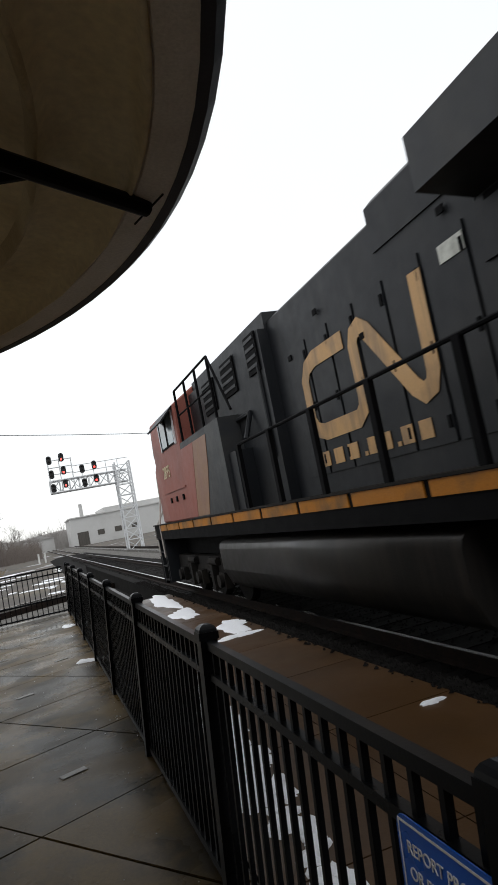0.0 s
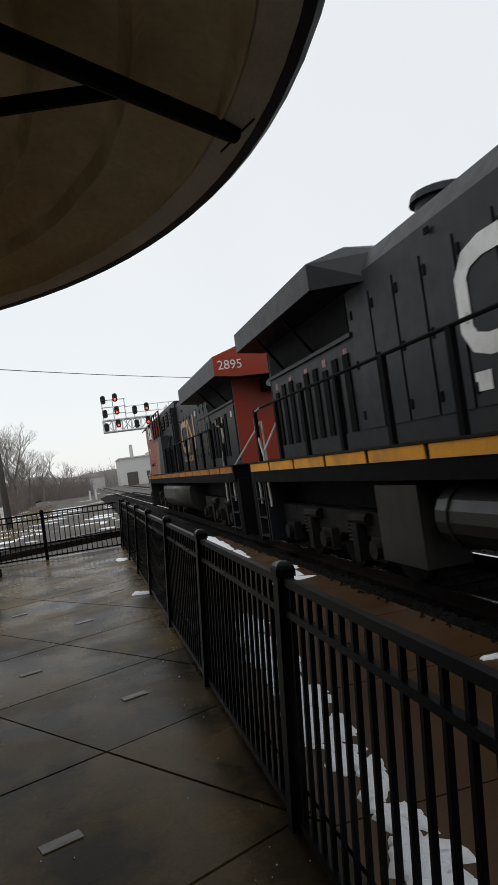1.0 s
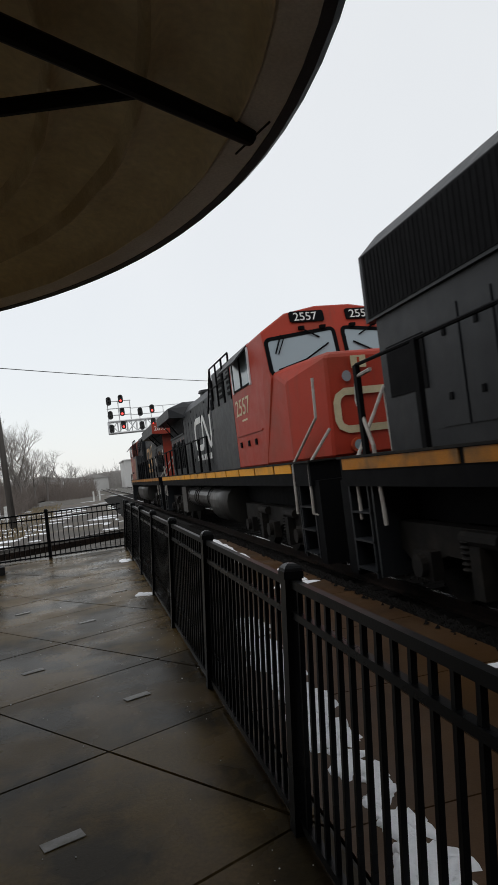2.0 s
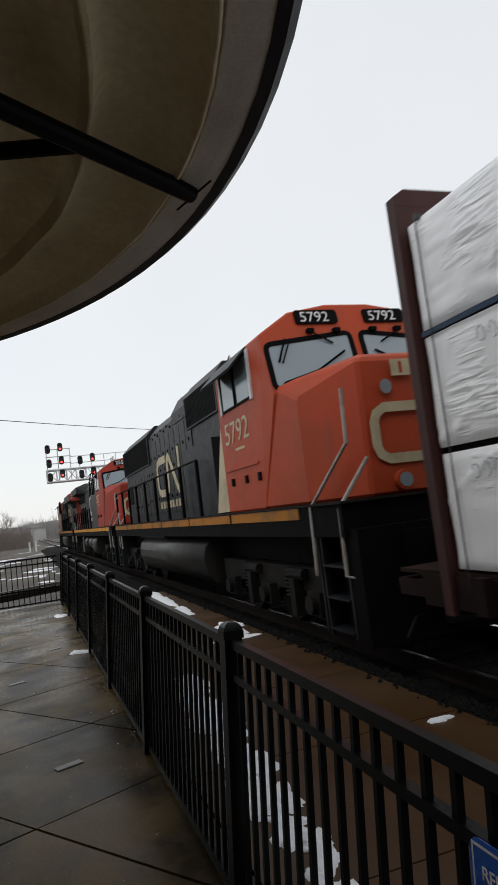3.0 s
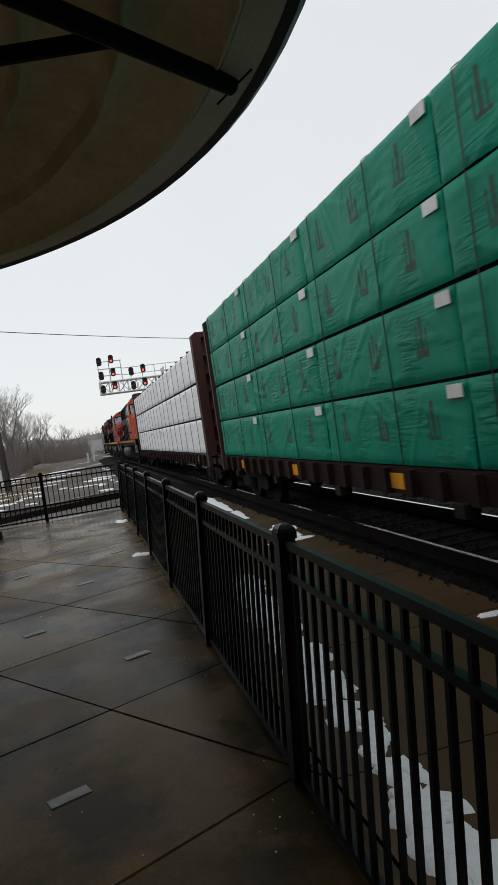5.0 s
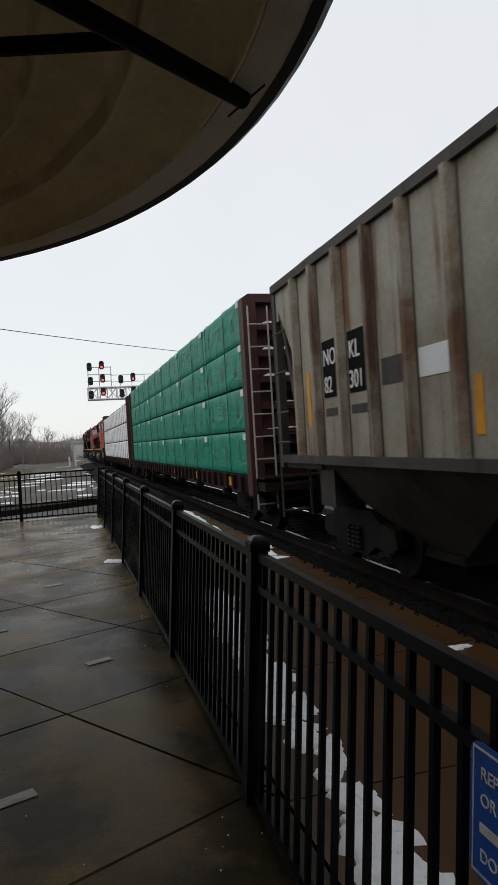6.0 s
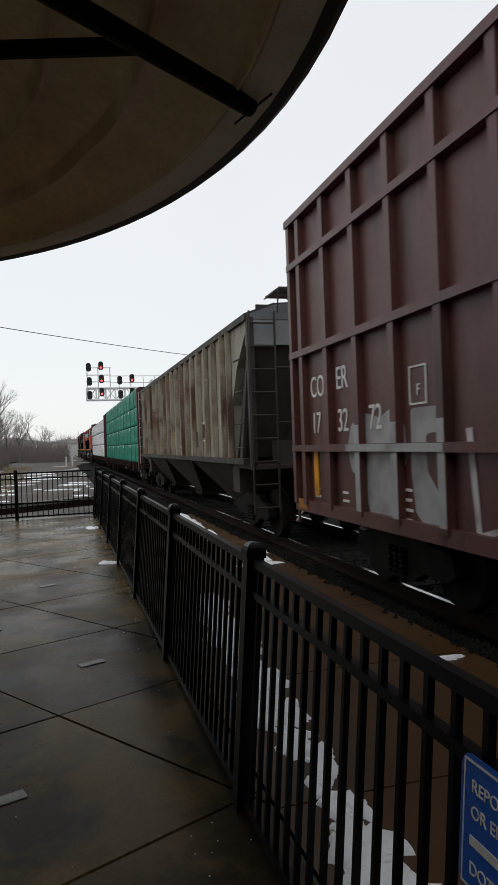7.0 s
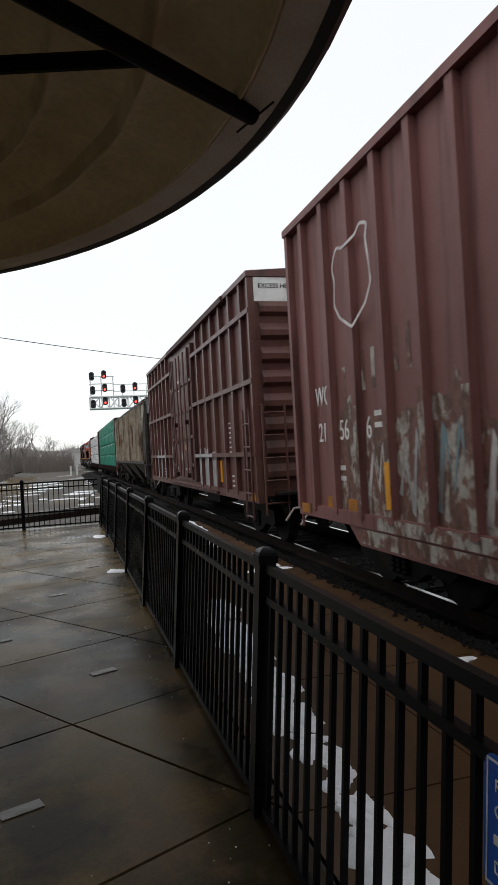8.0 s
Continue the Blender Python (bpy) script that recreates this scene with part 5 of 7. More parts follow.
            s0 += 0.61
        for k in range(14):
            quick("lift_lug", [(-0.975, -0.93, Y(5.6 + k * 0.42), Y(5.64 + k * 0.42), 4.22 + 0.08 * (k % 2), 4.28 + 0.08 * (k % 2))], DARK, e)
        bm = bmesh.new()
        prism(bm, [(-0.97, 4.22), (-0.97, 4.50), (-0.75, 4.86), (0.75, 4.86), (0.97, 4.50), (0.97, 4.22)], "y", Y(9.35), Y(10.85))
        prism(bm, [(-1.0, 3.86), (-1.0, 4.60), (-0.78, 4.87), (0.78, 4.87), (1.0, 4.60), (1.0, 3.86)], "y", Y(10.88), Y(13.6))
        prism(bm, [(-1.0, 3.2), (-1.0, 4.30), (-0.7, 4.62), (0.7, 4.62), (1.0, 4.30), (1.0, 3.2)], "y", Y(13.65), Y(cab0 - 0.02))
        part("dynamic_brake_housing", bm, BLACK_LOCO, e, "raised blower and brake housing", bevel=0.02)
        bm = bmesh.new()
        box(bm, -1.012, -1.0, Y(11.0), Y(13.5), 3.90, 4.58)
        for k in range(22):
            box(bm, -1.018, -1.012, Y(11.1 + k * 0.107), Y(11.135 + k * 0.107), 3.92, 4.56)
        part("grille", bm, DARK, e, "black intake grille")
        quick("grille", [(-1.02, -1.0, Y(13.75), Y(14.5), 3.5, 4.25)], DARK, e, bevel=0.01)
        quick("auxiliary_cabin", [(-1.30, 0, Y(11.6), Y(cab0 - 1.3), W, 3.3)], BLACK_LOCO, e, bevel=0.03)
        bm = bmesh.new()
        prism(bm, [(Y(cab0 - 1.25), W + 0.02), (Y(cab0 - 0.01), W + 0.02), (Y(cab0 - 0.01), 3.35), (Y(cab0 - 0.5), 3.35)], "x", -1.34, -1.0)
        part("painted_panel", bm, CREAM, e, "cream slanted stripe panel beside the cab", bevel=0.01)
        bm = bmesh.new()
        for y in (9.15, 11.4, 13.5):
            tube(bm, [(-0.62, Y(y), 4.66), (-0.62, Y(y), 4.9), (-0.62, Y(y + 0.1), 4.96), (-0.62, Y(y + 0.18), 4.88)], 0.018)
        part("lift_ring", bm, HANDRAIL, e)
    # cab
    cm = {"ge_front": RED_FADED, "ge_back": RED_CAB, "emd": RED_LOCO}[kind]
    face = lambda z: length - 1.85 - 0.265 * (z - 3.4)      # the windscreen wall leans back
    section = ((1.5, W), (1.5, 4.26), (0.98, 4.60), (0.35, 4.72))
    bm = bmesh.new()
    hull(bm, [(sx * x, Y(q), z) for x, z in section for sx in (-1, 1) for q in (cab0, length - 2.62 if z < 2 else face(z))]
         + [(sx * 1.47, Y(face(3.35)), 3.35) for sx in (-1, 1)])
    part("cab", bm, cm, e, "wide cab in red paint", bevel=0.025)
    bm = bmesh.new()
    hull(bm, [(sx * x, Y(length + q), z) for sx in (-1, 1) for x, q, z in ((1.495, -2.64, W + 0.003), (1.40, -1.30, W + 0.003), (1.03, -0.36, W + 0.003), (1.495, -2.64, 3.36),
                                                                    (1.44, -1.86, 3.44), (1.40, -1.30, 3.19), (0.97, -0.40, 3.46), (0.85, -0.50, 3.54), (1.2, -1.7, 3.52))])
    part("nose", bm, cm, e, "wide faceted nose with a flat front", bevel=0.035)
    to_face = lambda a, b, d: (a, Y(face(b) + 0.004 + d), b)
    for sx in (-1, 1):
        pane = rounded([(sx * 1.44, 3.42), (sx * 1.45, 4.09), (sx * 0.09, 4.25), (sx * 0.09, 3.42)], 0.10)
        bm = bmesh.new()
        sheet(bm, pane, to_face, 0.008)
        part("windscreen", bm, GLASS, e, "windscreen with the sky's reflection in its tint")
        bm = bmesh.new()
        ribbon(bm, pane + pane[:1], 0.075, to_face, 0.016)
        part("windscreen_seal", bm, DARK, e, "black rubber windscreen seal")
        bm = bmesh.new()
        tube(bm, [to_face(sx * 1.15, 4.16, 0.05), to_face(sx * 1.30, 3.82, 0.03)], 0.014)
        tube(bm, [to_face(sx * 1.07, 4.16, 0.05), to_face(sx * 1.25, 3.80, 0.03)], 0.010)
        tube(bm, [to_face(sx * 1.30, 3.50, 0.03), to_face(sx * 0.75, 3.66, 0.05), to_face(sx * 0.25, 3.95, 0.03)], 0.016)
        tube(bm, [to_face(sx * 0.72, 4.26, 0.06), to_face(sx * 0.40, 4.08, 0.03)], 0.014)
        for q in (0.72, 0.30):
            box(bm, sx * q - 0.05, sx * q + 0.05, Y(face(4.28)), Y(face(4.28) + 0.09), 4.25, 4.31)
        part("wiper", bm, DARK, e)
    num = {"ge_front": "2895", "ge_back": "2557", "emd": "5792"}[kind]
    # number boards and cab-side writing
    if sgn < 0:
        for x in (-0.90, 0.22):
            bm = bmesh.new()
            sheet(bm, rounded([(x, 4.40), (x, 4.62), (x + 0.68, 4.62), (x + 0.68, 4.40)], 0.05), to_face, 0.03)
            part("number_board", bm, DARK, e, "black number board")
            words("road_number", num, 0.235, WHITE_LET, e, end_text(x + 0.07, Y(face(4.43) + 0.036), 4.43) @ Matrix.Rotation(radians(-14.8), 4, "X"))
        words("road_number", num, 0.50, CREAM, e, side_text(-1.506, Y(cab0 + 0.25), 2.94, 1.25))
        quick("stencil_line", [(-1.506, -1.50, Y(cab0 + 0.75), Y(cab0 + 1.2), 2.80, 2.84)], CREAM, e)
        bm = bmesh.new()
        yb = Y(length - 0.345)
        ribbon(bm, [(1.0, 2.85), (0.15, 2.85), (0.04, 2.78), (0.0, 2.68), (0.0, 2.40), (0.04, 2.3), (0.15, 2.24), (1.0, 2.24)], 0.12, lambda a, b, d: (a - 0.88, yb - d, b))
        part("painted_mark", bm, CREAM, e)
        quick("number_patch", [(-0.56, -0.30, yb - 0.006, yb, 3.22, 3.42)], CREAM, e, "small pale square with a dark stroke")
        quick("number_patch", [(-0.45, -0.41, yb - 0.010, yb - 0.006, 3.25, 3.39)], RED_LOCO, e)
        bm = bmesh.new()
        sheet(bm, [(-0.66 + 0.08 * math.cos(q * 0.524), 3.10 + 0.09 * math.sin(q * 0.524)) for q in range(12)], lambda a, b, d: (a, yb - d, b), 0.006)
        part("painted_badge", bm, CHALK, e, "dull grey round badge")
        for x in (-0.62, 0.62):
            bm = bmesh.new()
            rod(bm, (x, yb - 0.02, 1.98), (x, yb - 0.10, 1.98), 0.12, 16)
            part("ditch_light", bm, RED_LOCO, e)
            bm = bmesh.new()
            rod(bm, (x, yb - 0.10, 1.98), (x, yb - 0.11, 1.98), 0.085, 16)
            part("lens", bm, GLASS, e)
    else:
        words("road_number", num, 0.40, CREAM, e, side_text(-1.506, Y(cab0 + 2.2), 2.85))
    if ge:
        b0 = 13.2 if sgn > 0 else cab0 - 2.6
        quick("equipment_block", [(-1.50, -1.10, Y(b0), Y(cab0 - 0.004), W, 3.40)], GREY_LOCO, e, "raised grey equipment block beside the cab", bevel=0.02)
        if sgn > 0:
            bm = bmesh.new()
            prism(bm, [(Y(b0 + 1.6), W + 0.02), (Y(cab0 - 0.03), W + 0.02), (Y(cab0 - 0.03), 3.27), (Y(b0 + 0.9), 3.27), (Y(b0 + 1.1), 2.7)], "x", -1.508, -1.5005)
            part("painted_panel", bm, TAN_STRIPE, e, "faded tan painted stripe")
            bm = bmesh.new()
            prism(bm, [(Y(b0 + 2.5), W + 0.02), (Y(cab0 - 0.03), W + 0.02), (Y(cab0 - 0.03), 3.27), (Y(b0 + 1.9), 3.27)], "x", -1.512, -1.5085)
            part("painted_panel", bm, RED_FADED, e, "weathered red painted panel")
        bm = bmesh.new()
        for k in range(4):
            yk = Y(b0 + 0.1 + k * (cab0 - b0 - 0.3) / 3)
            tube(bm, [(-1.46, yk, 3.38), (-1.46, yk, 4.48)], 0.025)
        tube(bm, [(-1.46, Y(b0 - 0.7), 3.4), (-1.46, Y(b0 + 0.1), 4.48), (-1.46, Y(cab0 - 0.2), 4.48)], 0.022)
        tube(bm, [(-1.46, Y(b0 + 0.1), 3.95), (-1.46, Y(cab0 - 0.2), 3.95)], 0.018)
        part("upper_handrail", bm, DARK, e)
    for s0, s1 in ((0.35, 1.0), (1.1, 1.75)):
        q0, q1 = 3.50, 4.16
        quick("side_window", [(-1.515, -1.49, Y(cab0 + s0), Y(cab0 + s1), q0, q1)], GLASS, e, bevel=0.006)
        bm = bmesh.new()
        ribbon(bm, [(cab0 + s0, q0 - 0.01), (cab0 + s1, q0 - 0.01), (cab0 + s1, q1 + 0.01), (cab0 + s0, q1 + 0.01), (cab0 + s0, q0 - 0.01)], 0.05, lambda a, b, d: (-1.503 - d, Y(a), b), 0.02)
        part("window_frame", bm, DARK, e)
    bm = bmesh.new()
    prism(bm, [(-1.50, 4.22), (-1.50, 4.26), (-1.80, 3.95), (-1.78, 3.92)], "y", Y(cab0 + 0.1), Y(cab0 + 1.75))
    part("sunshade", bm, BLACK_LOCO, e, "black tilted awning over the side window")
    for q in (0.27, 1.80):
        quick("window_post", [(-1.528, -1.50, Y(cab0 + q - 0.045), Y(cab0 + q + 0.045), 3.45, 4.2)], GALV, e, "pale window post")
    quick("belt_rail", [(-1.522, -1.50, Y(cab0 + 0.1), Y(length - 2.68), 2.50, 2.53)], cm, e)
    for s0 in (0.4, 1.1, 1.7):
        quick("grab_plate", [(-1.53, -1.50, Y(cab0 + s0), Y(cab0 + s0 + 0.1), 2.25, 2.37)], DARK, e)
    # handrails
    st = [1.1 + k * (1.42 if ge else 1.52) for k in range(20)]
    st = [s for s in st if s < cab0 - (3.4 if ge else 1.2)]
    handrail(e, [Y(s) for s in st], W, -1.47, 1.12 if kind == "emd" else 1.0)
    handrail(e, [Y(s) for s in st[::2]], W, 1.47, 1.0)
    # emblem
    hx = -0.979
    if kind == "ge_front":
        logo(e, Y(10.72), 2.50, 1.13, 3.12, hx, GOLD_OLD)
    elif kind == "ge_back":
        logo(e, Y(7.62), 2.56, 1.11, 3.3, hx, WHITE_LET)
    else:
        logo(e, Y(6.72), 2.48, 1.10, 3.15, hx, CREAM)
    return e, (u_hood + u_cab) / 2


def wrap_bundle(parent, y0, y1, z0, z1, half, material, seed, wrinkle):
    """A wrapped bundle of lumber whose near face is drawn in folds."""
    r = random.Random(seed)
    off = Vector((r.uniform(0, 50), r.uniform(0, 50), 0))
    folds = [(r.uniform(0.1, y1 - y0 - 0.1), r.uniform(-0.1, z1 - z0), r.uniform(-1.2, 1.2), r.uniform(0.018, 0.035), r.uniform(0.4, 1.3)) for _ in range(9)]

    def push(u, v):
        wv = 0.6 * noise.noise(Vector((u * 0.9, v * 0.9, 7)) + off)
        d = wrinkle * noise.noise(Vector((u * 1.8, v * 2.2, 0)) + off)
        zone = max(0.0, noise.noise(Vector((u * 0.8, v * 1.1, 11)) + off) + 0.25)
        d += 1.6 * wrinkle * zone * 1.6 * (0.5 - abs(noise.noise(Vector((u * 1.6 + wv, v * 8.5 + wv * 3, 3)) + off)))
        d += 0.9 * wrinkle * zone * (0.5 - abs(noise.noise(Vector((u * 4.5 - v * 3, v * 6.5 + u * 2, 5)) + off)))
        for fu, fv, slope, w, ln in folds:
            a, b = (u - fu), (v - fv)
            along, across = a * math.cos(slope) + b * math.sin(slope), -a * math.sin(slope) + b * math.cos(slope)
            if abs(along) < ln:
                d += 1.3 * wrinkle * math.exp(-(across / w) ** 2) * (1 - abs(along) / ln)
        edge = min(v, (z1 - z0) - v, u, (y1 - y0) - u)
        return d - 0.03 * math.exp(-edge / 0.04)

    bm = bmesh.new()
    nu, nv = max(6, int((y1 - y0) / 0.036)), max(5, int((z1 - z0) / 0.040))
    grid_face(bm, (-half, y1, z0), (0, y0 - y1, 0), (0, 0, z1 - z0), nu, nv, push)
    box(bm, -half + 0.035, -0.1, y0 + 0.01, y1 - 0.01, z0 + 0.015, z1 - 0.012)
    box(bm, 0.1, half, y0 + 0.01, y1 - 0.01, z0 + 0.015, z1 - 0.012)
    ob = part("wrapped_package", bm, material, parent)
    green = material is WRAP_GREEN
    if green:
        ob.data.materials.append(WRAP_MARK)
    for p in ob.data.polygons[: nu * nv]:
        p.use_smooth = True
        if green:                                # faint tree-like blocks printed at even steps
            q = (p.center.y - y0) % (0.31 * (y1 - y0)) - 0.18 * (y1 - y0)
            v = (p.center.z - z0) / (z1 - z0) - 0.32
            if 0 < v < 0.5 and (abs(q) < 0.03 or (abs(abs(q) - 0.09) < 0.028 and v < 0.34 + 0.3 * q) or (abs(q) < 0.13 and v < 0.07)):
                p.material_index = 1
    return ob


def centerbeam(u_front, u_back, rows, top, wrap, label, seed, extra):
    """A flatcar with end bulkheads, a centre beam and wrapped lumber on both sides."""
    e = tagged(new("centerbeam_flatcar"), label, "railcar", "loaded lumber flatcars")
    u_mid = (u_front + u_back) / 2
    lf, lb = u_front - u_mid, u_back - u_mid           # load's ends
    deck = 1.12
    quick("side_sill", [(-1.42, -1.28, lb - 0.5, lf + 0.5, 0.80, deck - 0.04)], SILL, e, bevel=0.01)
    quick("side_sill", [(1.28, 1.42, lb - 0.5, lf + 0.5, 0.80, deck - 0.04)], SILL, e, bevel=0.01)
    quick("deck", [(-1.40, 1.40, lb - 0.9, lf + 0.9, deck - 0.04, deck - 0.005)], SILL, e)
    quick("center_sill", [(-0.35, 0.35, lb - 1.0, lf + 1.0, 0.62, deck - 0.04), (-0.06, 0.06, lb, lf, deck, top - 0.1)], SILL, e)
    y, k = lb + 0.4, 0
    while y < lf - 0.3:
        quick("stake_pocket", [(-1.50, -1.42, y, y + 0.14, 0.80, deck - 0.02)], SILL, e, bevel=0.01)
        if k % 6 == 1:
            quick("reflector", [(-1.432, -1.42, y + 0.3, y + 0.75, 0.86, deck - 0.08)], YELLOW, e, "yellow reflective plate")
        if k % 5 == 2:
            quick("winch", [(-1.48, -1.30, y + 0.3, y + 0.48, 0.66, 0.80)], TRUCK, e, bevel=0.02)
        y += 0.62
        k += 1
    for ye, d in ((lf, 1), (lb, -1)):
        b0 = ye + d * 0.03
        dp = 0.12 if d > 0 else 0.30
        bm = bmesh.new()
        prism(bm, [(-1.2, 0.85), (-1.2, 4.50), (1.2, 4.50), (1.2, 0.85)], "y", b0, b0 + d * 0.10)
        part("bulkhead", bm, OXIDE, e, "brown steel end bulkhead sheet", bevel=0.01)
        for sx in (-1, 1):
            quick("bulkhead_post", [(sx * 1.20, sx * 1.46, b0, b0 + d * dp, 0.75, 4.40)], OXIDE, e, bevel=0.02)
        bm = bmesh.new()
        prism(bm, [(-1.46, 4.40), (-1.46, 4.48), (-1.34, 4.56), (1.34, 4.56), (1.46, 4.48), (1.46, 4.40)], "y", b0 - d * 0.002, b0 + d * dp)
        part("bulkhead_beam", bm, OXIDE, e, bevel=0.015)
        for q in (-0.75, -0.45, -0.2, 0.15, 0.5):
            quick("stencil_line", [(q, q + 0.2, b0 + d * dp, b0 + d * (dp + 0.006), 4.46, 4.51)], PALE_LABEL, e)
        quick("bulkhead_rib", [(-0.09, 0.09, b0 + d * 0.10, b0 + d * 0.30, 0.85, 4.41)], OXIDE, e, bevel=0.01)
        for q, z in enumerate((1.35, 1.88, 2.38, 2.88, 3.38, 3.88)):
            quick("shelf_rib", [(-1.2, 1.2, b0 + d * 0.10, b0 + d * (dp + 0.02), z, z + 0.12)], OXIDE, e, bevel=0.01)
            if d < 0 and q in (1, 2, 3, 4, 5):
                bm = bmesh.new()
                rr = random.Random(seed * 10 + q)
                x = -1.1
                while x < 1.0:
                    w = rr.uniform(0.15, 0.6)
                    if rr.random() < 0.72:
                        prism(bm, [(x, z + 0.121), (x + w, z + 0.121), (x + w * 0.8, z + 0.125 + rr.uniform(0.01, 0.04)), (x + w * 0.3, z + 0.125 + rr.uniform(0.01, 0.07))], "y", b0 + d * 0.12, b0 + d * 0.33)
                    x += w
                part("snow_on_rib", bm, SNOW, e, "thin line of snow lying on a bulkhead rib")
            for sx in (-1, 1):
                if q % 2 == 0:
                    quick("dark_pocket", [(sx * 0.3, sx * 0.95, b0 + d * 0.10, b0 + d * 0.115, z + 0.16, z + 0.34)], DARK, e)
        quick("end_platform", [(-1.40, 1.40, ye, ye + d * 0.95, 0.86, 1.02)], SILL, e, bevel=0.01)
        quick("coupler", [(-0.16, 0.16, ye + d * 0.9, ye + d * 1.32, 0.72, 1.0), (-0.3, 0.3, ye + d * 0.8, ye + d * 0.95, 0.6, 1.05)], TRUCK, e, bevel=0.03)
        bm = bmesh.new()
        for x in (-1.40, -1.02):
            tube(bm, [(x, ye + d * 0.46, 0.5), (x, ye + d * 0.46, 4.3)], 0.016)
        for k in range(9):
            tube(bm, [(-1.40, ye + d * 0.46, 0.6 + k * 0.42), (-1.02, ye + d * 0.46, 0.6 + k * 0.42)], 0.014)
        if extra == "green" and d < 0:
            part("ladder", bm, HANDRAIL, e)
        freight_truck(e, ye - d * 1.35)
        bm = bmesh.new()
        tube(bm, [(-0.2, ye + d * 0.9, 0.78), (-1.3, ye + d * 0.9, 0.62), (-1.42, ye + d * 0.9, 0.45)], 0.013)
        part("uncoupling_lever", bm, TRUCK, e)
    n = 6
    bl, rh = (lf - lb) / n, (top - deck) / rows
    for i in range(n):
        for j in range(rows):
            y1 = lf - i * bl
            wrap_bundle(e, y1 - bl + 0.012, y1 - 0.012, deck + j * rh + (0.02 if wrap is WRAP_WHITE else 0.010) + 0.012 * ((i * 3 + j) % 3), deck + (j + 1) * rh - (0.022 if wrap is WRAP_WHITE else 0.012), 1.40, wrap, seed + i * 7 + j, 0.011 if wrap is WRAP_WHITE else 0.011)
    # Black bars fill the gaps between rows in place of their shade.
    quick("load_gap", [(-1.34, -0.2, lb + 0.02, lf - 0.02, deck + (j + 1) * rh - 0.06, deck + (j + 1) * rh + 0.05) for j in range(rows - 1)], DARK, e, "black filler for the shade between lumber rows")
    # straps
    k = 0
    y = lf - (0.2 if wrap is WRAP_WHITE else 0.45)
    while y > lb + 0.2:
        bm = bmesh.new()
        tube(bm, [(-1.425, y, 0.9), (-1.43, y + 0.0, top - 0.04), (-1.36, y, top + 0.01), (-0.1, y, top + 0.02)], 0.0075, 5)
        part("strap", bm, STRAP, e)
        if wrap is WRAP_WHITE:
            quick("corner_guard", [(-1.432, -1.36, y - 0.016, y + 0.016, top - 0.04, top + 0.01)], STRAP, e, bevel=0.01)
        y -= bl / 3 if wrap is WRAP_WHITE else bl / 2
        k += 1
    if extra == "white":
        for i in range(n):
            for j in range(rows):
                if (i * 5 + j * 3) % 7 < 4:
                    zz, yy = deck + (j + 0.78) * rh, lf - i * bl - 0.5 - 0.3 * j
                    rr = random.Random(i * 9 + j)
                    for q in range(3):
                        c0 = yy - q * 0.13
                        bm = bmesh.new()
                        ribbon(bm, [(c0 + 0.045 * math.cos(a * 0.75), zz + 0.06 * math.sin(a * 0.75) + 0.04 * rr.random()) for a in range(8 - q)], 0.009, lambda a, b, d: (-1.425 - d, a, b), 0.003)
                        part("chalk_mark", bm, CHALK, e)
        for y0, y1, z0, z1 in ((lb + 0.05, lb + 1.3, deck - 0.05, deck + 0.04), (lf - bl * 1.35, lf - 0.05, deck + 2 * rh - 0.02, deck + 2 * rh + 0.02)):
            quick("wrap_edge", [(-1.425, -1.41, y0, y1, z0, z1)], BLUE_EDGE, e, "dark blue plastic wrap edge")
        for y, txt in ((lf - 2.9, "NOK"), (lf - 4.4, "501")):
            words("reporting_mark", txt, 0.27, WHITE_LET, e, side_text(-1.436, y, 0.82))
    else:
        for i in range(n):
            for j in range(rows):
                zz, yy = deck + (j + 0.34) * rh, lf - (i + 1) * bl
                quick("tag", [(-1.428, -1.415, yy + 0.04, yy + 0.30, deck + (j + 0.80) * rh, deck + (j + 0.95) * rh)], WHITE_LET, e, "small white bundle tag")
    return e, u_mid


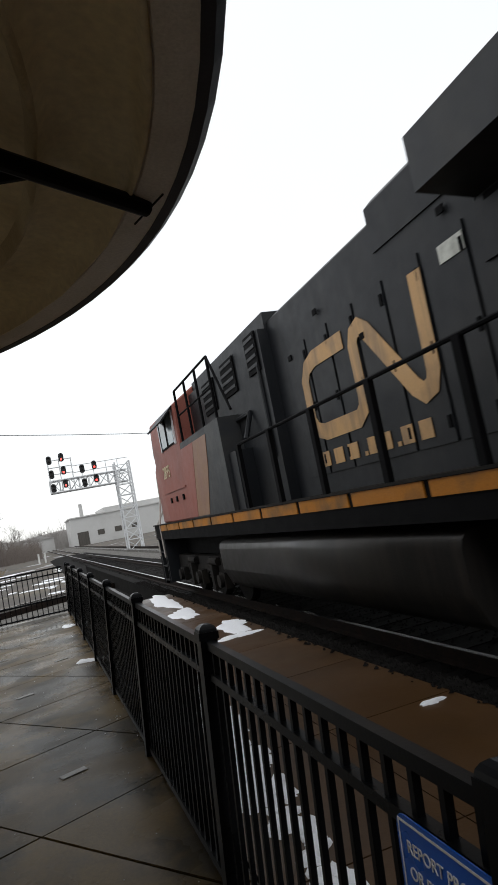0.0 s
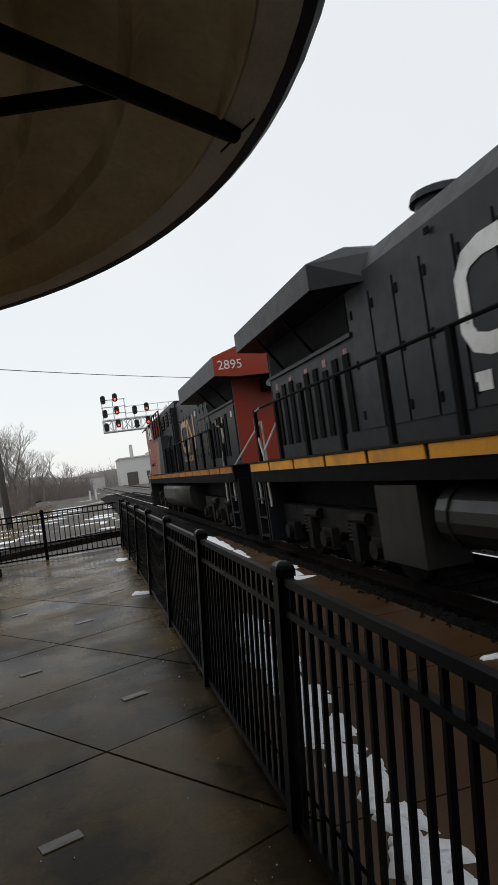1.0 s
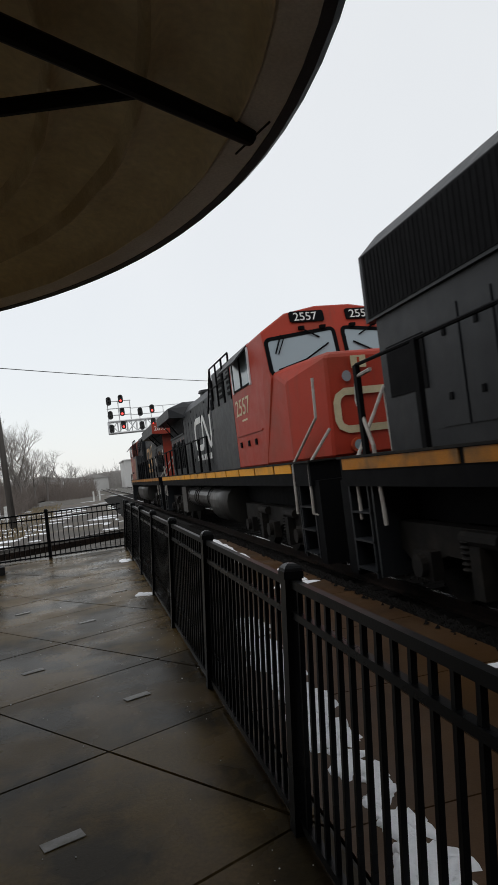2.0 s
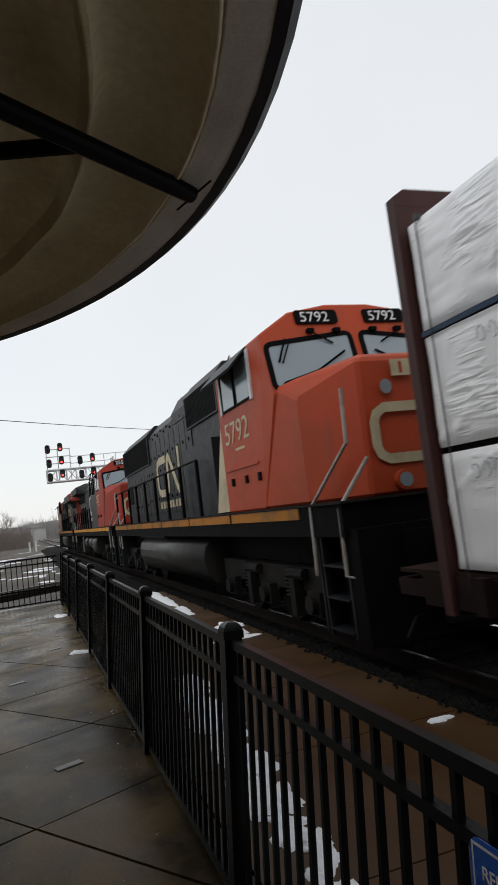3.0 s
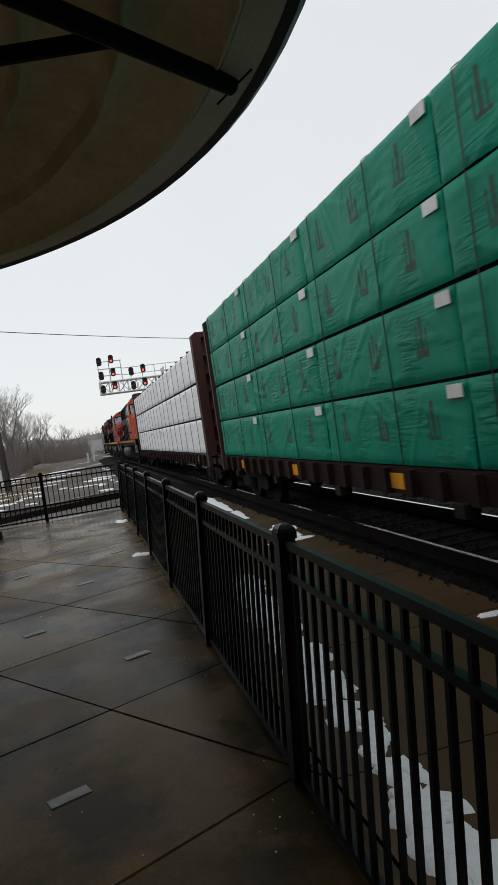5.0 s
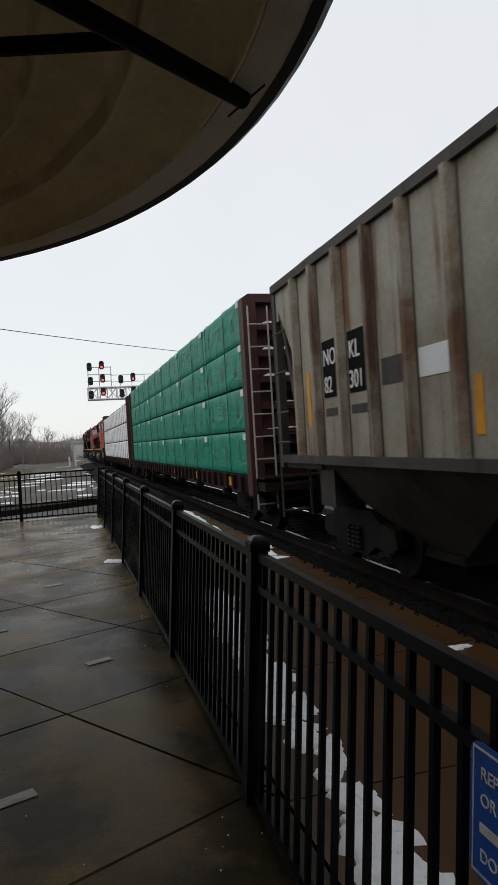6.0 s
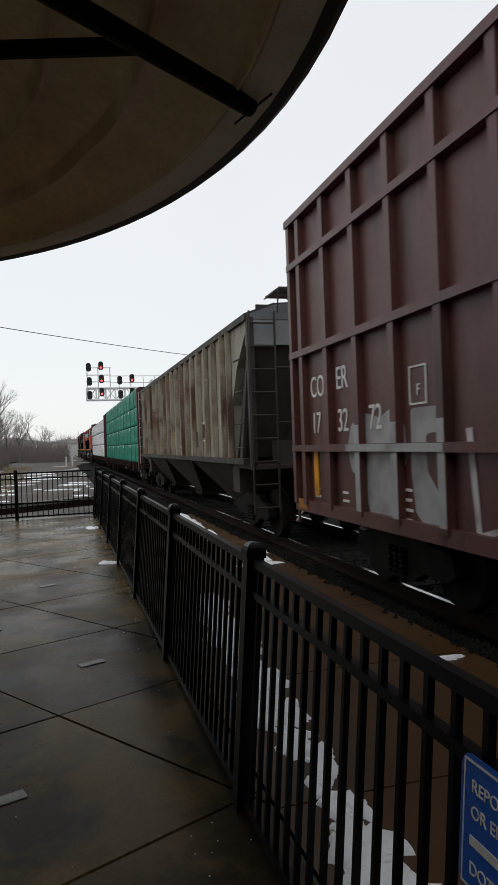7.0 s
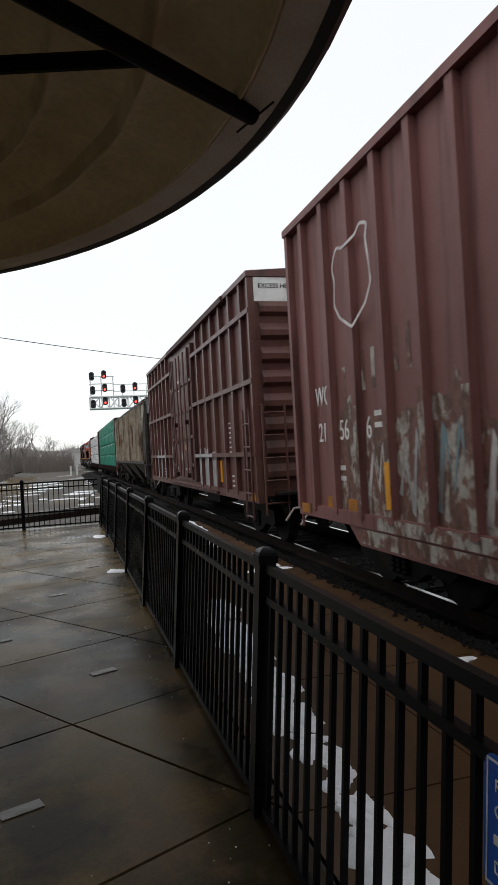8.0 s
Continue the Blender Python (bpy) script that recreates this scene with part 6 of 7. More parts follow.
def hopper_car(u_front, u_back):
    e = tagged(new("covered_hopper"), "weathered grey covered hopper car with rusty ribbed sides", "railcar")
    u_mid = (u_front + u_back) / 2
    lf, lb = u_front - u_mid, u_back - u_mid
    eave, sill = 4.18, 1.55
    a, b = lf - 1.05, lb + 1.40
    bm = bmesh.new()
    prism(bm, [(a, sill), (a, 2.75), (lf - 0.12, 4.0), (lf - 0.12, eave), (lb + 0.12, eave), (lb + 0.12, 4.0), (b - 0.45, 3.3), (b, 2.6), (b, sill)], "x", -1.50, 1.50)
    part("side_wall", bm, HOPPER, e, "streaked grey side sheet", bevel=0.01)
    bm = bmesh.new()
    prism(bm, [(-1.56, eave - 0.10), (-1.56, eave + 0.02), (-1.0, eave + 0.22), (0, eave + 0.30), (1.0, eave + 0.22), (1.56, eave + 0.02), (1.56, eave - 0.10)], "y", lb + 0.10, lf - 0.10)
    part("roof", bm, HOPPER_DARK, e, "grimy shallow arched roof", bevel=0.01)
    ribs = [a - 0.05, b + 0.05] + [lf - 1.83 - 0.815 * k for k in range(17)]
    for y in ribs:
        if y < b:
            continue
        bm = bmesh.new()
        prism(bm, [(-1.50, y - 0.075), (-1.595, y - 0.04), (-1.595, y + 0.04), (-1.50, y + 0.075)], "z", sill, eave - 0.10)
        part("rib", bm, HOPPER_RIB, e)
        # Thin dark strips paint the rib's shadow on the sheet at both sides.
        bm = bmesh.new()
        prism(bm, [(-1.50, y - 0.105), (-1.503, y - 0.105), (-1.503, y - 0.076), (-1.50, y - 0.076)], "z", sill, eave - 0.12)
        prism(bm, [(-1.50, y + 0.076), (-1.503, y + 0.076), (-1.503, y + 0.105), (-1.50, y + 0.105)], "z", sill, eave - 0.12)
        part("weld_seam", bm, HOPPER_DARK, e, "dark strip painted as the shadow beside a rib")
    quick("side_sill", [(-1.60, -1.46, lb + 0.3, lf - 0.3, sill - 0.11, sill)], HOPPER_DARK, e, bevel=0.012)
    quick("side_sill", [(1.46, 1.60, lb + 0.3, lf - 0.3, sill - 0.13, sill)], HOPPER, e, bevel=0.012)
    quick("center_sill", [(-0.3, 0.3, lb - 0.1, lf + 0.1, 0.75, 1.15)], TRUCK, e)
    for d, ye in ((1, lf), (-1, lb)):
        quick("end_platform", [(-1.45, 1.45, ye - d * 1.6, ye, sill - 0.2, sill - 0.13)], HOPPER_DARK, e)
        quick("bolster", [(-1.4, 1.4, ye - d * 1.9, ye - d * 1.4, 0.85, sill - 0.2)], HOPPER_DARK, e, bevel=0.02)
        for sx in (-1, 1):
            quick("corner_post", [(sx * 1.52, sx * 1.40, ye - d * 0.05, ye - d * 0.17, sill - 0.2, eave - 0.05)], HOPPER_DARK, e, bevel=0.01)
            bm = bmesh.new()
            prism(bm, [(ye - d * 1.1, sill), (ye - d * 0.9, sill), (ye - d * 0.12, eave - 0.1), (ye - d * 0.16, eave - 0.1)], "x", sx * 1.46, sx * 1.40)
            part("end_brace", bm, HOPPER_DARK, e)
        bm = bmesh.new()
        prism(bm, [(-1.5, eave - 0.55), (-1.5, eave), (-0.95, eave + 0.20), (0, eave + 0.28), (0.95, eave + 0.20), (1.5, eave), (1.5, eave - 0.55)], "y", ye - d * 0.10, ye - d * 0.27)
        part("end_cap", bm, HOPPER_END, e, "blue-grey end sheet under the roof", bevel=0.015)
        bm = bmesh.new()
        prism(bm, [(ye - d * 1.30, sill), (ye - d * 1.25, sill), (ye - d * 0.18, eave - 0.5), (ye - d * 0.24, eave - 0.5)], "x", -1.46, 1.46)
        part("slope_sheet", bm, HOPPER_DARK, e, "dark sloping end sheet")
        bm = bmesh.new()
        for x in (-1.5, -1.02):
            tube(bm, [(x, ye, 0.55), (x, ye, eave + 0.05)], 0.02)
        for k in range(9):
            tube(bm, [(-1.5, ye, 0.65 + k * 0.42), (-1.02, ye, 0.65 + k * 0.42)], 0.018)
        tube(bm, [(-1.02, ye, 2.2), (1.4, ye, 2.2)], 0.018)
        tube(bm, [(-1.02, ye, 3.2), (1.4, ye, 3.2)], 0.018)
        part("ladder", bm, HOPPER_DARK, e)
        for z in (sill + 0.2, 2.2, 2.8, 3.4):
            bm = bmesh.new()
            tube(bm, [(-1.6, ye - d * 0.25, z), (-1.6, ye - d * 0.8, z)], 0.016)
            part("grab_iron", bm, HOPPER_DARK, e)
        quick("brake_gear", [(-0.9, -0.2, ye - d * 0.3, ye - d * 0.75, sill - 0.13, sill + 0.32)], HOPPER_DARK, e, bevel=0.03)
        quick("coupler", [(-0.16, 0.16, ye, ye + d * 0.6, 0.72, 1.0)], TRUCK, e, bevel=0.03)
        bm = bmesh.new()
        for k in range(9):
            box(bm, -0.95, 0.95, ye + d * (0.12 - k * 0.1), ye + d * (0.08 - k * 0.1), eave + 0.44, eave + 0.475)
        for x in (-0.95, -0.48, 0, 0.48, 0.95):
            box(bm, x - 0.015, x + 0.015, ye + d * 0.12, ye - d * 0.76, eave + 0.425, eave + 0.44)
            tube(bm, [(x, ye + d * 0.10, eave + 0.43), (x, ye - d * 0.02, eave + 0.02)], 0.014)
        part("roof_step", bm, HOPPER_DARK, e, "dark open grating step at the roof end")
        freight_truck(e, ye - d * 1.75)
    quick("running_board", [(-0.28, 0.28, lb + 0.1, lf - 0.1, eave + 0.42, eave + 0.45)], HOPPER_DARK, e)
    for k in range(14):
        y = lf - 1.2 - k * (lf - lb - 2.4) / 13
        quick("hatch_batten", [(-1.0, 1.0, y - 0.03, y + 0.03, eave + 0.2, eave + 0.42)], HOPPER_DARK, e)
    span = (a - b)
    for k in range(3):
        y0, y1 = b + span * (k / 3) + 0.05, b + span * ((k + 1) / 3) - 0.05
        m = (y0 + y1) / 2
        bm = bmesh.new()
        top = [bm.verts.new(p) for p in ((-1.44, y0, sill - 0.12), (1.44, y0, sill - 0.12), (1.44, y1, sill - 0.12), (-1.44, y1, sill - 0.12))]
        low = [bm.verts.new(p) for p in ((-0.75, m - 0.42, 0.42), (0.75, m - 0.42, 0.42), (0.75, m + 0.42, 0.42), (-0.75, m + 0.42, 0.42))]
        for i in range(4):
            bm.faces.new((top[i], top[(i + 1) % 4], low[(i + 1) % 4], low[i]))
        bm.faces.new(low)
        part("hopper_bay", bm, HOPPER_BAY, e, "sloping discharge bay, grime and shade in its colour", bevel=0.01)
        quick("outlet_gate", [(-0.8, 0.8, m - 0.46, m + 0.46, 0.33, 0.43)], TRUCK, e, bevel=0.01)
    # markings
    for y0, y1, z0, z1 in ((lf - 1.98, lf - 2.54, 2.30, 3.03), (lf - 2.78, lf - 3.36, 2.30, 3.03)):
        quick("painted_panel", [(-1.507, -1.501, y0, y1, z0, z1)], DARK, e, "black painted data panel")
        quick("stencil_block", [(-1.507, -1.501, y0 - 0.03, y1 + 0.03, 2.06, 2.16)], HOPPER_DARK, e)
    quick("stencil_block", [(-1.507, -1.501, lf - 3.62, lf - 4.16, 2.32, 2.60)], HOPPER_DARK, e)
    quick("painted_panel", [(-1.507, -1.501, lf - 4.40, lf - 4.97, 2.32, 2.60)], GALV, e, "pale painted patch")
    for text, y, z in (("NO", lf - 2.02, 2.71), ("KL", lf - 2.82, 2.71), ("82", lf - 2.02, 2.36), ("301", lf - 2.80, 2.36)):
        words("reporting_mark", text, 0.30, WHITE_LET, e, side_text(-1.512, y, z, 0.86))
    for y, z in ((lf - 1.42, 1.95), (lf - 5.32, 1.75), (lf - 8.4, 1.75), (lf - 11.22, 1.72)):
        quick("reflector", [(-1.508, -1.50, y - 0.06, y + 0.06, z, z + (0.75 if y > lf - 2 else 0.50))], YELLOW, e, "faded yellow reflective strip")
    bm = bmesh.new()
    q = lf - 12.45
    ribbon(bm, [(q, 1.93), (q - 0.5, 1.93), (q - 0.5, 2.36), (q, 2.36), (q, 1.93)], 0.03, lambda a_, b_, d_: (-1.5045 - d_, a_, b_), 0.002)
    part("stencil_frame", bm, WHITE_LET, e, "thin white stencilled frame")
    quick("stencil_block", [(-1.506, -1.50, q - 0.24, q - 0.03, 2.0, 2.32), (-1.506, -1.50, q - 0.46, q - 0.28, 2.0, 2.32)], HOPPER_DARK, e)
    quick("stencil_block", [(-1.506, -1.50, lf - 11.65, lf - 11.95, 1.78, 2.16)], HOPPER_DARK, e)
    for k, y in enumerate((6.35, 6.95, 7.6, 8.2, 9.0, 9.4)):
        bm = bmesh.new()
        ribbon(bm, [(lf - y, 1.75), (lf - y - 0.12, 2.12), (lf - y - 0.28, 1.76 + 0.1 * (k % 2)), (lf - y - 0.1, 1.86)], 0.05, lambda a_, b_, d_: (-1.504 - d_, a_, b_), 0.002)
        part("graffiti", bm, GRAFFITI_W, e, "faint pale sprayed scrawl")
    return e, u_mid


def boxcar(u_front, u_back, kind):
    er = kind == "ribbed"
    paint = OXIDE_BOX if er else OXIDE_WC
    e = tagged(new("boxcar"), "brown boxcar with ribs, rails and silver graffiti" if er else "faded maroon boxcar with vertical ribs and layered graffiti", "railcar", "brown boxcars")
    u_mid = (u_front + u_back) / 2
    lf, lb = u_front - u_mid, u_back - u_mid
    top, low = 5.02, 0.86
    dw = 1.75                                    # half of the door's width
    quick("body", [(-1.53, 1.53, lb, lf, low + 0.12, top - 0.10)], paint, e, bevel=0.02)
    bm = bmesh.new()
    prism(bm, [(-1.64, top - 0.12), (-1.64, top - 0.02), (0, top + 0.10), (1.64, top - 0.02), (1.64, top - 0.12)], "y", lb - 0.04, lf + 0.04)
    part("roof", bm, paint, e, bevel=0.01)
    pitch = 0.862 if er else 0.74
    ys, y = [], lf - (0.42 if er else 0.62)
    while y > lb + 0.2:
        ys.append(y)
        y -= pitch
    for y in ys:
        if abs(y) > dw + 0.1 or not er:
            quick("rib", [(-1.62, -1.53, y - 0.06, y + 0.06, low + 0.1, top - 0.12)], paint, e, bevel=0.015)
    quick("corner_post", [(-1.62, -1.50, lf - 0.09, lf + 0.012, low + 0.1, top - 0.12)], paint, e, bevel=0.012)
    quick("corner_post", [(-1.62, -1.50, lb - 0.012, lb + 0.09, low + 0.1, top - 0.12)], paint, e, bevel=0.012)
    quick("side_sill", [(-1.60, -1.45, lb, lf, low, low + 0.16)], paint, e, bevel=0.01)
    quick("side_sill", [(1.45, 1.60, lb, lf, low, low + 0.16)], paint, e, bevel=0.01)
    for d in (1, -1) if not er else ():
        bm = bmesh.new()
        yo = lf if d > 0 else lb
        prism(bm, [(yo - d * 1.7, low), (yo - d * 2.0, low - 0.22), (0, low - 0.22), (0, low)], "x", -1.585, -1.50)
        part("skirt", bm, paint, e, bevel=0.005)
        bm = bmesh.new()
        prism(bm, [(yo - d * 1.85, low - 0.02), (yo - d * 2.05, low - 0.19), (0.06 * d, low - 0.19), (0.06 * d, low - 0.02)], "x", -1.590, -1.586)
        part("graffiti", bm, GRAF_MIX, e, "layered worn spray paint on the skirt")
    if er:
        for z in (4.31, 3.05, 1.74):
            for y0, y1 in ((lf, dw), (-dw, lb)):
                quick("side_rail", [(-1.635, -1.53, y0, y1, z - 0.045, z + 0.045)], paint, e, bevel=0.012)
        door = quick("door", [(-1.60, -1.53, -dw + 0.05, dw - 0.05, low + 0.22, top - 0.35)], paint, e, "closed brown plug door", bevel=0.015)
        for z in (1.45, 2.2, 2.95, 3.7):
            quick("door_rail", [(-1.64, -1.60, -dw + 0.1, dw - 0.1, z, z + 0.09)], paint, door, bevel=0.012)
        bm = bmesh.new()
        for y in (-0.9, -0.25, 0.25, 0.9):
            tube(bm, [(-1.67, y, low + 0.3), (-1.67, y, top - 0.45)], 0.024)
        part("lock_rod", bm, paint, door)
        bm = bmesh.new()
        tube(bm, [(-1.68, 0.55 + 0.22 * math.cos(q * 0.524), 2.3 + 0.22 * math.sin(q * 0.524)) for q in range(13)], 0.014)
        part("lock_wheel", bm, paint, door)
        quick("placard", [(-1.612, -1.601, -0.32, -0.48, 1.90, 2.06)], ORANGE, door, "small orange placard")
        quick("placard", [(-1.612, -1.601, 0.30, 0.12, 1.62, 1.86)], WHITE_LET, door, "small white card in a holder")
        quick("stencil_line", [(-1.606, -1.601, 1.5, 1.05, 1.36, 1.40), (-1.606, -1.601, -0.2, -0.75, 1.36, 1.40)], WHITE_LET, door)
        for q in (-1.35, 1.35):
            quick("door_stile", [(-1.655, -1.60, q - 0.05, q + 0.05, low + 0.25, top - 0.4)], OXIDE, door, "dark upright door stile", bevel=0.01)
        for z in (1.15, 2.6):
            quick("lock_bracket", [(-1.69, -1.60, q - 0.05, q + 0.05, z, z + 0.12) for q in (-0.9, 0.9)], SILL, door)
        for z, reach in ((low + 0.02, 2.6), (top - 0.16, 3.85)):
            quick("door_track", [(-1.68, -1.55, -dw - reach, dw + 0.2, z, z + (0.06 if z < 2 else 0.12))], OXIDE, e, bevel=0.01)
        for y in (-dw, dw):
            quick("door_post", [(-1.625, -1.53, y - 0.05, y + 0.05, low + 0.2, top - 0.35)], OXIDE, e, bevel=0.01)
        quick("stencil_block", [(-1.605, -1.60, 0.5, 0.0, 3.85, 3.92), (-1.605, -1.60, 0.6, -0.1, 3.72, 3.78), (-1.605, -1.60, 0.5, 0.05, 3.60, 3.65)], WHITE_LET, door)
    # ends
    for d, ye in ((1, lf), (-1, lb)):
        for k in range(8):
            z = 1.25 + k * 0.42
            bm = bmesh.new()
            prism(bm, [(ye, z), (ye + d * 0.085, z + 0.07), (ye + d * 0.085, z + 0.17), (ye, z + 0.30)], "x", -1.42, 1.42)
            part("end_corrugation", bm, paint, e, bevel=0.01)
        quick("end_platform", [(-1.3, -0.2, ye, ye + d * 0.42, low + 0.15, low + 0.19)], TRUCK, e)
        quick("coupler", [(-0.16, 0.16, ye - d * 0.2, ye + d * 0.95, 0.72, 1.0), (-0.32, 0.32, ye - d * 0.1, ye + d * 0.2, 0.62, 1.06)], TRUCK, e, bevel=0.03)
        bm = bmesh.new()
        for x in (-1.50, -1.08):
            tube(bm, [(x, ye + d * 0.14, low - 0.2), (x, ye + d * 0.14, low + 1.75), (x, ye + d * 0.02, low + 1.75)], 0.02)
        for k in range(5):
            tube(bm, [(-1.5, ye + d * 0.14, low + k * 0.4), (-1.08, ye + d * 0.14, low + k * 0.4)], 0.018)
        tube(bm, [(-1.05, ye + d * 0.12, low + 0.8), (1.3, ye + d * 0.12, low + 0.8)], 0.018)
        part("ladder", bm, paint, e)
        bm = bmesh.new()
        for x in (-1.66,) if d < 0 else ():
            for yy in (0.15, 0.6):
                tube(bm, [(x, ye - d * yy, low - 0.3), (x, ye - d * yy, low + 1.7)], 0.02)
            for k in range(5):
                tube(bm, [(x, ye - d * 0.15, low - 0.25 + k * 0.42), (x, ye - d * 0.6, low - 0.25 + k * 0.42)], 0.018)
        if d < 0:
            part("side_ladder", bm, paint, e)
        bm = bmesh.new()
        tube(bm, [(-0.2, ye + d * 0.75, 0.85), (-1.2, ye + d * 0.7, 0.80), (-1.35, ye + d * 0.7, 0.6)], 0.022)
        part("uncoupling_lever", bm, HANDRAIL, e)
        freight_truck(e, ye - d * 2.0)
        if er:
            quick("reflector", [(-1.548, -1.53, ye - d * 0.62, ye - d * 0.77, 1.1, 1.70)], YELLOW, e, "yellow reflective strip")
        else:
            quick("reflector", [(-1.630, -1.621, ye - d * 2.79, ye - d * 2.89, 1.12, 1.62)], YELLOW, e, "yellow reflective strip on a rib")
            for q in (0.95, 1.62):
                quick("reflector", [(-1.540, -1.53, ye - d * q, ye - d * (q + 0.3), 1.02, 1.16)], YELLOW_DIRTY, e, "worn orange reflective patch")
        quick("reflector", [(-1.612, -1.60, ye - d * 0.15, ye - d * 0.48, low + 0.04, low + 0.17)], YELLOW_DIRTY, e)
    quick("center_sill", [(-0.3, 0.3, lb, lf, 0.62, low + 0.12)], TRUCK, e)
    quick("brake_reservoir", [(-0.9, -0.4, -1.2, 0.4, 0.45, 0.85)], TRUCK, e, bevel=0.1)
    if er:
        quick("reflector", [(-1.548, -1.53, -dw - 2.68, -dw - 2.53, 1.14, 1.62)], YELLOW, e, "yellow reflective strip")
        quick("end_band", [(-1.50, 1.50, lb - 0.02, lb - 0.002, top - 0.56, top - 0.13)], WHITE_LET, e, "white painted warning band", bevel=0.004)
        words("warning_text", "EXCESS HEIGHT CAR", 0.115, DARK, e, end_text(-1.42, lb - 0.024, top - 0.32))
        for text, dy, z in (("CO", 0.42 + 0.14, 2.42), ("ER", 0.42 + 1.0, 2.46), ("17", 0.42 + 0.16, 1.94), ("32", 0.42 + 1.02, 1.94), ("72", 0.42 + 1.88, 1.94)):
            words("reporting_mark", text, 0.40, WHITE_LET, e, side_text(-1.536, lf - dy, z, 0.8))
        bm = bmesh.new()
        ribbon(bm, [(lf - 3.22, 2.16), (lf - 3.52, 2.16), (lf - 3.52, 2.52), (lf - 3.22, 2.52), (lf - 3.22, 2.16)], 0.028, lambda a, b, d: (-1.534 - d, a, b))
        words("stencil_letter", "F", 0.16, WHITE_LET, e, side_text(-1.536, lf - 3.34, 2.24))
        part("stencil_frame", bm, WHITE_LET, e)
        for y, z, n in ((lf - 0.7, 0.98, 3), (lf - 1.6, 0.98, 3), (lf - 3.1, 1.0, 4), (-dw - 3.50, 1.78, 7), (-dw - 3.92, 1.78, 7), (-dw - 3.62, 0.98, 4)):
            for q in range(n):
                quick("stencil_line", [(-1.537, -1.53, y - 0.08 - 0.02 * (q % 2), y + 0.08, z + q * 0.10, z + q * 0.10 + 0.03)], WHITE_LET, e, "small illegible stencil line")
        # graffiti: sprayed plain shapes
        bm = bmesh.new()
        y0 = lf - 1.28
        spray = lambda a_, b_, d_: (-1.531 - d_, lf - a_ + 0.14, b_)
        sheet(bm, rounded([(1.85, 1.72), (1.95, 2.0), (2.3, 2.14), (2.7, 2.06), (2.98, 2.16), (3.22, 1.98), (3.27, 1.6), (3.06, 1.42), (2.88, 1.25), (3.05, 1.02), (2.75, 0.94), (2.42, 0.98), (2.30, 1.2), (2.12, 1.42), (1.95, 1.45)], 0.07), spray, 0.004)
        part("graffiti", bm, GRAFFITI, e, "silver sprayed round shape")
        bm = bmesh.new()
        sheet(bm, rounded([(3.36, 2.12), (3.90, 2.12), (3.97, 1.90), (3.62, 1.86), (3.64, 1.5), (3.84, 1.3), (3.98, 1.03), (3.6, 0.96), (3.40, 1.1), (3.34, 1.5)], 0.05), spray, 0.004)
        part("graffiti", bm, GRAFFITI, e, "silver sprayed shapes")
        for y in ys:
            if lf - 3.95 < y < lf - 1.9 or -dw - 2.2 < y < -dw - 0.1:
                quick("graffiti", [(-1.6235, -1.6205, y - 0.058, y + 0.058, 1.02, 2.0 if y > 0 else 1.90)], GRAFFITI, e)
        for ya, yb_ in ((lf - 1.86, lf - 3.93), (-dw - 0.12, -dw - 2.12)):
            quick("graffiti", [(-1.6385, -1.6355, ya, yb_, 1.70, 1.78)], GRAFFITI, e)
        bm = bmesh.new()
        ribbon(bm, [(y0 - 2.9, 1.9), (y0 - 3.0, 1.0), (y0 - 3.6, 1.15), (y0 - 3.7, 2.0), (y0 - 4.5, 2.1), (y0 - 4.5, 1.6), (y0 - 3.95, 1.5), (y0 - 4.6, 0.95)], 0.09, lambda a, b, d: (-1.537 - d, a, b), 0.002)
        part("graffiti", bm, GRAFFITI_W, e)
        bm = bmesh.new()
        prism(bm, [(-dw - 0.12, 1.80), (-dw - 0.4, 1.74), (-dw - 0.6, 1.90), (-dw - 0.9, 1.93), (-dw - 1.05, 1.82), (-dw - 1.4, 1.93), (-dw - 1.75, 1.80), (-dw - 2.1, 1.84), (-dw - 2.15, 0.99), (-dw - 1.4, 0.98), (-dw - 0.14, 0.99)], "x", -1.536, -1.531)
        part("graffiti", bm, GRAFFITI, e)
    else:
        for text, dy, z in (("WC", 0.70, 2.36), ("21", 0.76, 1.88), ("56", 1.46, 1.89), ("6", 2.22, 1.89)):
            words("reporting_mark", text, 0.36, WHITE_LET, e, side_text(-1.536, lf - dy, z, 0.8))
        for y, z, n in ((lf - 1.42, 1.38, 2), (lf - 2.6, 2.0, 2)):
            quick("stencil_block", [(-1.537, -1.53, y - 0.16, y + 0.16, z + q * 0.13, z + q * 0.13 + 0.06) for q in range(n)], WHITE_LET, e)
        # faded shield outline, a plain shape
        bm = bmesh.new()
        sh = [(0.06, 0.88), (0.16, 0.98), (0.30, 0.93), (0.5, 0.95), (0.68, 0.97), (0.80, 1.06), (0.98, 1.0), (0.92, 0.86), (0.97, 0.6), (1.0, 0.35), (0.85, 0.15), (0.48, -0.05), (0.16, 0.12), (0.02, 0.3), (0.06, 0.6), (0.0, 0.75), (0.06, 0.88)]
        outline = rounded(sh[:-1], 0.05, 3)
        ribbon(bm, [(lf - 1.70 - a * 1.02, 3.22 + b * 0.98) for a, b in outline + outline[:1]], 0.036, lambda a, b, d: (-1.63 - d, a, b), 0.003)
        part("painted_outline", bm, GRAFFITI_W, e, "faded pale shield outline")
        rr = random.Random(5)
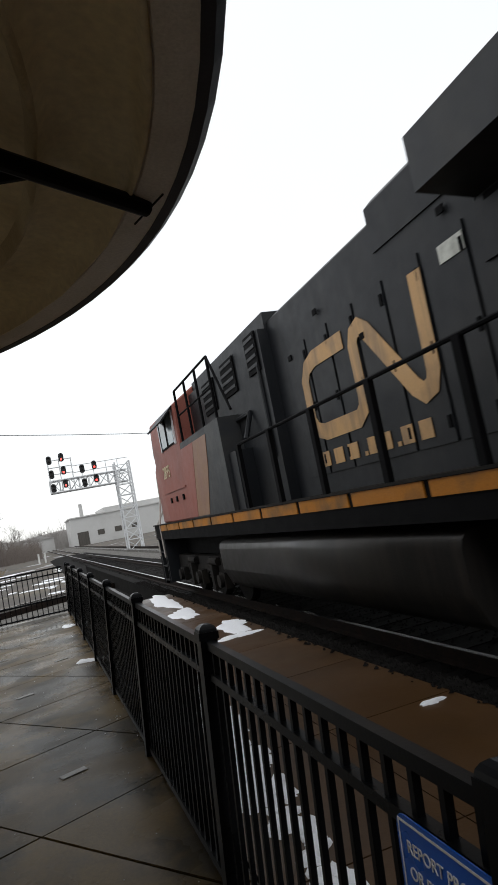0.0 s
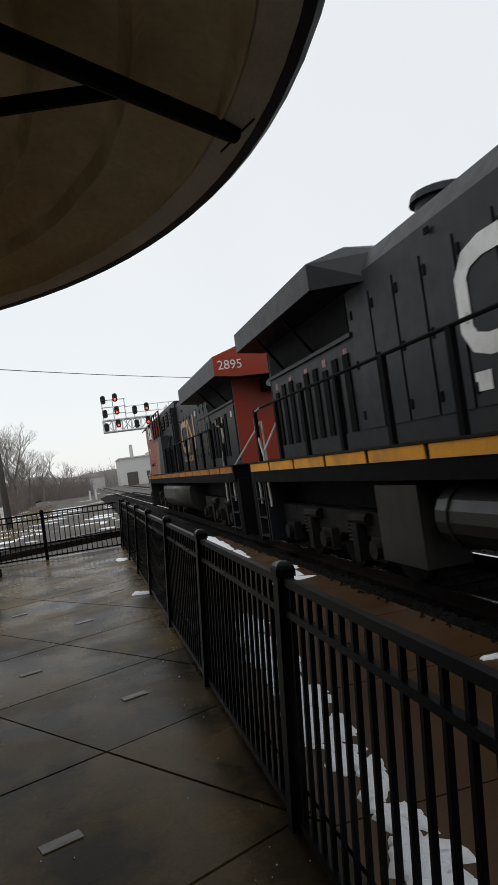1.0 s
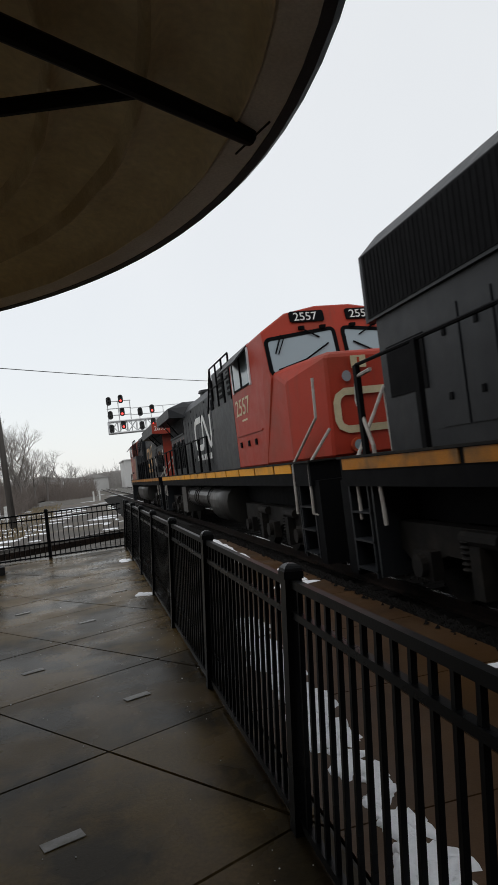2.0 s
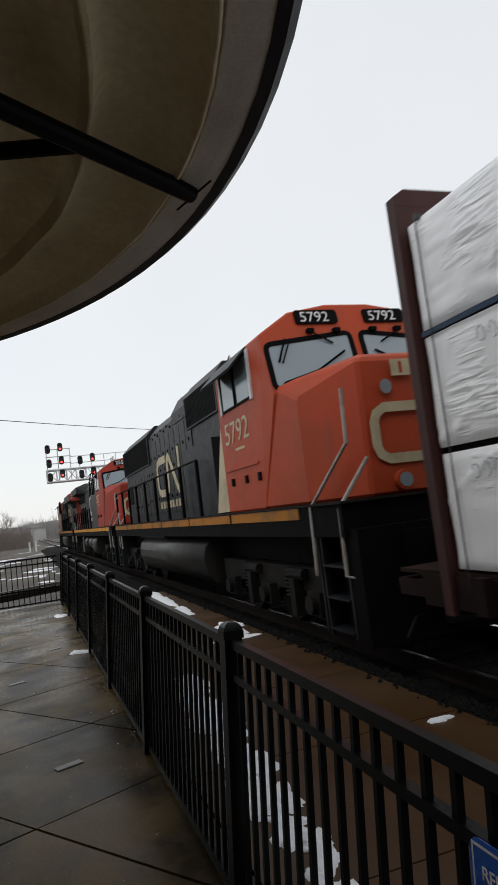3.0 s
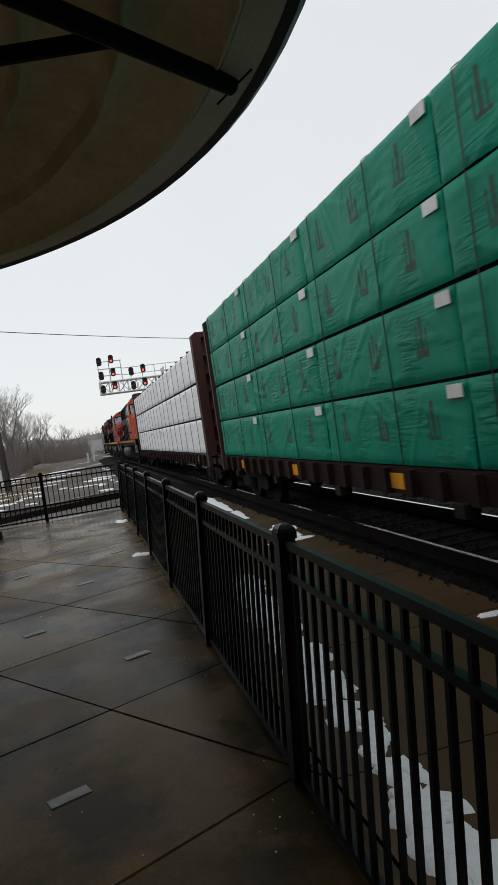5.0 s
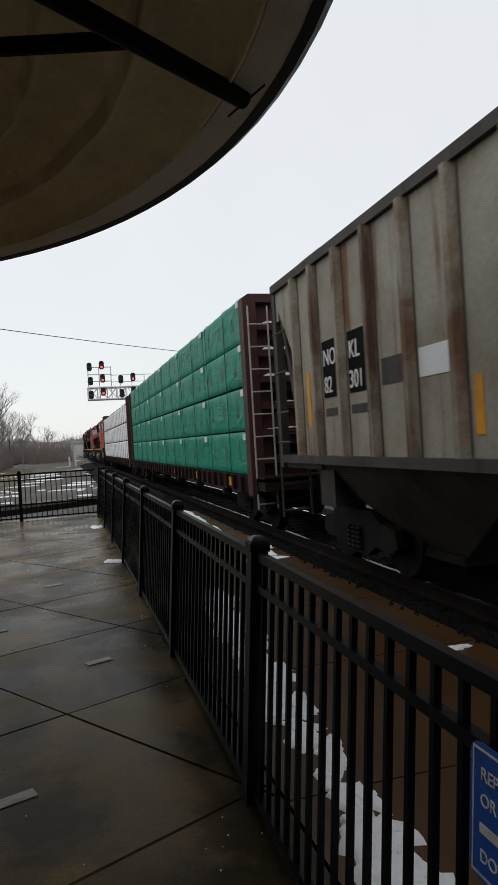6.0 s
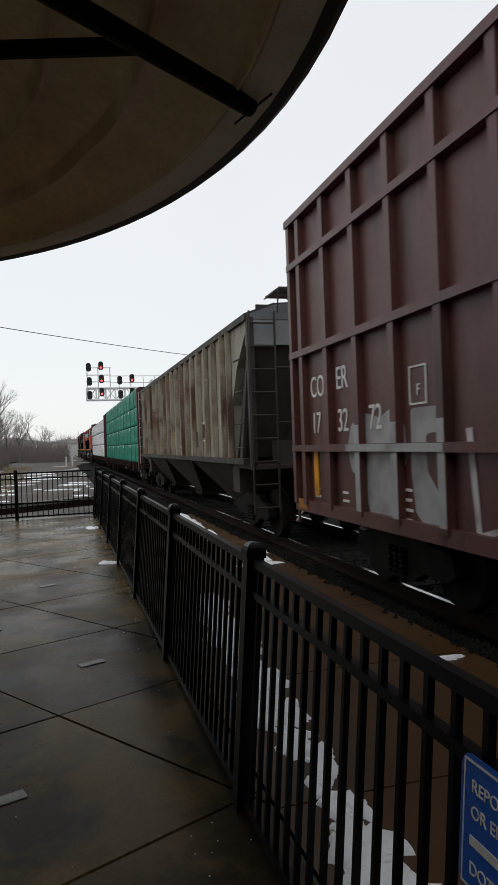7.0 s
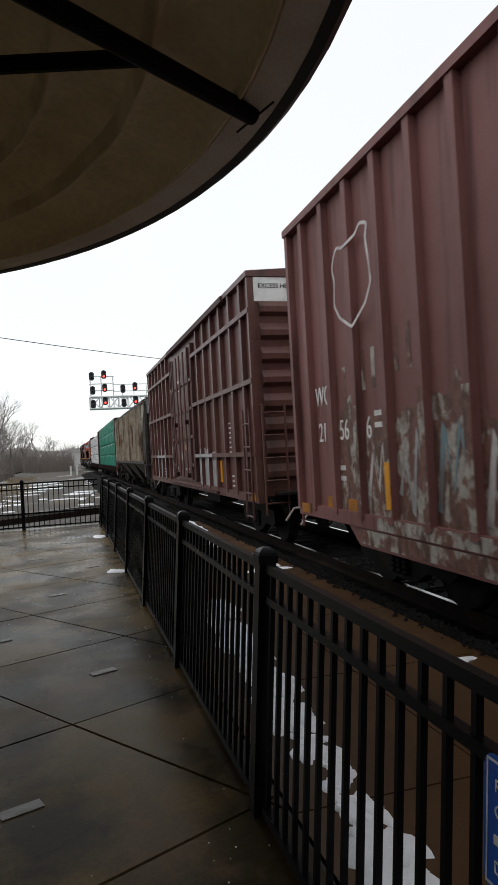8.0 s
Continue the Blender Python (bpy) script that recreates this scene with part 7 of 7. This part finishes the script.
        for k, y in enumerate(ys[1:], 1):
            y0, y1 = y + pitch - 0.066, y + 0.066
            if y0 > lf - 1.3:
                continue
            t0, t1 = 1.95 + 0.35 * rr.random(), 1.95 + 0.35 * rr.random()
            b = 0.94
            bm = bmesh.new()
            prism(bm, [(y0, b), (y0, t0), (y0 * 0.6 + y1 * 0.4, t0 + rr.uniform(-0.2, 0.25)), (y0 * 0.35 + y1 * 0.65, t1 + rr.uniform(-0.2, 0.25)), (y1, t1), (y1, b)], "x", -1.5345, -1.5305)
            part("graffiti", bm, GRAF_MIX, e, "layered worn sprayed shapes along the lower side")
            bm = bmesh.new()
            box(bm, -1.6235, -1.6205, y - 0.055, y + 0.055, b + 0.1, t1 + rr.uniform(-0.05, 0.1))
            part("graffiti", bm, GRAF_MIX, e)
            if rr.random() < 0.75:
                w = y0 - y1
                bm = bmesh.new()
                ribbon(bm, [(y0 - w * a, b + 0.15 + h) for a, h in ((0.08, rr.uniform(0, 0.3)), (0.3, rr.uniform(0.5, 0.9)), (0.5, rr.uniform(0, 0.4)), (0.72, rr.uniform(0.5, 0.9)), (0.92, rr.uniform(0.0, 0.4)))],
                       rr.uniform(0.06, 0.14), lambda a, b_, d: (-1.536 - d, a, b_), 0.002)
                part("graffiti", bm, (GRAFFITI_W, GRAFFITI, GRAFFITI_B)[k % 3], e)
        quick("graffiti", [(-1.604, -1.601, lf - 2.5, lb + 2.5, low + 0.01, low + 0.15)], GRAF_MIX, e)
        for k in range(3):
            y0 = lf - 1.36 - 0.8 * k
            for dy in (0.0, 0.26):
                quick("graffiti", [(-1.5335, -1.5305, y0 - dy, y0 - dy - 0.09, 2.32 + 0.12 * k, 2.78 + 0.12 * k)], GRAF_MIX, e, "faded sprayed stroke")
    return e, u_mid


CARS = [locomotive(-2.9, 18.3, "ge_front"), locomotive(-4.0, -25.4, "ge_back"), locomotive(-26.2, -45.9, "emd"),
        centerbeam(-47.45, -69.4, 3, 4.20, WRAP_WHITE, "brown centre-beam flatcar loaded with white-wrapped lumber bundles", 11, "white"),
        centerbeam(-71.65, -93.75, 4, 4.57, WRAP_GREEN, "brown centre-beam flatcar loaded with green-wrapped lumber bundles", 77, "green"),
        hopper_car(-96.0, -112.85), boxcar(-115.33, -130.15, "ribbed"), boxcar(-132.28, -147.0, "maroon")]


def motions():
    for car, u in CARS:
        walk(car, [(t, pose(TRACK_X, d + u, RAIL_Z)) for t, d in WAY])


motions()
